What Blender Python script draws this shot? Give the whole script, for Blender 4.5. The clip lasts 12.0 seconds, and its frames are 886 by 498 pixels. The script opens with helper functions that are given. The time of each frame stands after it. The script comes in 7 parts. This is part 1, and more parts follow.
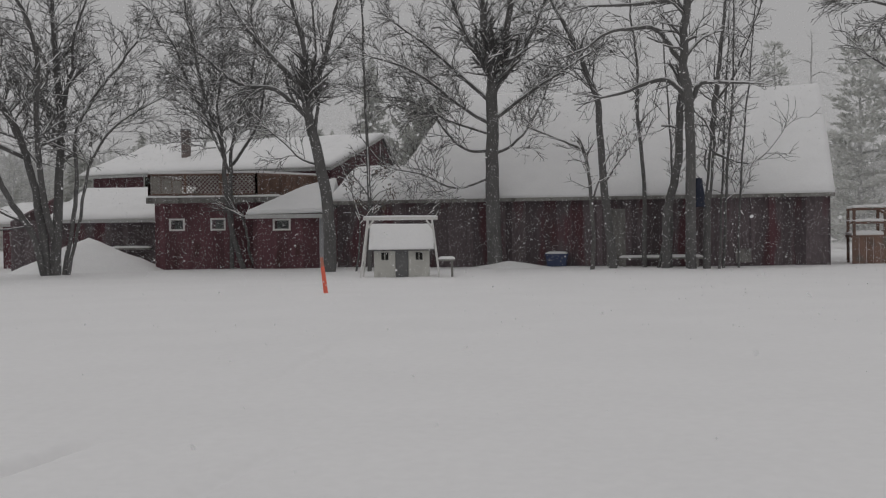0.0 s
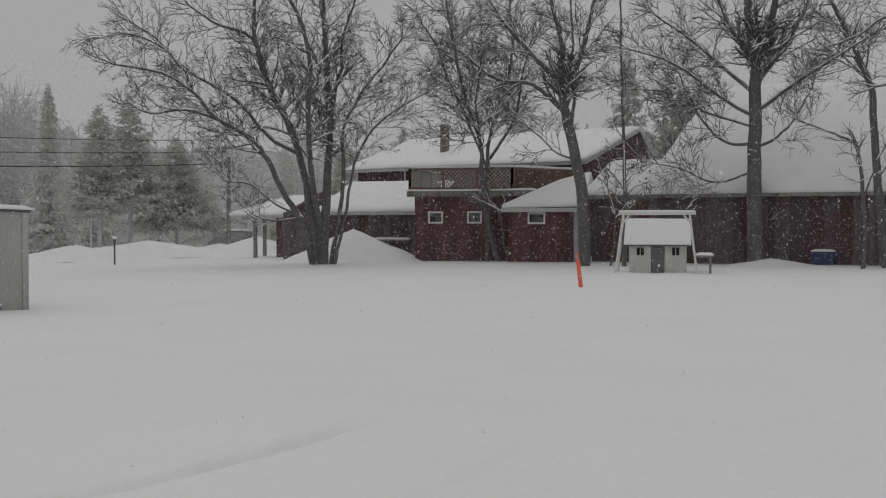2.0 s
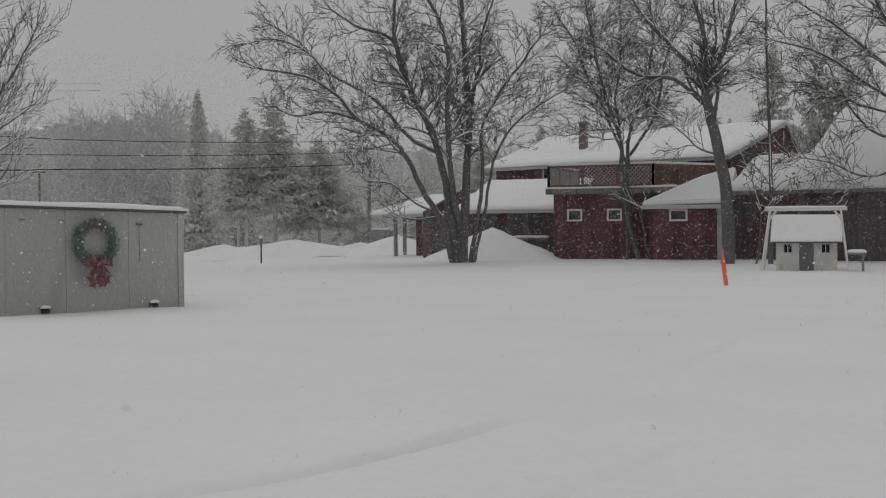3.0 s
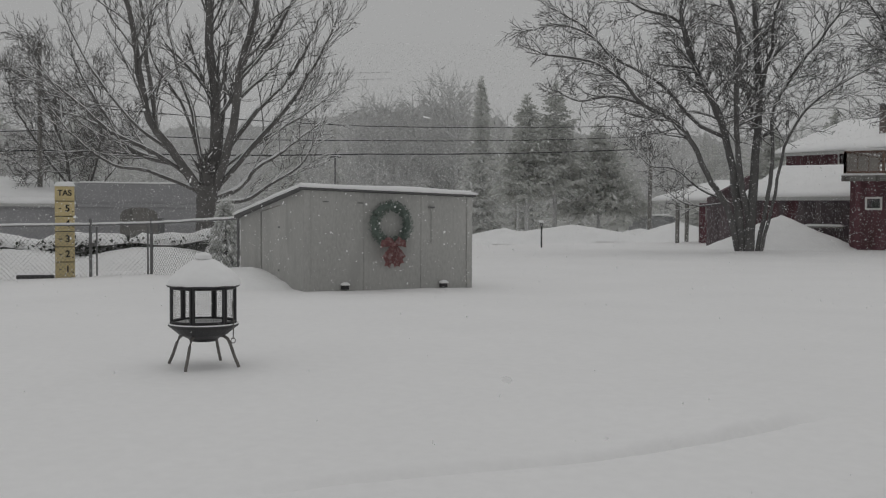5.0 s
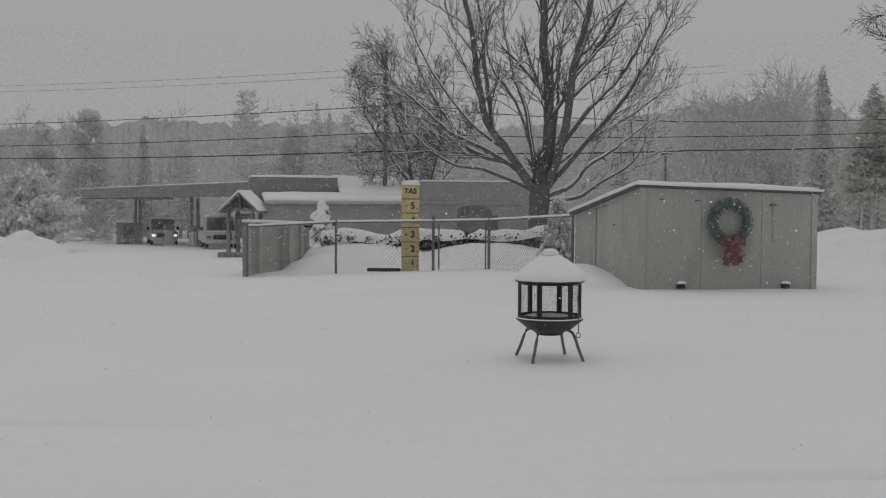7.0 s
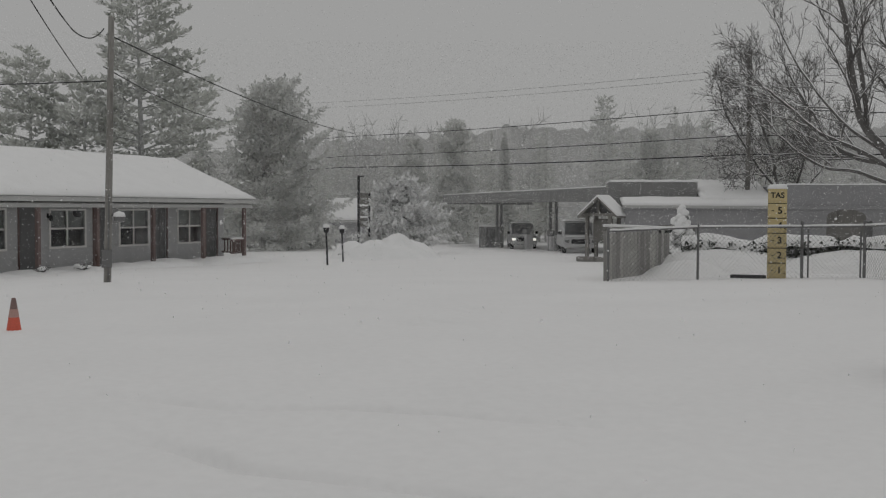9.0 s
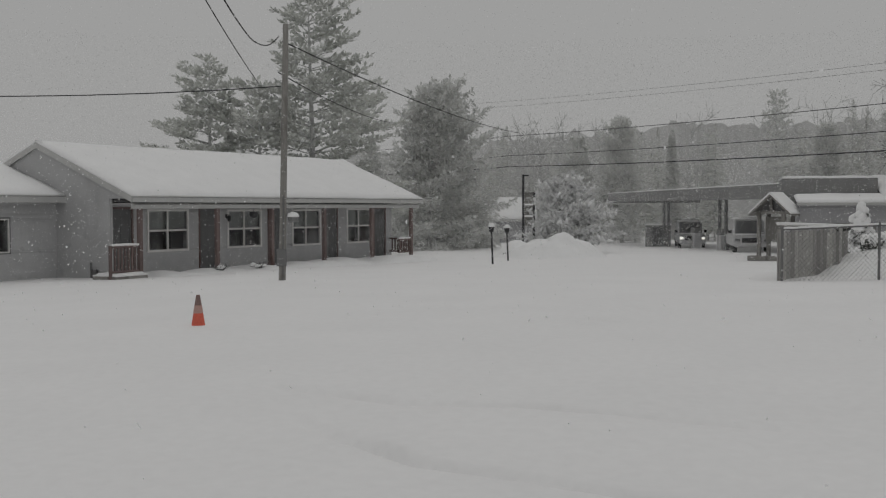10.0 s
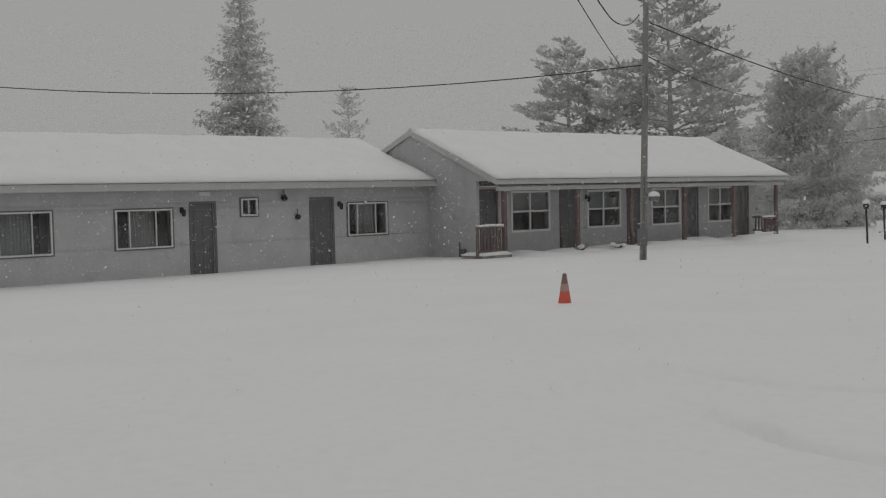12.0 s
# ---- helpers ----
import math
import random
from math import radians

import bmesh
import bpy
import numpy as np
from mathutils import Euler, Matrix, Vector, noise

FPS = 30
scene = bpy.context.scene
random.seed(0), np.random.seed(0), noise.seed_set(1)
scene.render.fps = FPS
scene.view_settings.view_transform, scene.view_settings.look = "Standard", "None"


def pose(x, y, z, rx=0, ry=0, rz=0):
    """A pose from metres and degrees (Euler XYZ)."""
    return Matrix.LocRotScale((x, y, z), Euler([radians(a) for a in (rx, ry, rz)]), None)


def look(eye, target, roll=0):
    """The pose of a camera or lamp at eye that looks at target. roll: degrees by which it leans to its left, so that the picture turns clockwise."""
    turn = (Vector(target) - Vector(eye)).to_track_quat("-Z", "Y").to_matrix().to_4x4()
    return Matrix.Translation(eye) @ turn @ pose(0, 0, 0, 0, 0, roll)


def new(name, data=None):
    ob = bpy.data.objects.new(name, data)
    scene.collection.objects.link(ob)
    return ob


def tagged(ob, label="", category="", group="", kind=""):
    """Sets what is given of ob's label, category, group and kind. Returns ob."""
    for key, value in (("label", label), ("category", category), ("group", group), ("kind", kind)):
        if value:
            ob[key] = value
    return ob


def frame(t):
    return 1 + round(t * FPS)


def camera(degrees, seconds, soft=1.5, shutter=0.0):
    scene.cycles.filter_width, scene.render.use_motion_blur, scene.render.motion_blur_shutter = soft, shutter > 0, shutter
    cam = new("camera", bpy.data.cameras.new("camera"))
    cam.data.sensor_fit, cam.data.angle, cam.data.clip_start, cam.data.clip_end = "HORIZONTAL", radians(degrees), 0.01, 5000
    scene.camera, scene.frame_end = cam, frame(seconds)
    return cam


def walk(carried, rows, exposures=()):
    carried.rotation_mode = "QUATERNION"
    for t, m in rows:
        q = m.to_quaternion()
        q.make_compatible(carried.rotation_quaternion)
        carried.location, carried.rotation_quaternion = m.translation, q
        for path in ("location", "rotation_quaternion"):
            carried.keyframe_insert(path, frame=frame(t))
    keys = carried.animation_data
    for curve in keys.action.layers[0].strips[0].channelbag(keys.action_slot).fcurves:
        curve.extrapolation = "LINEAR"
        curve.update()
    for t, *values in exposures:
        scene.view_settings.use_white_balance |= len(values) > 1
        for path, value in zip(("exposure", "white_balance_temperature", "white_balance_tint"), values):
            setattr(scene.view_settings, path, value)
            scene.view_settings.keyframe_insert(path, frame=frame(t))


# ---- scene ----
cam = camera(44.2, 12.0, soft=1.2)
PATH = [
    (0.0, (0.111, 0.530, 1.450), (-0.060, 20.526, 1.084), -0.71),
    (0.5, (0.095, 0.522, 1.450), (-1.056, 20.484, 1.027), -0.63),
    (1.0, (0.078, 0.511, 1.450), (-2.230, 20.372, 0.976), -0.65),
    (1.5, (0.058, 0.496, 1.450), (-3.429, 20.186, 1.051), -0.38),
    (2.0, (0.033, 0.474, 1.450), (-4.690, 19.903, 1.006), -0.09),
    (2.5, (0.006, 0.444, 1.450), (-5.851, 19.560, 0.951), -0.32),
    (3.0, (-0.025, 0.405, 1.450), (-7.143, 19.090, 0.985), -0.47),
    (5.0, (-0.136, 0.274, 1.450), (-11.683, 16.588, 0.719), 0.29),
    (5.5, (-0.155, 0.235, 1.450), (-12.851, 15.670, 0.698), 0.14),
    (6.0, (-0.174, 0.180, 1.450), (-14.009, 14.602, 0.669), 0.05),
    (6.5, (-0.179, 0.123, 1.450), (-15.051, 13.472, 0.650), 0.35),
    (7.0, (-0.185, 0.063, 1.450), (-15.988, 12.295, 0.640), 0.34),
    (9.0, (-0.163, -0.119, 1.450), (-19.028, 6.481, 0.693), 0.28),
    (9.5, (-0.137, -0.144, 1.450), (-19.466, 4.947, 0.768), 0.24),
    (10.0, (-0.113, -0.175, 1.450), (-19.751, 3.530, 0.673), -0.09),
    (10.5, (-0.092, -0.201, 1.450), (-19.958, 1.894, 0.479), -0.38),
    (11.0, (-0.064, -0.229, 1.450), (-20.031, 0.222, 0.391), -0.98),
    (11.5, (-0.027, -0.259, 1.450), (-19.963, -1.398, 0.331), -1.04),
    (12.0, (0.011, -0.283, 1.450), (-19.771, -3.026, 0.375), -1.14),
]
walk(cam, [(t, look(eye, target, roll)) for t, eye, target, roll in PATH],
     exposures=[(0.0, -0.10, 6500, 11.5), (2.5, -0.07, 6480, 9), (5.0, -0.10, 6480, 9), (7.0, -0.11, 6480, 9), (9.0, -0.20, 6540, 9), (12.0, -0.18, 6530, 9)])

# ---- sky and light: an even, bright overcast in falling snow ----
world = bpy.data.worlds.new("overcast_sky")
scene.world = world
world.use_nodes = True
wn, wl = world.node_tree.nodes, world.node_tree.links
wn.clear()
sky = wn.new("ShaderNodeTexSky")
sky.sky_type = "NISHITA"
sky.sun_disc = False
sky.sun_elevation = radians(76)
sky.sun_rotation = radians(306)
sky.air_density, sky.dust_density = 2.0, 4.0
grey = wn.new("ShaderNodeHueSaturation")
grey.inputs["Saturation"].default_value = 0.12
cloud = wn.new("ShaderNodeMix")
cloud.data_type = "RGBA"
cloud.inputs["Factor"].default_value = 0.94
cloud.inputs["B"].default_value = (3.80, 3.79, 3.79, 1)
back = wn.new("ShaderNodeBackground")
back.inputs["Strength"].default_value = 0.1
wout = wn.new("ShaderNodeOutputWorld")
wl.new(sky.outputs["Color"], grey.inputs["Color"])
wl.new(grey.outputs["Color"], cloud.inputs["A"])
wl.new(cloud.outputs["Result"], back.inputs["Color"])
wl.new(back.outputs["Background"], wout.inputs["Surface"])

sun_data = bpy.data.lights.new("sun", "SUN")
sun_data.energy, sun_data.angle, sun_data.color = 0.34, radians(60), (1.0, 0.99, 0.98)
sun = new("sun", sun_data)
sun.matrix_world = look((0, 0, 60), (14, -10, 0))


# ---- materials ----
def material(name, colour, rough=0.8, vary=0.15, scale=3.0, fine=40.0, bump=0.2, metal=0.0, second=None, spot=0.5, stretch=(1, 1, 1), each=0.0, thin=0.0):
    """A surface whose colour drifts at two scales, with fine relief. second: a colour of stains or wear; each: how far alike pieces differ; thin: the share of light that passes through."""
    m = bpy.data.materials.new(name)
    m.use_nodes = True
    n, l = m.node_tree.nodes, m.node_tree.links
    b = n["Principled BSDF"]
    b.inputs["Roughness"].default_value, b.inputs["Metallic"].default_value = rough, metal
    co = n.new("ShaderNodeTexCoord")
    mp = n.new("ShaderNodeMapping")
    mp.inputs["Scale"].default_value = stretch
    l.new(co.outputs["Object"], mp.inputs["Vector"])
    a, c = n.new("ShaderNodeTexNoise"), n.new("ShaderNodeTexNoise")
    for tex, s in ((a, scale), (c, fine)):
        tex.inputs["Scale"].default_value, tex.inputs["Detail"].default_value = s, 5
        l.new(mp.outputs["Vector"], tex.inputs["Vector"])
    mid = n.new("ShaderNodeMath")
    mid.operation = "ADD"
    l.new(a.outputs["Fac"], mid.inputs[0])
    l.new(c.outputs["Fac"], mid.inputs[1])
    span = n.new("ShaderNodeMapRange")
    span.inputs["From Min"].default_value, span.inputs["From Max"].default_value = 0.6, 1.4
    span.inputs["To Min"].default_value, span.inputs["To Max"].default_value = 1 - vary, 1 + vary
    l.new(mid.outputs[0], span.inputs["Value"])
    hs = n.new("ShaderNodeHueSaturation")
    hs.inputs["Color"].default_value = (*colour, 1)
    l.new(span.outputs["Result"], hs.inputs["Value"])
    last = hs.outputs["Color"]
    if second:
        w = n.new("ShaderNodeTexNoise")
        w.inputs["Scale"].default_value, w.inputs["Detail"].default_value = scale * 1.7, 8
        l.new(mp.outputs["Vector"], w.inputs["Vector"])
        edge = n.new("ShaderNodeMapRange")
        edge.inputs["From Min"].default_value, edge.inputs["From Max"].default_value = spot, spot + 0.12
        l.new(w.outputs["Fac"], edge.inputs["Value"])
        mx = n.new("ShaderNodeMix")
        mx.data_type = "RGBA"
        mx.inputs["B"].default_value = (*second, 1)
        l.new(edge.outputs["Result"], mx.inputs["Factor"])
        l.new(last, mx.inputs["A"])
        last = mx.outputs["Result"]
    if each:
        info = n.new("ShaderNodeObjectInfo")
        er = n.new("ShaderNodeMapRange")
        er.inputs["To Min"].default_value, er.inputs["To Max"].default_value = 1 - each, 1 + each
        l.new(info.outputs["Random"], er.inputs["Value"])
        eh = n.new("ShaderNodeHueSaturation")
        l.new(er.outputs["Result"], eh.inputs["Value"])
        l.new(last, eh.inputs["Color"])
        last = eh.outputs["Color"]
    l.new(last, b.inputs["Base Color"])
    bp = n.new("ShaderNodeBump")
    bp.inputs["Strength"].default_value, bp.inputs["Distance"].default_value = bump, 0.02
    l.new(mid.outputs[0], bp.inputs["Height"])
    l.new(bp.outputs["Normal"], b.inputs["Normal"])
    if thin:
        tl, mix = n.new("ShaderNodeBsdfTranslucent"), n.new("ShaderNodeMixShader")
        mix.inputs["Fac"].default_value = thin
        l.new(last, tl.inputs["Color"])
        l.new(b.outputs["BSDF"], mix.inputs[1])
        l.new(tl.outputs["BSDF"], mix.inputs[2])
        l.new(mix.outputs["Shader"], n["Material Output"].inputs["Surface"])
    return m


def glass(name, tint, rough=0.06):
    m = bpy.data.materials.new(name)
    m.use_nodes = True
    b = m.node_tree.nodes["Principled BSDF"]
    b.inputs["Base Color"].default_value = (*tint, 1)
    b.inputs["Roughness"].default_value, b.inputs["IOR"].default_value = rough, 1.5
    b.inputs["Transmission Weight"].default_value = 1.0
    return m


SNOW = material("snow", (0.90, 0.895, 0.895), 0.75, 0.035, 0.5, 9.0, 0.45)
SNOW_CAP = material("settled_snow", (0.90, 0.90, 0.90), 0.75, 0.04, 1.5, 14.0, 0.35)
FLAKE = material("snowflake", (0.93, 0.93, 0.93), 0.9, 0.02, 1, 5, 0)
RED = material("red_painted_boards", (0.135, 0.062, 0.072), 0.85, 0.3, 1.2, 22, 0.4, second=(0.095, 0.044, 0.048), spot=0.56, stretch=(1, 1, 0.35), each=0.18)
BARN = material("weathered_barn_boards", (0.13, 0.106, 0.112), 0.9, 0.35, 0.8, 18, 0.5, second=(0.12, 0.056, 0.064), spot=0.52, stretch=(1, 1, 0.25), each=0.25)
DARK = material("dark_opening_fill", (0.02, 0.018, 0.018), 0.9, 0.3)
WHITE = material("white_paint", (0.72, 0.71, 0.69), 0.55, 0.08, 4, 60, 0.15, second=(0.5, 0.48, 0.45), spot=0.66)
FASCIA = material("pale_grey_fascia", (0.52, 0.52, 0.51), 0.6, 0.1, 2, 40, 0.1)
GREYSIDE = material("grey_painted_siding", (0.50, 0.502, 0.505), 0.7, 0.14, 1.5, 30, 0.2, second=(0.43, 0.433, 0.438), spot=0.6, each=0.08)
GREYPLY = material("grey_painted_plywood", (0.42, 0.418, 0.402), 0.8, 0.20, 1.0, 26, 0.25, second=(0.375, 0.372, 0.358), spot=0.57, stretch=(1, 1, 0.4), each=0.05)
DOORGREY = material("dark_slate_door_paint", (0.145, 0.147, 0.148), 0.5, 0.15, 3, 40, 0.15)
CEDAR = material("red_cedar_post", (0.18, 0.135, 0.127), 0.75, 0.3, 2, 30, 0.4, second=(0.11, 0.065, 0.055), spot=0.55, stretch=(1, 1, 0.2), each=0.15)
DECKWOOD = material("weathered_deck_wood", (0.22, 0.14, 0.11), 0.85, 0.3, 2, 25, 0.4, second=(0.17, 0.135, 0.115), spot=0.55, each=0.2)
GREYWOOD = material("weathered_grey_wood", (0.25, 0.242, 0.228), 0.9, 0.3, 2, 30, 0.5, second=(0.12, 0.115, 0.105), spot=0.55, stretch=(1, 1, 0.2), each=0.15)
BARK = material("bare_tree_bark", (0.138, 0.135, 0.132), 0.95, 0.35, 3, 30, 0.9, second=(0.165, 0.162, 0.155), spot=0.60, stretch=(1, 1, 0.35))
PALEBARK = material("grey_tree_bark", (0.150, 0.145, 0.140), 0.95, 0.35, 3, 30, 0.9, second=(0.14, 0.138, 0.132), spot=0.6, stretch=(1, 1, 0.35))
# Distance haze is painted into these needles as a pale grey base colour.
NEEDLE = material("hazed_conifer_needles", (0.66, 0.67, 0.64), 0.9, 0.15, 0.8, 9, 0.2, thin=0.45)
DARKNEEDLE = material("hazed_dark_conifer_needles", (0.59, 0.597, 0.57), 0.9, 0.12, 0.5, 6, 0.2, thin=0.45)
# Paler copies for farther trees: more haze put into the colour.
HAZENEEDLE = material("haze_white_conifer_needles", (0.74, 0.745, 0.73), 0.9, 0.06, 0.4, 5, 0.2, thin=0.6)
MIDNEEDLE = material("midhaze_conifer_needles", (0.71, 0.715, 0.70), 0.9, 0.10, 0.5, 6, 0.2, thin=0.6)
FARNEEDLE = material("farhaze_conifer_needles", (0.74, 0.745, 0.725), 0.9, 0.08, 0.4, 5, 0.2, thin=0.6)
# Far twigs and trunks carry the haze in their pale grey.
FARTWIG = material("hazed_far_twigs", (0.56, 0.56, 0.555), 0.95, 0.3, 0.3, 5, 0.2)
FROST = material("snowy_needles", (0.78, 0.785, 0.78), 0.9, 0.15, 2, 20, 0.3)
STEEL = material("galvanised_steel", (0.20, 0.20, 0.20), 0.5, 0.15, 6, 50, 0.1, metal=0.6)
IRON = material("black_painted_steel", (0.032, 0.032, 0.034), 0.5, 0.25, 6, 60, 0.2, second=(0.05, 0.035, 0.03), spot=0.68)
LEGSTEEL = material("rusty_grey_steel", (0.17, 0.16, 0.15), 0.6, 0.25, 8, 60, 0.2, metal=0.3)
ORANGE = material("safety_orange", (0.85, 0.16, 0.10), 0.5, 0.12, 5, 40, 0.1, second=(0.62, 0.10, 0.06), spot=0.64)
CONERED = material("faded_orange_rubber", (0.70, 0.135, 0.085), 0.6, 0.15, 6, 40, 0.15, second=(0.62, 0.22, 0.17), spot=0.62)
CONEBAND = material("dirty_reflective_band", (0.50, 0.31, 0.27), 0.5, 0.2, 12, 60, 0.1)
CONETIP = material("sooty_cone_tip", (0.24, 0.16, 0.145), 0.7, 0.2, 12, 60, 0.1)
YELLOW = material("weathered_yellow_board", (0.63, 0.52, 0.28), 0.65, 0.15, 3, 40, 0.15, second=(0.52, 0.42, 0.21), spot=0.62, stretch=(1, 1, 0.5), each=0.06)
BLACKPAINT = material("black_lettering_paint", (0.02, 0.02, 0.018), 0.6, 0.15, 8, 60, 0.05)
WREATH = material("green_tinsel_wreath", (0.155, 0.195, 0.170), 0.8, 0.4, 12, 60, 0.4)
BOW = material("faded_red_ribbon", (0.31, 0.15, 0.147), 0.7, 0.3, 10, 60, 0.2, second=(0.46, 0.33, 0.325), spot=0.50)
NAVY = material("faded_navy_cloth", (0.028, 0.034, 0.058), 0.8, 0.25, 5, 40, 0.2)
DEADLEAF = material("dead_brown_leaves", (0.17, 0.14, 0.12), 0.9, 0.3, 4, 30, 0.3)
FENCEWOOD = material("pale_weathered_fence_boards", (0.36, 0.355, 0.34), 0.9, 0.3, 2, 30, 0.4, second=(0.2, 0.195, 0.185), spot=0.58, stretch=(1, 1, 0.2), each=0.35)
PALEWOOD = material("silvered_lattice_wood", (0.40, 0.375, 0.345), 0.85, 0.2, 2, 25, 0.3)
PANEGREY = material("grey_pane_sheet", (0.55, 0.545, 0.53), 0.85, 0.12, 4, 60, 0.15, stretch=(1, 1, 6))
BLUE = material("blue_plastic", (0.035, 0.052, 0.12), 0.45, 0.2, 5, 40, 0.1)
CREAM = material("cream_playhouse_panels", (0.58, 0.575, 0.535), 0.75, 0.14, 2, 30, 0.15, second=(0.42, 0.41, 0.38), spot=0.62, each=0.05)
ROOFGREY = material("dark_roof_edge", (0.12, 0.12, 0.12), 0.8, 0.2, 4, 30, 0.3)
BRICK = material("sooty_chimney_masonry", (0.19, 0.155, 0.145), 0.9, 0.25, 4, 30, 0.4, each=0.15)
CONCRETE = material("pale_concrete_wall", (0.38, 0.38, 0.39), 0.9, 0.12, 1, 20, 0.2)
CANOPY = material("dull_metal_fascia", (0.25, 0.25, 0.247), 0.6, 0.15, 1, 20, 0.1)
PANE = glass("window_glass", (0.75, 0.78, 0.78))
ROOM = material("darkened_room_backing", (0.15, 0.146, 0.142), 0.9, 0.2)
CURTAIN = material("grey_curtain_cloth", (0.45, 0.44, 0.43), 0.9, 0.15, 3, 50, 0.2, stretch=(4, 4, 0.2))
RUBBER = material("tyre_rubber", (0.02, 0.02, 0.02), 0.8, 0.2)
# Vehicle paints and glass are lightened: haze over the road in their colour.
CARDARK = material("hazed_grey_vehicle_paint", (0.38, 0.385, 0.39), 0.4, 0.1, 2, 40, 0.03)
CARGREY = material("hazed_silver_vehicle_paint", (0.56, 0.56, 0.565), 0.35, 0.1, 2, 40, 0.03)
CARGLASS = material("hazed_vehicle_glass", (0.24, 0.245, 0.25), 0.3, 0.1, 3, 40, 0.02)
LAMPGLOW = bpy.data.materials.new("lit_headlamp")
LAMPGLOW.use_nodes = True
LAMPGLOW.node_tree.nodes["Principled BSDF"].inputs["Emission Color"].default_value = (1, 0.97, 0.9, 1)
LAMPGLOW.node_tree.nodes["Principled BSDF"].inputs["Emission Strength"].default_value = 0.9
WIRE = material("black_cable", (0.015, 0.015, 0.015), 0.7, 0.1)
HEDGE = material("evergreen_hedge", (0.06, 0.068, 0.055), 0.9, 0.4, 6, 40, 0.5)
# The ridge's light grey is woodland with distance haze painted in.
HILL = material("hazed_wooded_slope", (0.50, 0.50, 0.495), 0.95, 0.18, 0.12, 1.2, 0.5, stretch=(1, 1, 0.3))


# ---- helpers of this scene ----
EYE = 1.45


def polar(az, d):
    """Place on the plan, d metres off in the direction az (degrees, anticlockwise from +y)."""
    a = radians(az)
    return Vector((-d * math.sin(a), d * math.cos(a), 0))


def lie(x, y):
    """Height of the snow: level by the barn, falling away gently towards the motel and the road."""
    s = -x + 1.0 * max(0.0, -y)
    q = min(max(s - 9, 0), 23)
    return -0.001 * q * q - 0.022 * min(max(s - 32, 0), 60)


def part(name, bm, mat, parent, label=""):
    me = bpy.data.meshes.new(name)
    bm.to_mesh(me)
    bm.free()
    return link(name, me, mat, parent, label)


def link(name, me, mat, parent, label=""):
    if mat and not me.materials:
        me.materials.append(mat)
    ob = new(name, me)
    ob.parent = parent
    if label:
        tagged(ob, label)
    return ob


def empty(name, x, y, z, rz=0, label="", category="", group="", kind=""):
    ob = new(name)
    ob.empty_display_size = 0.2
    ob.matrix_basis = pose(x, y, z, 0, 0, rz)
    return tagged(ob, label, category, group, kind)


def box(bm, x0, x1, y0, y1, z0, z1):
    v = [bm.verts.new((x, y, z)) for z in (z0, z1) for y in (y0, y1) for x in (x0, x1)]
    for f in ((0, 2, 3, 1), (4, 5, 7, 6), (0, 1, 5, 4), (1, 3, 7, 5), (3, 2, 6, 7), (2, 0, 4, 6)):
        bm.faces.new([v[i] for i in f])
    return bm


def bm_box(x0, x1, y0, y1, z0, z1, bevel=0.0):
    bm = box(bmesh.new(), x0, x1, y0, y1, z0, z1)
    if bevel:
        bmesh.ops.bevel(bm, geom=bm.edges[:], offset=bevel, segments=1, affect="EDGES")
    return bm


def prism(bm, pts, axis, a, b):
    """A polygon in the plane across axis, pushed from a to b."""
    def put(p, h):
        return {"x": (h, p[0], p[1]), "y": (p[0], h, p[1]), "z": (p[0], p[1], h)}[axis]
    lo, hi = [bm.verts.new(put(p, a)) for p in pts], [bm.verts.new(put(p, b)) for p in pts]
    n = len(pts)
    bm.faces.new(lo), bm.faces.new(hi)
    for i in range(n):
        bm.faces.new((lo[i], lo[(i + 1) % n], hi[(i + 1) % n], hi[i]))
    bmesh.ops.recalc_face_normals(bm, faces=bm.faces[:])
    return bm


def tube(bm, pts, radii, sides=8, cap=True):
    """A tapered tube along the points."""
    rings = []
    for i, p in enumerate(pts):
        p = Vector(p)
        d = (Vector(pts[min(i + 1, len(pts) - 1)]) - Vector(pts[max(i - 1, 0)])).normalized()
        u = d.cross(Vector((0, 0, 1)) if abs(d.z) < 0.9 else Vector((1, 0, 0))).normalized()
        w = d.cross(u)
        r = radii[i] if isinstance(radii, (list, tuple)) else radii
        rings.append([bm.verts.new(p + r * (math.cos(k * math.tau / sides) * u + math.sin(k * math.tau / sides) * w)) for k in range(sides)])
    for a, b in zip(rings, rings[1:]):
        for k in range(sides):
            bm.faces.new((a[k], a[(k + 1) % sides], b[(k + 1) % sides], b[k]))
    if cap:
        bm.faces.new(rings[0]), bm.faces.new(rings[-1])
    bmesh.ops.recalc_face_normals(bm, faces=bm.faces[:])
    return bm


def lathe(bm, profile, sides=16, cx=0.0, cy=0.0):
    rings = [[bm.verts.new((cx + r * math.cos(k * math.tau / sides), cy + r * math.sin(k * math.tau / sides), z)) for k in range(sides)] for r, z in profile]
    for a, b in zip(rings, rings[1:]):
        for k in range(sides):
            bm.faces.new((a[k], a[(k + 1) % sides], b[(k + 1) % sides], b[k]))
    bm.faces.new(rings[0]), bm.faces.new(rings[-1])
    bmesh.ops.recalc_face_normals(bm, faces=bm.faces[:])
    return bm


def smooth(ob):
    ob.data.polygons.foreach_set("use_smooth", [True] * len(ob.data.polygons))
    return ob


def mesh_of(name, verts, faces):
    me = bpy.data.meshes.new(name)
    me.from_pydata([tuple(v) for v in verts], [], faces)
    me.update()
    return me


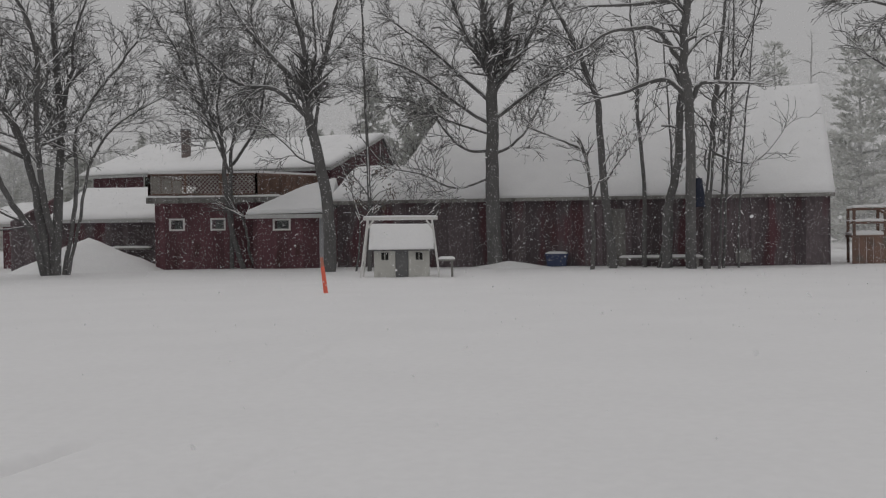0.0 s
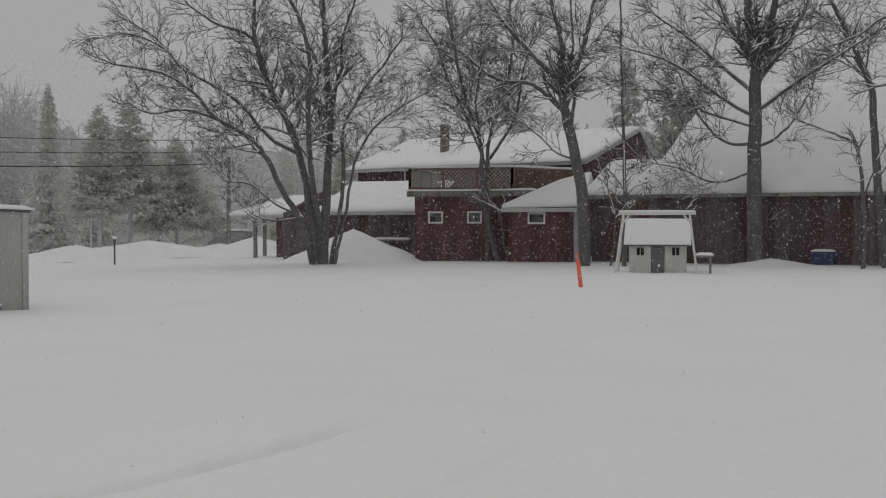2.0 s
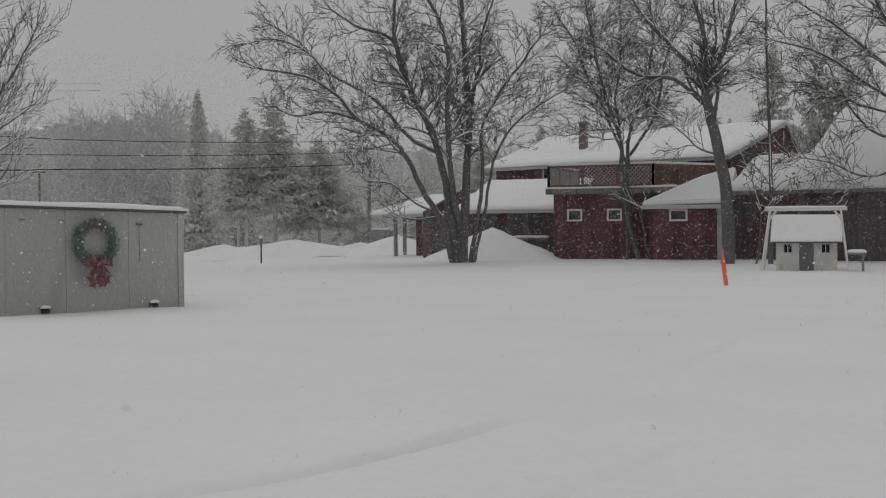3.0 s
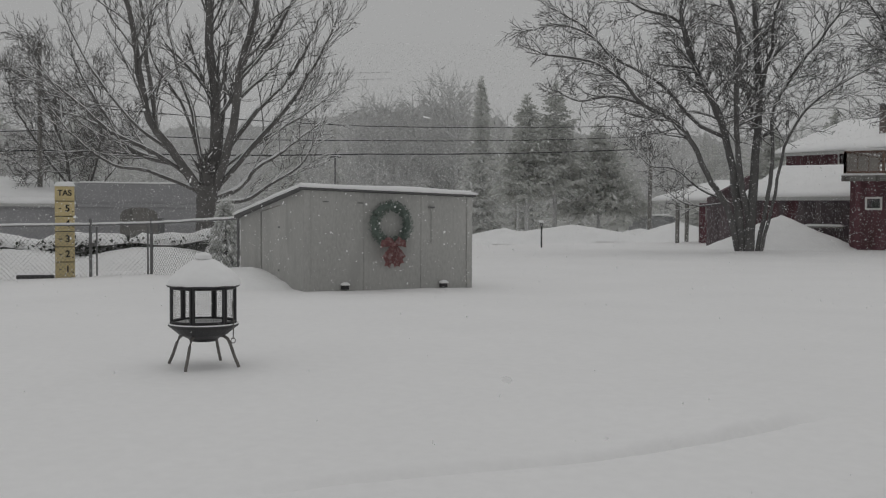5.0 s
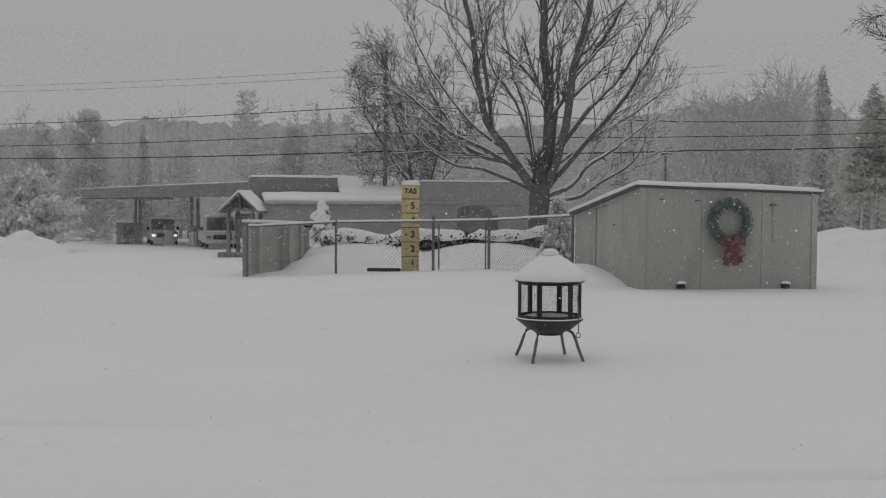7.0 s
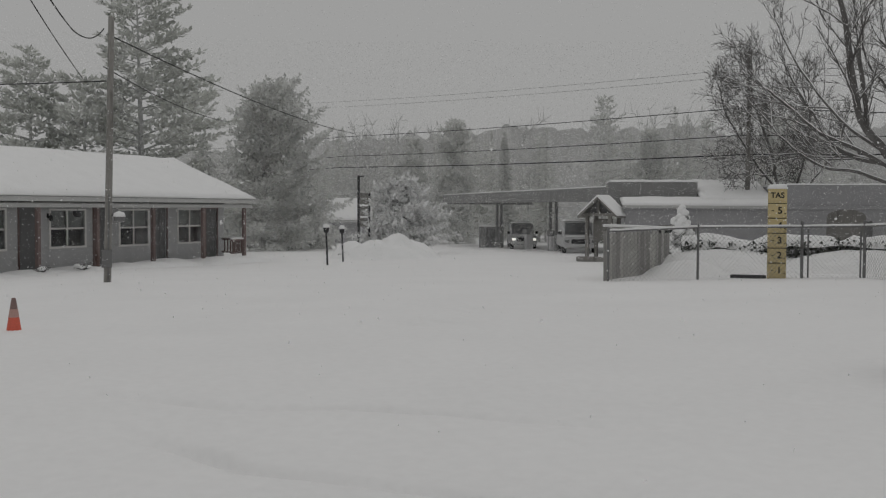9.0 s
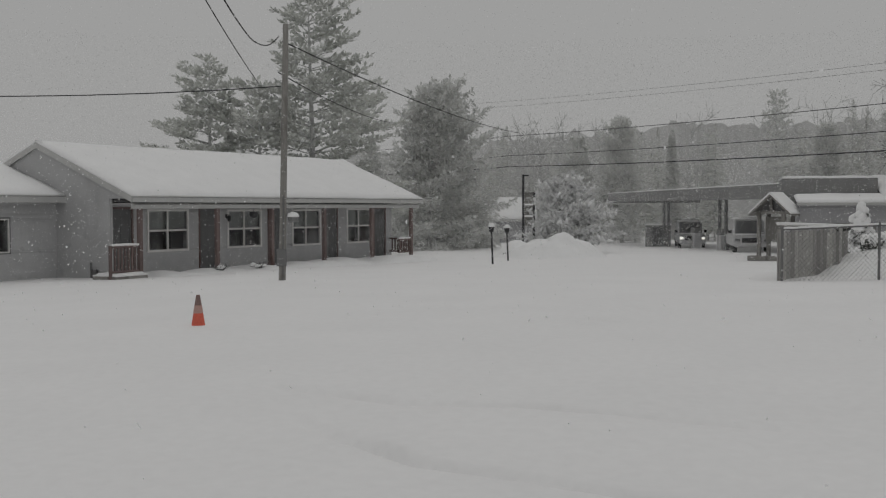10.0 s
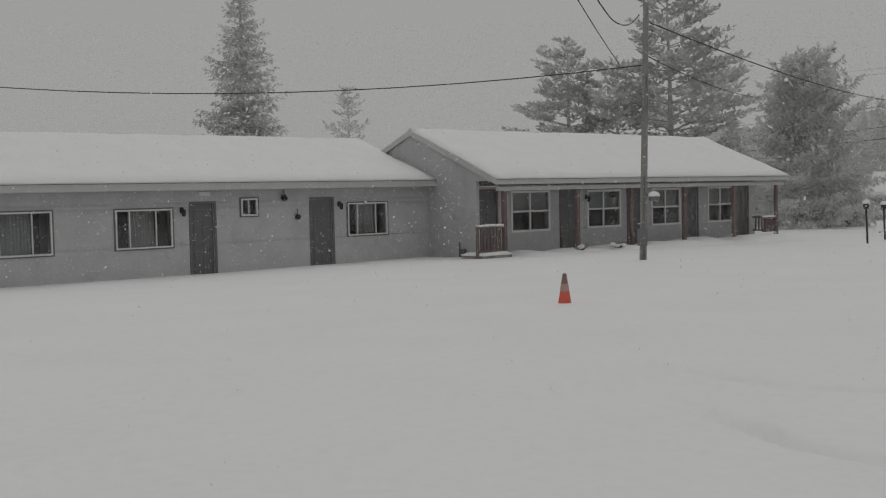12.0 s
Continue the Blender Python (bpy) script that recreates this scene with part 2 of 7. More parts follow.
def snow_slab(x0, x1, y0, y1, z, thick, seed, nx=24, ny=6, fall=None):
    """A pillow of settled snow with soft, uneven edges. fall(x, y): height of what it lies on."""
    rnd = random.Random(seed)
    ox, oy = rnd.random() * 90, rnd.random() * 90
    verts, faces = [], []
    for layer in (0, 1):
        for j in range(ny + 1):
            for i in range(nx + 1):
                u, v = i / nx, j / ny
                x, y = x0 + (x1 - x0) * u, y0 + (y1 - y0) * v
                base = z + (fall(x, y) if fall else 0)
                edge = min(u * (x1 - x0), (1 - u) * (x1 - x0), v * (y1 - y0), (1 - v) * (y1 - y0))
                h = thick * (0.45 + 0.55 * min(1, edge / (thick * 1.2)) ** 0.5) + 0.25 * thick * noise.noise((x * 0.9 + ox, y * 0.9 + oy, 0.3))
                wob = 0.12 * thick * noise.noise((x * 2.1 + ox, y * 2.1 + oy, 4.0)) if edge < 1e-6 else 0
                verts.append((x, y + wob * 0.6, base + (h if layer else 0.0)))
    w = nx + 1
    off = w * (ny + 1)
    for j in range(ny):
        for i in range(nx):
            a = j * w + i
            faces.append((off + a, off + a + 1, off + a + w + 1, off + a + w))
            faces.append((a, a + w, a + w + 1, a + 1))
    for i in range(nx):
        for a, b in ((i, i + 1), (ny * w + i + 1, ny * w + i)):
            faces.append((a, b, off + b, off + a))
    for j in range(ny):
        for a, b in (((j + 1) * w, j * w), (j * w + nx, (j + 1) * w + nx)):
            faces.append((a, b, off + b, off + a))
    return mesh_of("snow", verts, faces)


# ---- ground: one sheet of snow out to the horizon ----
RUTS = [([(-2.36, 8.3), (-2.48, 7.85), (-2.76, 6.92), (-2.99, 6.26), (-3.26, 5.83), (-3.57, 5.38), (-4.43, 3.95)], 0.066),
        ([(-0.9, 7.95), (-1.06, 7.69), (-1.32, 6.77), (-1.54, 5.95), (-1.8, 5.3)], 0.022),
        ([(-4.6, 2.75), (-5.01, 2.26), (-5.38, 1.84), (-5.81, 1.37), (-6.24, 0.89), (-7.08, 0.48), (-8.1, 0.0)], 0.042),
        ([(-6.4, 3.9), (-6.94, 3.21), (-7.43, 2.62), (-7.95, 1.85), (-8.1, 1.09), (-8.87, 0.33), (-9.8, -0.3)], 0.034),
        ([(-2.3, 10.2), (-2.09, 10.69), (-1.63, 11.59), (-1.42, 13.97), (-1.23, 16.35)], 0.018), ([(-11.5, 2.2), (-13.6, 4.6), (-16.5, 6.2)], 0.022)]



def track_depth(x, y):
    """Half-filled wheel ruts under the new snow."""
    h = 0.0
    for pts, depth in RUTS:
        best, along = 9.0, 0.0
        n = len(pts) - 1
        for i in range(n):
            (ax, ay), (bx, by) = pts[i], pts[i + 1]
            dx, dy = bx - ax, by - ay
            t = min(max(((x - ax) * dx + (y - ay) * dy) / (dx * dx + dy * dy), 0), 1)
            ex, ey = x - ax - t * dx, y - ay - t * dy
            d = math.hypot(ex, ey)
            if d < best:
                best, along = d, (i + t) / n
        if best < 1.2:
            fade = min(1, along * 4, (1 - along) * 4) * (0.75 + 0.6 * noise.noise((x * 0.8, y * 0.8, depth * 90)))
            h -= 3.6 * depth * fade * math.exp(-(best / 0.07) ** 2)
    return h


def snow_height(x, y):
    r = math.hypot(x, y)
    h = lie(x, y)
    h += 0.05 * noise.noise((x * 0.16, y * 0.16, 1.7)) * min(1, r / 6)
    h += 0.018 * noise.noise((x * 0.7, y * 0.7, 5.1))
    h += (0.014 * noise.noise((x * 2.3, y * 2.3, 8.1)) + 0.006 * noise.noise((x * 6.1, y * 6.1, 3.3))) if r < 40 else 0
    return h + (track_depth(x, y) if r < 22 else 0)


def build_ground():
    n = 350
    verts, faces = [], []
    axis = [9 * u + 650 * u ** 9 for u in (2 * i / n - 1 for i in range(n + 1))]
    for y in axis:
        for x in axis:
            verts.append((x - 4.5, y + 4.5, snow_height(x - 4.5, y + 4.5)))
    for j in range(n):
        for i in range(n):
            a = j * (n + 1) + i
            faces.append((a, a + 1, a + n + 2, a + n + 1))
    me = mesh_of("ground", verts, faces)
    me.materials.append(SNOW)
    ob = smooth(new("ground", me))
    tagged(ob, "deep untouched snow covering an open yard, faint wheel ruts", "snow", "", "structure")


build_ground()


def snow_pile(x, y, rx, ry, h, seed, rz=0, label="", peaks=(), domed=False, rough=1.0):
    """A ploughed heap: a rounded cone with lumps, sunk a little into the snow."""
    n = 44
    verts, faces = [], []
    top = [(0, 0, 1, 1)] + list(peaks)
    for j in range(n + 1):
        for i in range(n + 1):
            u, v = 2 * i / n - 1, 2 * j / n - 1
            z = 0
            for px, py, ph, pw in top:
                r = math.hypot((u - px) / pw, (v - py) / pw)
                if domed:
                    z = max(z, ph * max(0, 1 - r * r) ** 1.4)
                    continue
                z = max(z, ph * max(0, 1 - r) ** 1.15 * (1.25 - 0.25 * max(0, 1 - r)))
            z += 0.06 * rough * noise.noise((u * 3 + seed, v * 3, 0.4)) * min(1, z * 4) + 0.03 * rough * noise.noise((u * 9 + seed, v * 9, 0.9)) * min(1, z * 4)
            verts.append((u * rx, v * ry, z * h - 0.07))
    for j in range(n):
        for i in range(n):
            a = j * (n + 1) + i
            faces.append((a, a + 1, a + n + 2, a + n + 1))
    me = mesh_of("snow_mound", verts, faces)
    me.materials.append(SNOW_CAP)
    ob = smooth(new("snow_mound", me))
    ob.matrix_basis = pose(x, y, lie(x, y), 0, 0, rz)
    tagged(ob, label, "snow pile")


snow_pile(-14.2, 43.3, 3.2, 2.6, 1.38, 3.0, 4, "tall smooth snow pile heaped round a bare tree")
snow_pile(-48.0, 13.9, 2.8, 2.6, 1.0, 8.0, 73, "broad lumpy ploughed snow heap beside the motel drive", [(0.12, -0.1, 1.22, 0.55), (-0.55, 0.1, 0.85, 0.42), (0.45, 0.2, 0.9, 0.5)], True, 2.2)
snow_pile(-30.5, 56.0, 8.0, 2.2, 1.12, 5.0, 15, "long ploughed snow bank along the road edge", [(0.5, 0, 0.9, 0.5), (-0.5, 0, 0.8, 0.55)])
snow_pile(-24.5, 57.5, 4.0, 2.4, 1.15, 6.0, 5, "rounded ploughed snow bank near the carport", [(0.4, 0.1, 0.6, 0.6)])
snow_pile(-37.0, 51.0, 5.0, 2.0, 0.6, 7.0, 25, "low ploughed snow bank along the road edge")
snow_pile(2.2, 40.5, 2.1, 0.8, 0.32, 9.0, 0, "small snow drift round the foot of a big tree")


# ---- buildings: shared builders ----
def wall_cells(x0, x1, z0, z1, holes):
    """Rectangles that fill a wall round its openings (x0, x1, z0, z1)."""
    xs = sorted({x0, x1, *[v for h in holes for v in h[:2]]})
    zs = sorted({z0, z1, *[v for h in holes for v in h[2:]]})
    for a, b in zip(xs, xs[1:]):
        for c, d in zip(zs, zs[1:]):
            mx, mz = (a + b) / 2, (c + d) / 2
            if x0 <= mx <= x1 and z0 <= mz <= z1 and not any(h[0] < mx < h[1] and h[2] < mz < h[3] for h in holes):
                yield a, b, c, d


def wall_mesh(x0, x1, z0, z1, y_front, thick, holes, face=1):
    """A wall along x with openings through it."""
    bm = bmesh.new()
    for a, b, c, d in wall_cells(x0, x1, z0, z1, holes):
        box(bm, a, b, *sorted((y_front, y_front - face * thick)), c, d)
    bmesh.ops.remove_doubles(bm, verts=bm.verts[:], dist=1e-4)
    return bm


def clad(parent, name, mat, x0, x1, z0, z1, y_front, thick, holes, lap=0.0, batten=0.0, face=1):
    """A wall with its cladding: courses of clapboard (lap) or upright boards (batten) standing proud of the front."""
    w = part(name, wall_mesh(x0, x1, z0, z1, y_front, thick, holes, face), mat, parent)
    if lap:
        bm = bmesh.new()
        z = z0
        while z < z1 - 0.02:
            top = min(z + lap, z1)
            for a, b, c, d in wall_cells(x0, x1, z, top, [(h[0], h[1], max(h[2], z), min(h[3], top)) for h in holes if h[2] < top - 0.01 and h[3] > z + 0.01]):
                y = y_front + face * 0.003
                prism(bm, [(y, c), (y + face * 0.015, c), (y + face * 0.006, d), (y, d)], "x", a, b)
            z += lap
        tagged(part("siding", bm, mat, w), kind="stuff")
    else:
        rnd = random.Random(int(x1 * 100))
        x = x0
        while x < x1 - 0.02:
            e = min(x + batten * rnd.uniform(0.8, 1.2), x1)
            for a, b, c, d in wall_cells(x, e - 0.012, z0, z1, [(max(h[0], x), min(h[1], e - 0.012), h[2], h[3]) for h in holes if h[0] < e - 0.02 and h[1] > x + 0.01]):
                part("board", box(bmesh.new(), a, b, *sorted((y_front + face * 0.003, y_front + face * rnd.uniform(0.015, 0.035))), c + (rnd.uniform(0, 0.04) if c == z0 else 0), d), mat, w)
            x = e
    return w


def window(parent, x0, x1, z0, z1, y, cols=2, rows=2, trim=WHITE, bar=0.045, curtain=False, depth=0.10, label="white-framed window with dark panes", split=None, face=1, blind=0.0, casing=0.07):
    """A framed window: casing, sash bars, each pane, and a dark slab behind in place of the unlit room."""
    w = empty("window", 0, 0, 0)
    w.parent = parent
    tagged(w, label)
    bm = bmesh.new()
    t, f = casing, face
    for a, b, c, d in ((x0 - t, x1 + t, z1, z1 + t), (x0 - t, x1 + t, z0 - t, z0), (x0 - t, x0, z0, z1), (x1, x1 + t, z0, z1)):
        box(bm, a, b, *sorted((y - f * 0.02, y + f * 0.05)), c, d)
    part("window_frame", bm, trim, w)
    xs = split or [x0 + (x1 - x0) * i / cols for i in range(cols + 1)]
    zs = [z0 + (z1 - z0) * i / rows for i in range(rows + 1)]
    for x in xs[1:-1]:
        part("sash_bar", box(bmesh.new(), x - bar / 2, x + bar / 2, *sorted((y - f * 0.045, y + f * 0.012)), z0, z1), trim, w)
    for z in zs[1:-1]:
        part("sash_bar", box(bmesh.new(), x0, x1, *sorted((y - f * 0.043, y + f * 0.008)), z - bar / 2, z + bar / 2), trim, w)
    for a, b in zip(xs, xs[1:]):
        for c, d in zip(zs, zs[1:]):
            p = part("pane", box(bmesh.new(), a, b, *sorted((y - f * 0.03, y - f * 0.022)), c, d), PANE, w)
            p.visible_shadow = False
    # Added slab; the unlit room's dimness is put into its dark colour.
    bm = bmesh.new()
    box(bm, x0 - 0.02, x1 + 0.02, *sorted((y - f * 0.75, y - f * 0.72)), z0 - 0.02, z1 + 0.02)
    part("room_backing", bm, ROOM, w, "added dark slab standing for the unlit room")
    # Grey sheet added behind the upper part to lighten those panes.
    if blind:
        part("blind", box(bmesh.new(), x0, x1, *sorted((y - f * 0.10, y - f * 0.09)), z1 - blind * (z1 - z0), z1), PANEGREY, w, "added grey sheet behind the upper panes")
    if curtain:
        bm = bmesh.new()
        a, b = (xs[1], xs[-2]) if len(xs) > 3 else (x0, x1)
        n = 18
        vs = [[bm.verts.new((a + (b - a) * i / n, y - f * (0.13 + 0.022 * (i % 2)), z)) for i in range(n + 1)] for z in (z0, z1)]
        for i in range(n):
            bm.faces.new((vs[0][i], vs[0][i + 1], vs[1][i + 1], vs[1][i]))
        part("curtain", bm, CURTAIN, w, "drawn grey curtain")
    return w


def door(parent, x0, x1, z0, z1, y, mat, face=1, trim=None, label="dark slate-painted door", panels=True):
    d = empty("door", 0, 0, 0)
    d.parent = parent
    tagged(d, label)
    f = face
    part("door_leaf", bm_box(x0, x1, *sorted((y - f * 0.09, y - f * 0.045)), z0, z1, 0.006), mat, d)
    if panels:
        for c, e in ((0.12, 0.45), (0.52, 0.92)):
            for a, b in ((0.14, 0.46), (0.54, 0.86)):
                part("door_panel", bm_box(x0 + a * (x1 - x0), x0 + b * (x1 - x0), *sorted((y - f * 0.046, y - f * 0.03)), z0 + c * (z1 - z0), z0 + e * (z1 - z0), 0.008), mat, d)
    bm = bmesh.new()
    t = 0.07
    for a, b, c, e in ((x0 - t, x1 + t, z1, z1 + t), (x0 - t, x0, z0, z1), (x1, x1 + t, z0, z1)):
        box(bm, a, b, *sorted((y - f * 0.02, y + f * 0.035)), c, e)
    part("door_frame", bm, trim or mat, d)
    bm = bmesh.new()
    bmesh.ops.create_icosphere(bm, subdivisions=1, radius=0.035, matrix=Matrix.Translation((x0 + 0.1, y - f * 0.02, z0 + 0.95 * (z1 - z0) / 2)))
    part("door_handle", bm, STEEL, d, "small metal knob")
    return d


def gable_roof(parent, x0, x1, ya, za, yr, zr, yb, zb, thick=0.14, snow=0.28, edge=FASCIA, seed=1, cover="snow-covered roof"):
    """Two slopes from eave a over the ridge to eave b, with fascia, rake boards and a thick blanket of snow on each slope."""
    roof = part("roof", prism(bmesh.new(), [(ya, za), (yr, zr), (yb, zb), (yb, zb - thick), (yr, zr - thick), (ya, za - thick)], "x", x0, x1), ROOFGREY, parent, cover)
    for y, z in ((ya, za), (yb, zb)):
        s = 1 if y > yr else -1
        part("fascia", box(bmesh.new(), x0, x1, *sorted((y + s * 0.004, y + s * 0.03)), z - thick - 0.05, z - 0.035), edge, roof)
        part("drip_edge", box(bmesh.new(), x0, x1, *sorted((y + s * 0.004, y + s * 0.045)), z - 0.033, z - 0.012), edge, roof)
    for x, s in ((x0, -1), (x1, 1)):
        for y, z in ((ya, za), (yb, zb)):
            part("rake_board", prism(bmesh.new(), [(y, z + 0.01), (yr, zr + 0.01), (yr, zr - thick - 0.06), (y, z - thick - 0.06)], "x", *sorted((x + s * 0.004, x + s * 0.032))), edge, roof)
    for k, (y, z) in enumerate(((ya, za), (yb, zb))):
        slope = (zr - z) / (yr - y)
        lo, hi = sorted((y, yr + (0.02 if y < yr else -0.02)))
        me = snow_slab(x0 - 0.02, x1 + 0.02, lo, hi, 0.005, snow, seed + k, 60, 14, lambda px, py: z + (py - y) * slope)
        smooth(link("roof_snow", me, SNOW_CAP, roof, "thick settled snow"))
    return roof


def lapped_gable(parent, x, pts, face, mat, lap=0.12):
    """A gable end in the plane across x, with clapboard courses."""
    wall = part("gable_wall", prism(bmesh.new(), pts, "x", *sorted((x, x - face * 0.12))), mat, parent)
    bm = bmesh.new()
    zs = [p[1] for p in pts]
    z = min(zs)
    n = len(pts)
    while z < max(zs) - 0.03:
        ys = []
        for i in range(n):
            (y0, a), (y1, b) = pts[i], pts[(i + 1) % n]
            if (a - z - 0.05) * (b - z - 0.05) < 0:
                ys.append(y0 + (y1 - y0) * (z + 0.05 - a) / (b - a))
        if len(ys) == 2:
            ys.sort()
            q = [(x + face * 0.003, z), (x + face * 0.014, z), (x + face * 0.005, z + lap), (x + face * 0.003, z + lap)]
            lo, hi = [bm.verts.new((p[0], ys[0], p[1])) for p in q], [bm.verts.new((p[0], ys[1], p[1])) for p in q]
            for i in range(4):
                bm.faces.new((lo[i], lo[(i + 1) % 4], hi[(i + 1) % 4], hi[i]))
            bm.faces.new(lo), bm.faces.new(hi)
        z += lap
    bmesh.ops.recalc_face_normals(bm, faces=bm.faces[:])
    tagged(part("siding", bm, mat, wall), kind="stuff")
    return wall


def porch_light(parent, x, y, z):
    l = empty("wall_lamp", x, y, z)
    l.parent = parent
    tagged(l, "small dark wall lamp beside the door")
    part("backplate", bm_box(-0.05, 0.05, 0.0, 0.03, -0.06, 0.10, 0.005), IRON, l)
    part("arm", tube(bmesh.new(), [(0, 0.03, 0.06), (0, 0.10, 0.09), (0, 0.14, 0.05)], 0.012, 6), IRON, l)
    part("lantern", lathe(bmesh.new(), [(0.02, 0.05), (0.065, 0.02), (0.05, -0.13), (0.02, -0.15)], 8, 0, 0.14), IRON, l)


# ---- the motel: two grey wings, one behind the other ----
def build_motel():
    m = empty("motel_wing", -35.05, -5.61, 0, -40.1, "long low motel wing, grey siding, dark doors, snow-covered roof", "motel building")
    holes = [(12.50, 14.15, 0.07, 1.08), (9.21, 10.75, 0.11, 1.06), (7.89, 8.59, -1.2, 1.20), (6.53, 6.98, 0.88, 1.28), (3.86, 4.62, -1.2, 1.25), (1.78, 3.24, 0.16, 1.08), (16.2, 17.0, -1.2, 1.25), (18.0, 19.7, 0.12, 1.13)]
    clad(m, "wall", GREYSIDE, 0.0, 22.0, -1.3, 1.72, 0.0, 0.16, holes, lap=0.115)
    part("frieze_board", bm_box(0.02, 22.0, 0.03, 0.055, 1.56, 1.70, 0.004), GREYSIDE, m)
    part("wall", wall_mesh(-0.2, 22.0, -1.3, 1.72, -7.2, 0.16, [], face=-1), GREYSIDE, m)
    part("floor_slab", box(bmesh.new(), 0, 22, -7.0, -0.2, -1.3, -0.9), CONCRETE, m)
    lapped_gable(m, 22.0, [(0, -1.3), (0, 1.72), (-3.6, 3.12), (-7.2, 1.72), (-7.2, -1.3)], 1, GREYSIDE)
    for x0, x1, z0, z1 in (holes[0], holes[1], holes[5], holes[7]):
        w = x1 - x0
        window(m, x0, x1, z0, z1, 0, trim=WHITE, split=[x0, x0 + 0.27 * w, x0 + 0.76 * w, x1], rows=1, bar=0.03, curtain=True, casing=0.04, label="wide white-framed slider window, curtain half drawn")
        bm = bmesh.new()
        for a, b, c, d in ((x0 - 0.08, x1 + 0.08, z1 + 0.042, z1 + 0.075), (x0 - 0.08, x0 - 0.042, z0 - 0.04, z1 + 0.04), (x1 + 0.042, x1 + 0.08, z0 - 0.04, z1 + 0.04), (x0 - 0.08, x1 + 0.08, z0 - 0.075, z0 - 0.042)):
            box(bm, a, b, 0.0, 0.045, c, d)
        part("window_casing", bm, DOORGREY, m)
    x0, x1, z0, z1 = holes[3]
    window(m, x0, x1, z0, z1, 0, cols=2, rows=1, trim=WHITE, bar=0.03, casing=0.045, label="small white-framed bathroom window")
    bm = bmesh.new()
    for a, b, c, d in ((x0 - 0.085, x1 + 0.085, z1 + 0.047, z1 + 0.08), (x0 - 0.085, x1 + 0.085, z0 - 0.08, z0 - 0.047), (x0 - 0.085, x0 - 0.047, z0 - 0.045, z1 + 0.045), (x1 + 0.047, x1 + 0.085, z0 - 0.045, z1 + 0.045)):
        box(bm, a, b, 0.0, 0.045, c, d)
    part("window_casing", bm, DOORGREY, m)
    for k in (2, 4, 6):
        door(m, *holes[k], 0, DOORGREY)
    porch_light(m, 8.88, 0.0, 1.03)
    porch_light(m, 3.60, 0.0, 1.08)
    part("sign_plaque", bm_box(8.0, 8.35, 0.02, 0.05, 1.42, 1.54, 0.004), WHITE, m, "small pale plaque over the door")
    for x, z, r in ((5.61, 1.33, 0.10), (5.15, 0.77, 0.09)):
        ornament = empty("wall_ornament", x, 0.0, z)
        ornament.parent = m
        tagged(ornament, "small dark hanging ornament on the wall")
        part("hook", tube(bmesh.new(), [(0, 0.01, r + 0.1), (0, 0.08, r + 0.12), (0, 0.09, r)], 0.01, 5), IRON, ornament)
        bm = bmesh.new()
        lathe(bm, [(0.02, r), (r * 0.8, r * 0.4), (r, -r * 0.3), (r * 0.4, -r)], 8, 0, 0.10)
        part("pot", bm, IRON, ornament)
    gable_roof(m, -0.0, 22.3, 0.42, 1.78, -3.6, 3.22, -7.6, 1.78, seed=11, snow=0.15)

    p = empty("motel_porch_wing", -35.05, -5.61, 0, -40.1, "grey motel wing with cedar porch posts under a snowy gable roof", "motel building")
    wins = [(-3.66, -1.94, 0.10, 1.31), (-7.40, -5.71, 0.10, 1.29), (-10.96, -9.32, 0.06, 1.29), (-14.53, -12.9, 0.05, 1.31)]
    # The first entry is a dark door added to fill the dark end bay.
    doors = [(-1.22, -0.36, -1.2, 1.38), (-5.12, -4.29, -1.2, 1.40), (-8.72, -7.9, -1.2, 1.40), (-12.15, -11.3, -1.2, 1.39), (-15.66, -14.85, -1.2, 1.37)]
    clad(p, "wall", GREYSIDE, -16.2, -0.12, -1.3, 1.6, 1.9, 0.16, wins + doors, lap=0.115)
    part("wall", wall_mesh(-16.2, -0.12, -1.3, 1.6, -4.6, 0.16, [], face=-1), GREYSIDE, p)
    gp = [(2.28, -1.3), (2.28, 1.72), (3.05, 1.70), (-0.75, 3.31), (-4.55, 1.66), (-4.55, -1.3)]
    lapped_gable(p, 0.0, gp, 1, GREYSIDE)
    lapped_gable(p, -16.2, [(1.9, -1.3), (1.9, 1.66), (3.05, 1.70), (-0.75, 3.31), (-4.55, 1.66), (-4.55, -1.3)], -1, GREYSIDE)
    part("corner_board", bm_box(-0.02, 0.03, 2.2, 2.31, -1.3, 1.62, 0.004), GREYSIDE, p)
    part("porch_floor", box(bmesh.new(), -16.2, -0.12, 1.92, 3.12, -1.3, -1.0), DECKWOOD, p)
    smooth(link("porch_snow", snow_slab(-16.6, -0.6, 1.93, 4.2, -1.05, 0.5, 27, 60, 10), SNOW_CAP, p, "snow drifted in under the porch"))
    part("porch_ceiling", box(bmesh.new(), -16.3, -0.1, 1.92, 3.1, 1.53, 1.56), FASCIA, p)
    part("porch_beam", bm_box(-16.4, -0.15, 2.98, 3.14, 1.40, 1.53, 0.005), FASCIA, p)
    for w in wins:
        window(p, *w, 1.9, trim=WHITE, bar=0.06, cols=2, rows=2, blind=0.5, label="white-framed motel window, grey sheet behind the upper panes")
    for d in doors:
        door(p, *d, 1.9, DOORGREY, trim=CEDAR, label="dark door in a cedar frame")
    for x in (-0.42, -3.82, -6.62, -9.7, -12.9, -15.9):
        part("porch_post", bm_box(x - 0.068, x + 0.068, 2.995, 3.13, -0.9, 1.40, 0.012), CEDAR, p, "reddish cedar porch post")

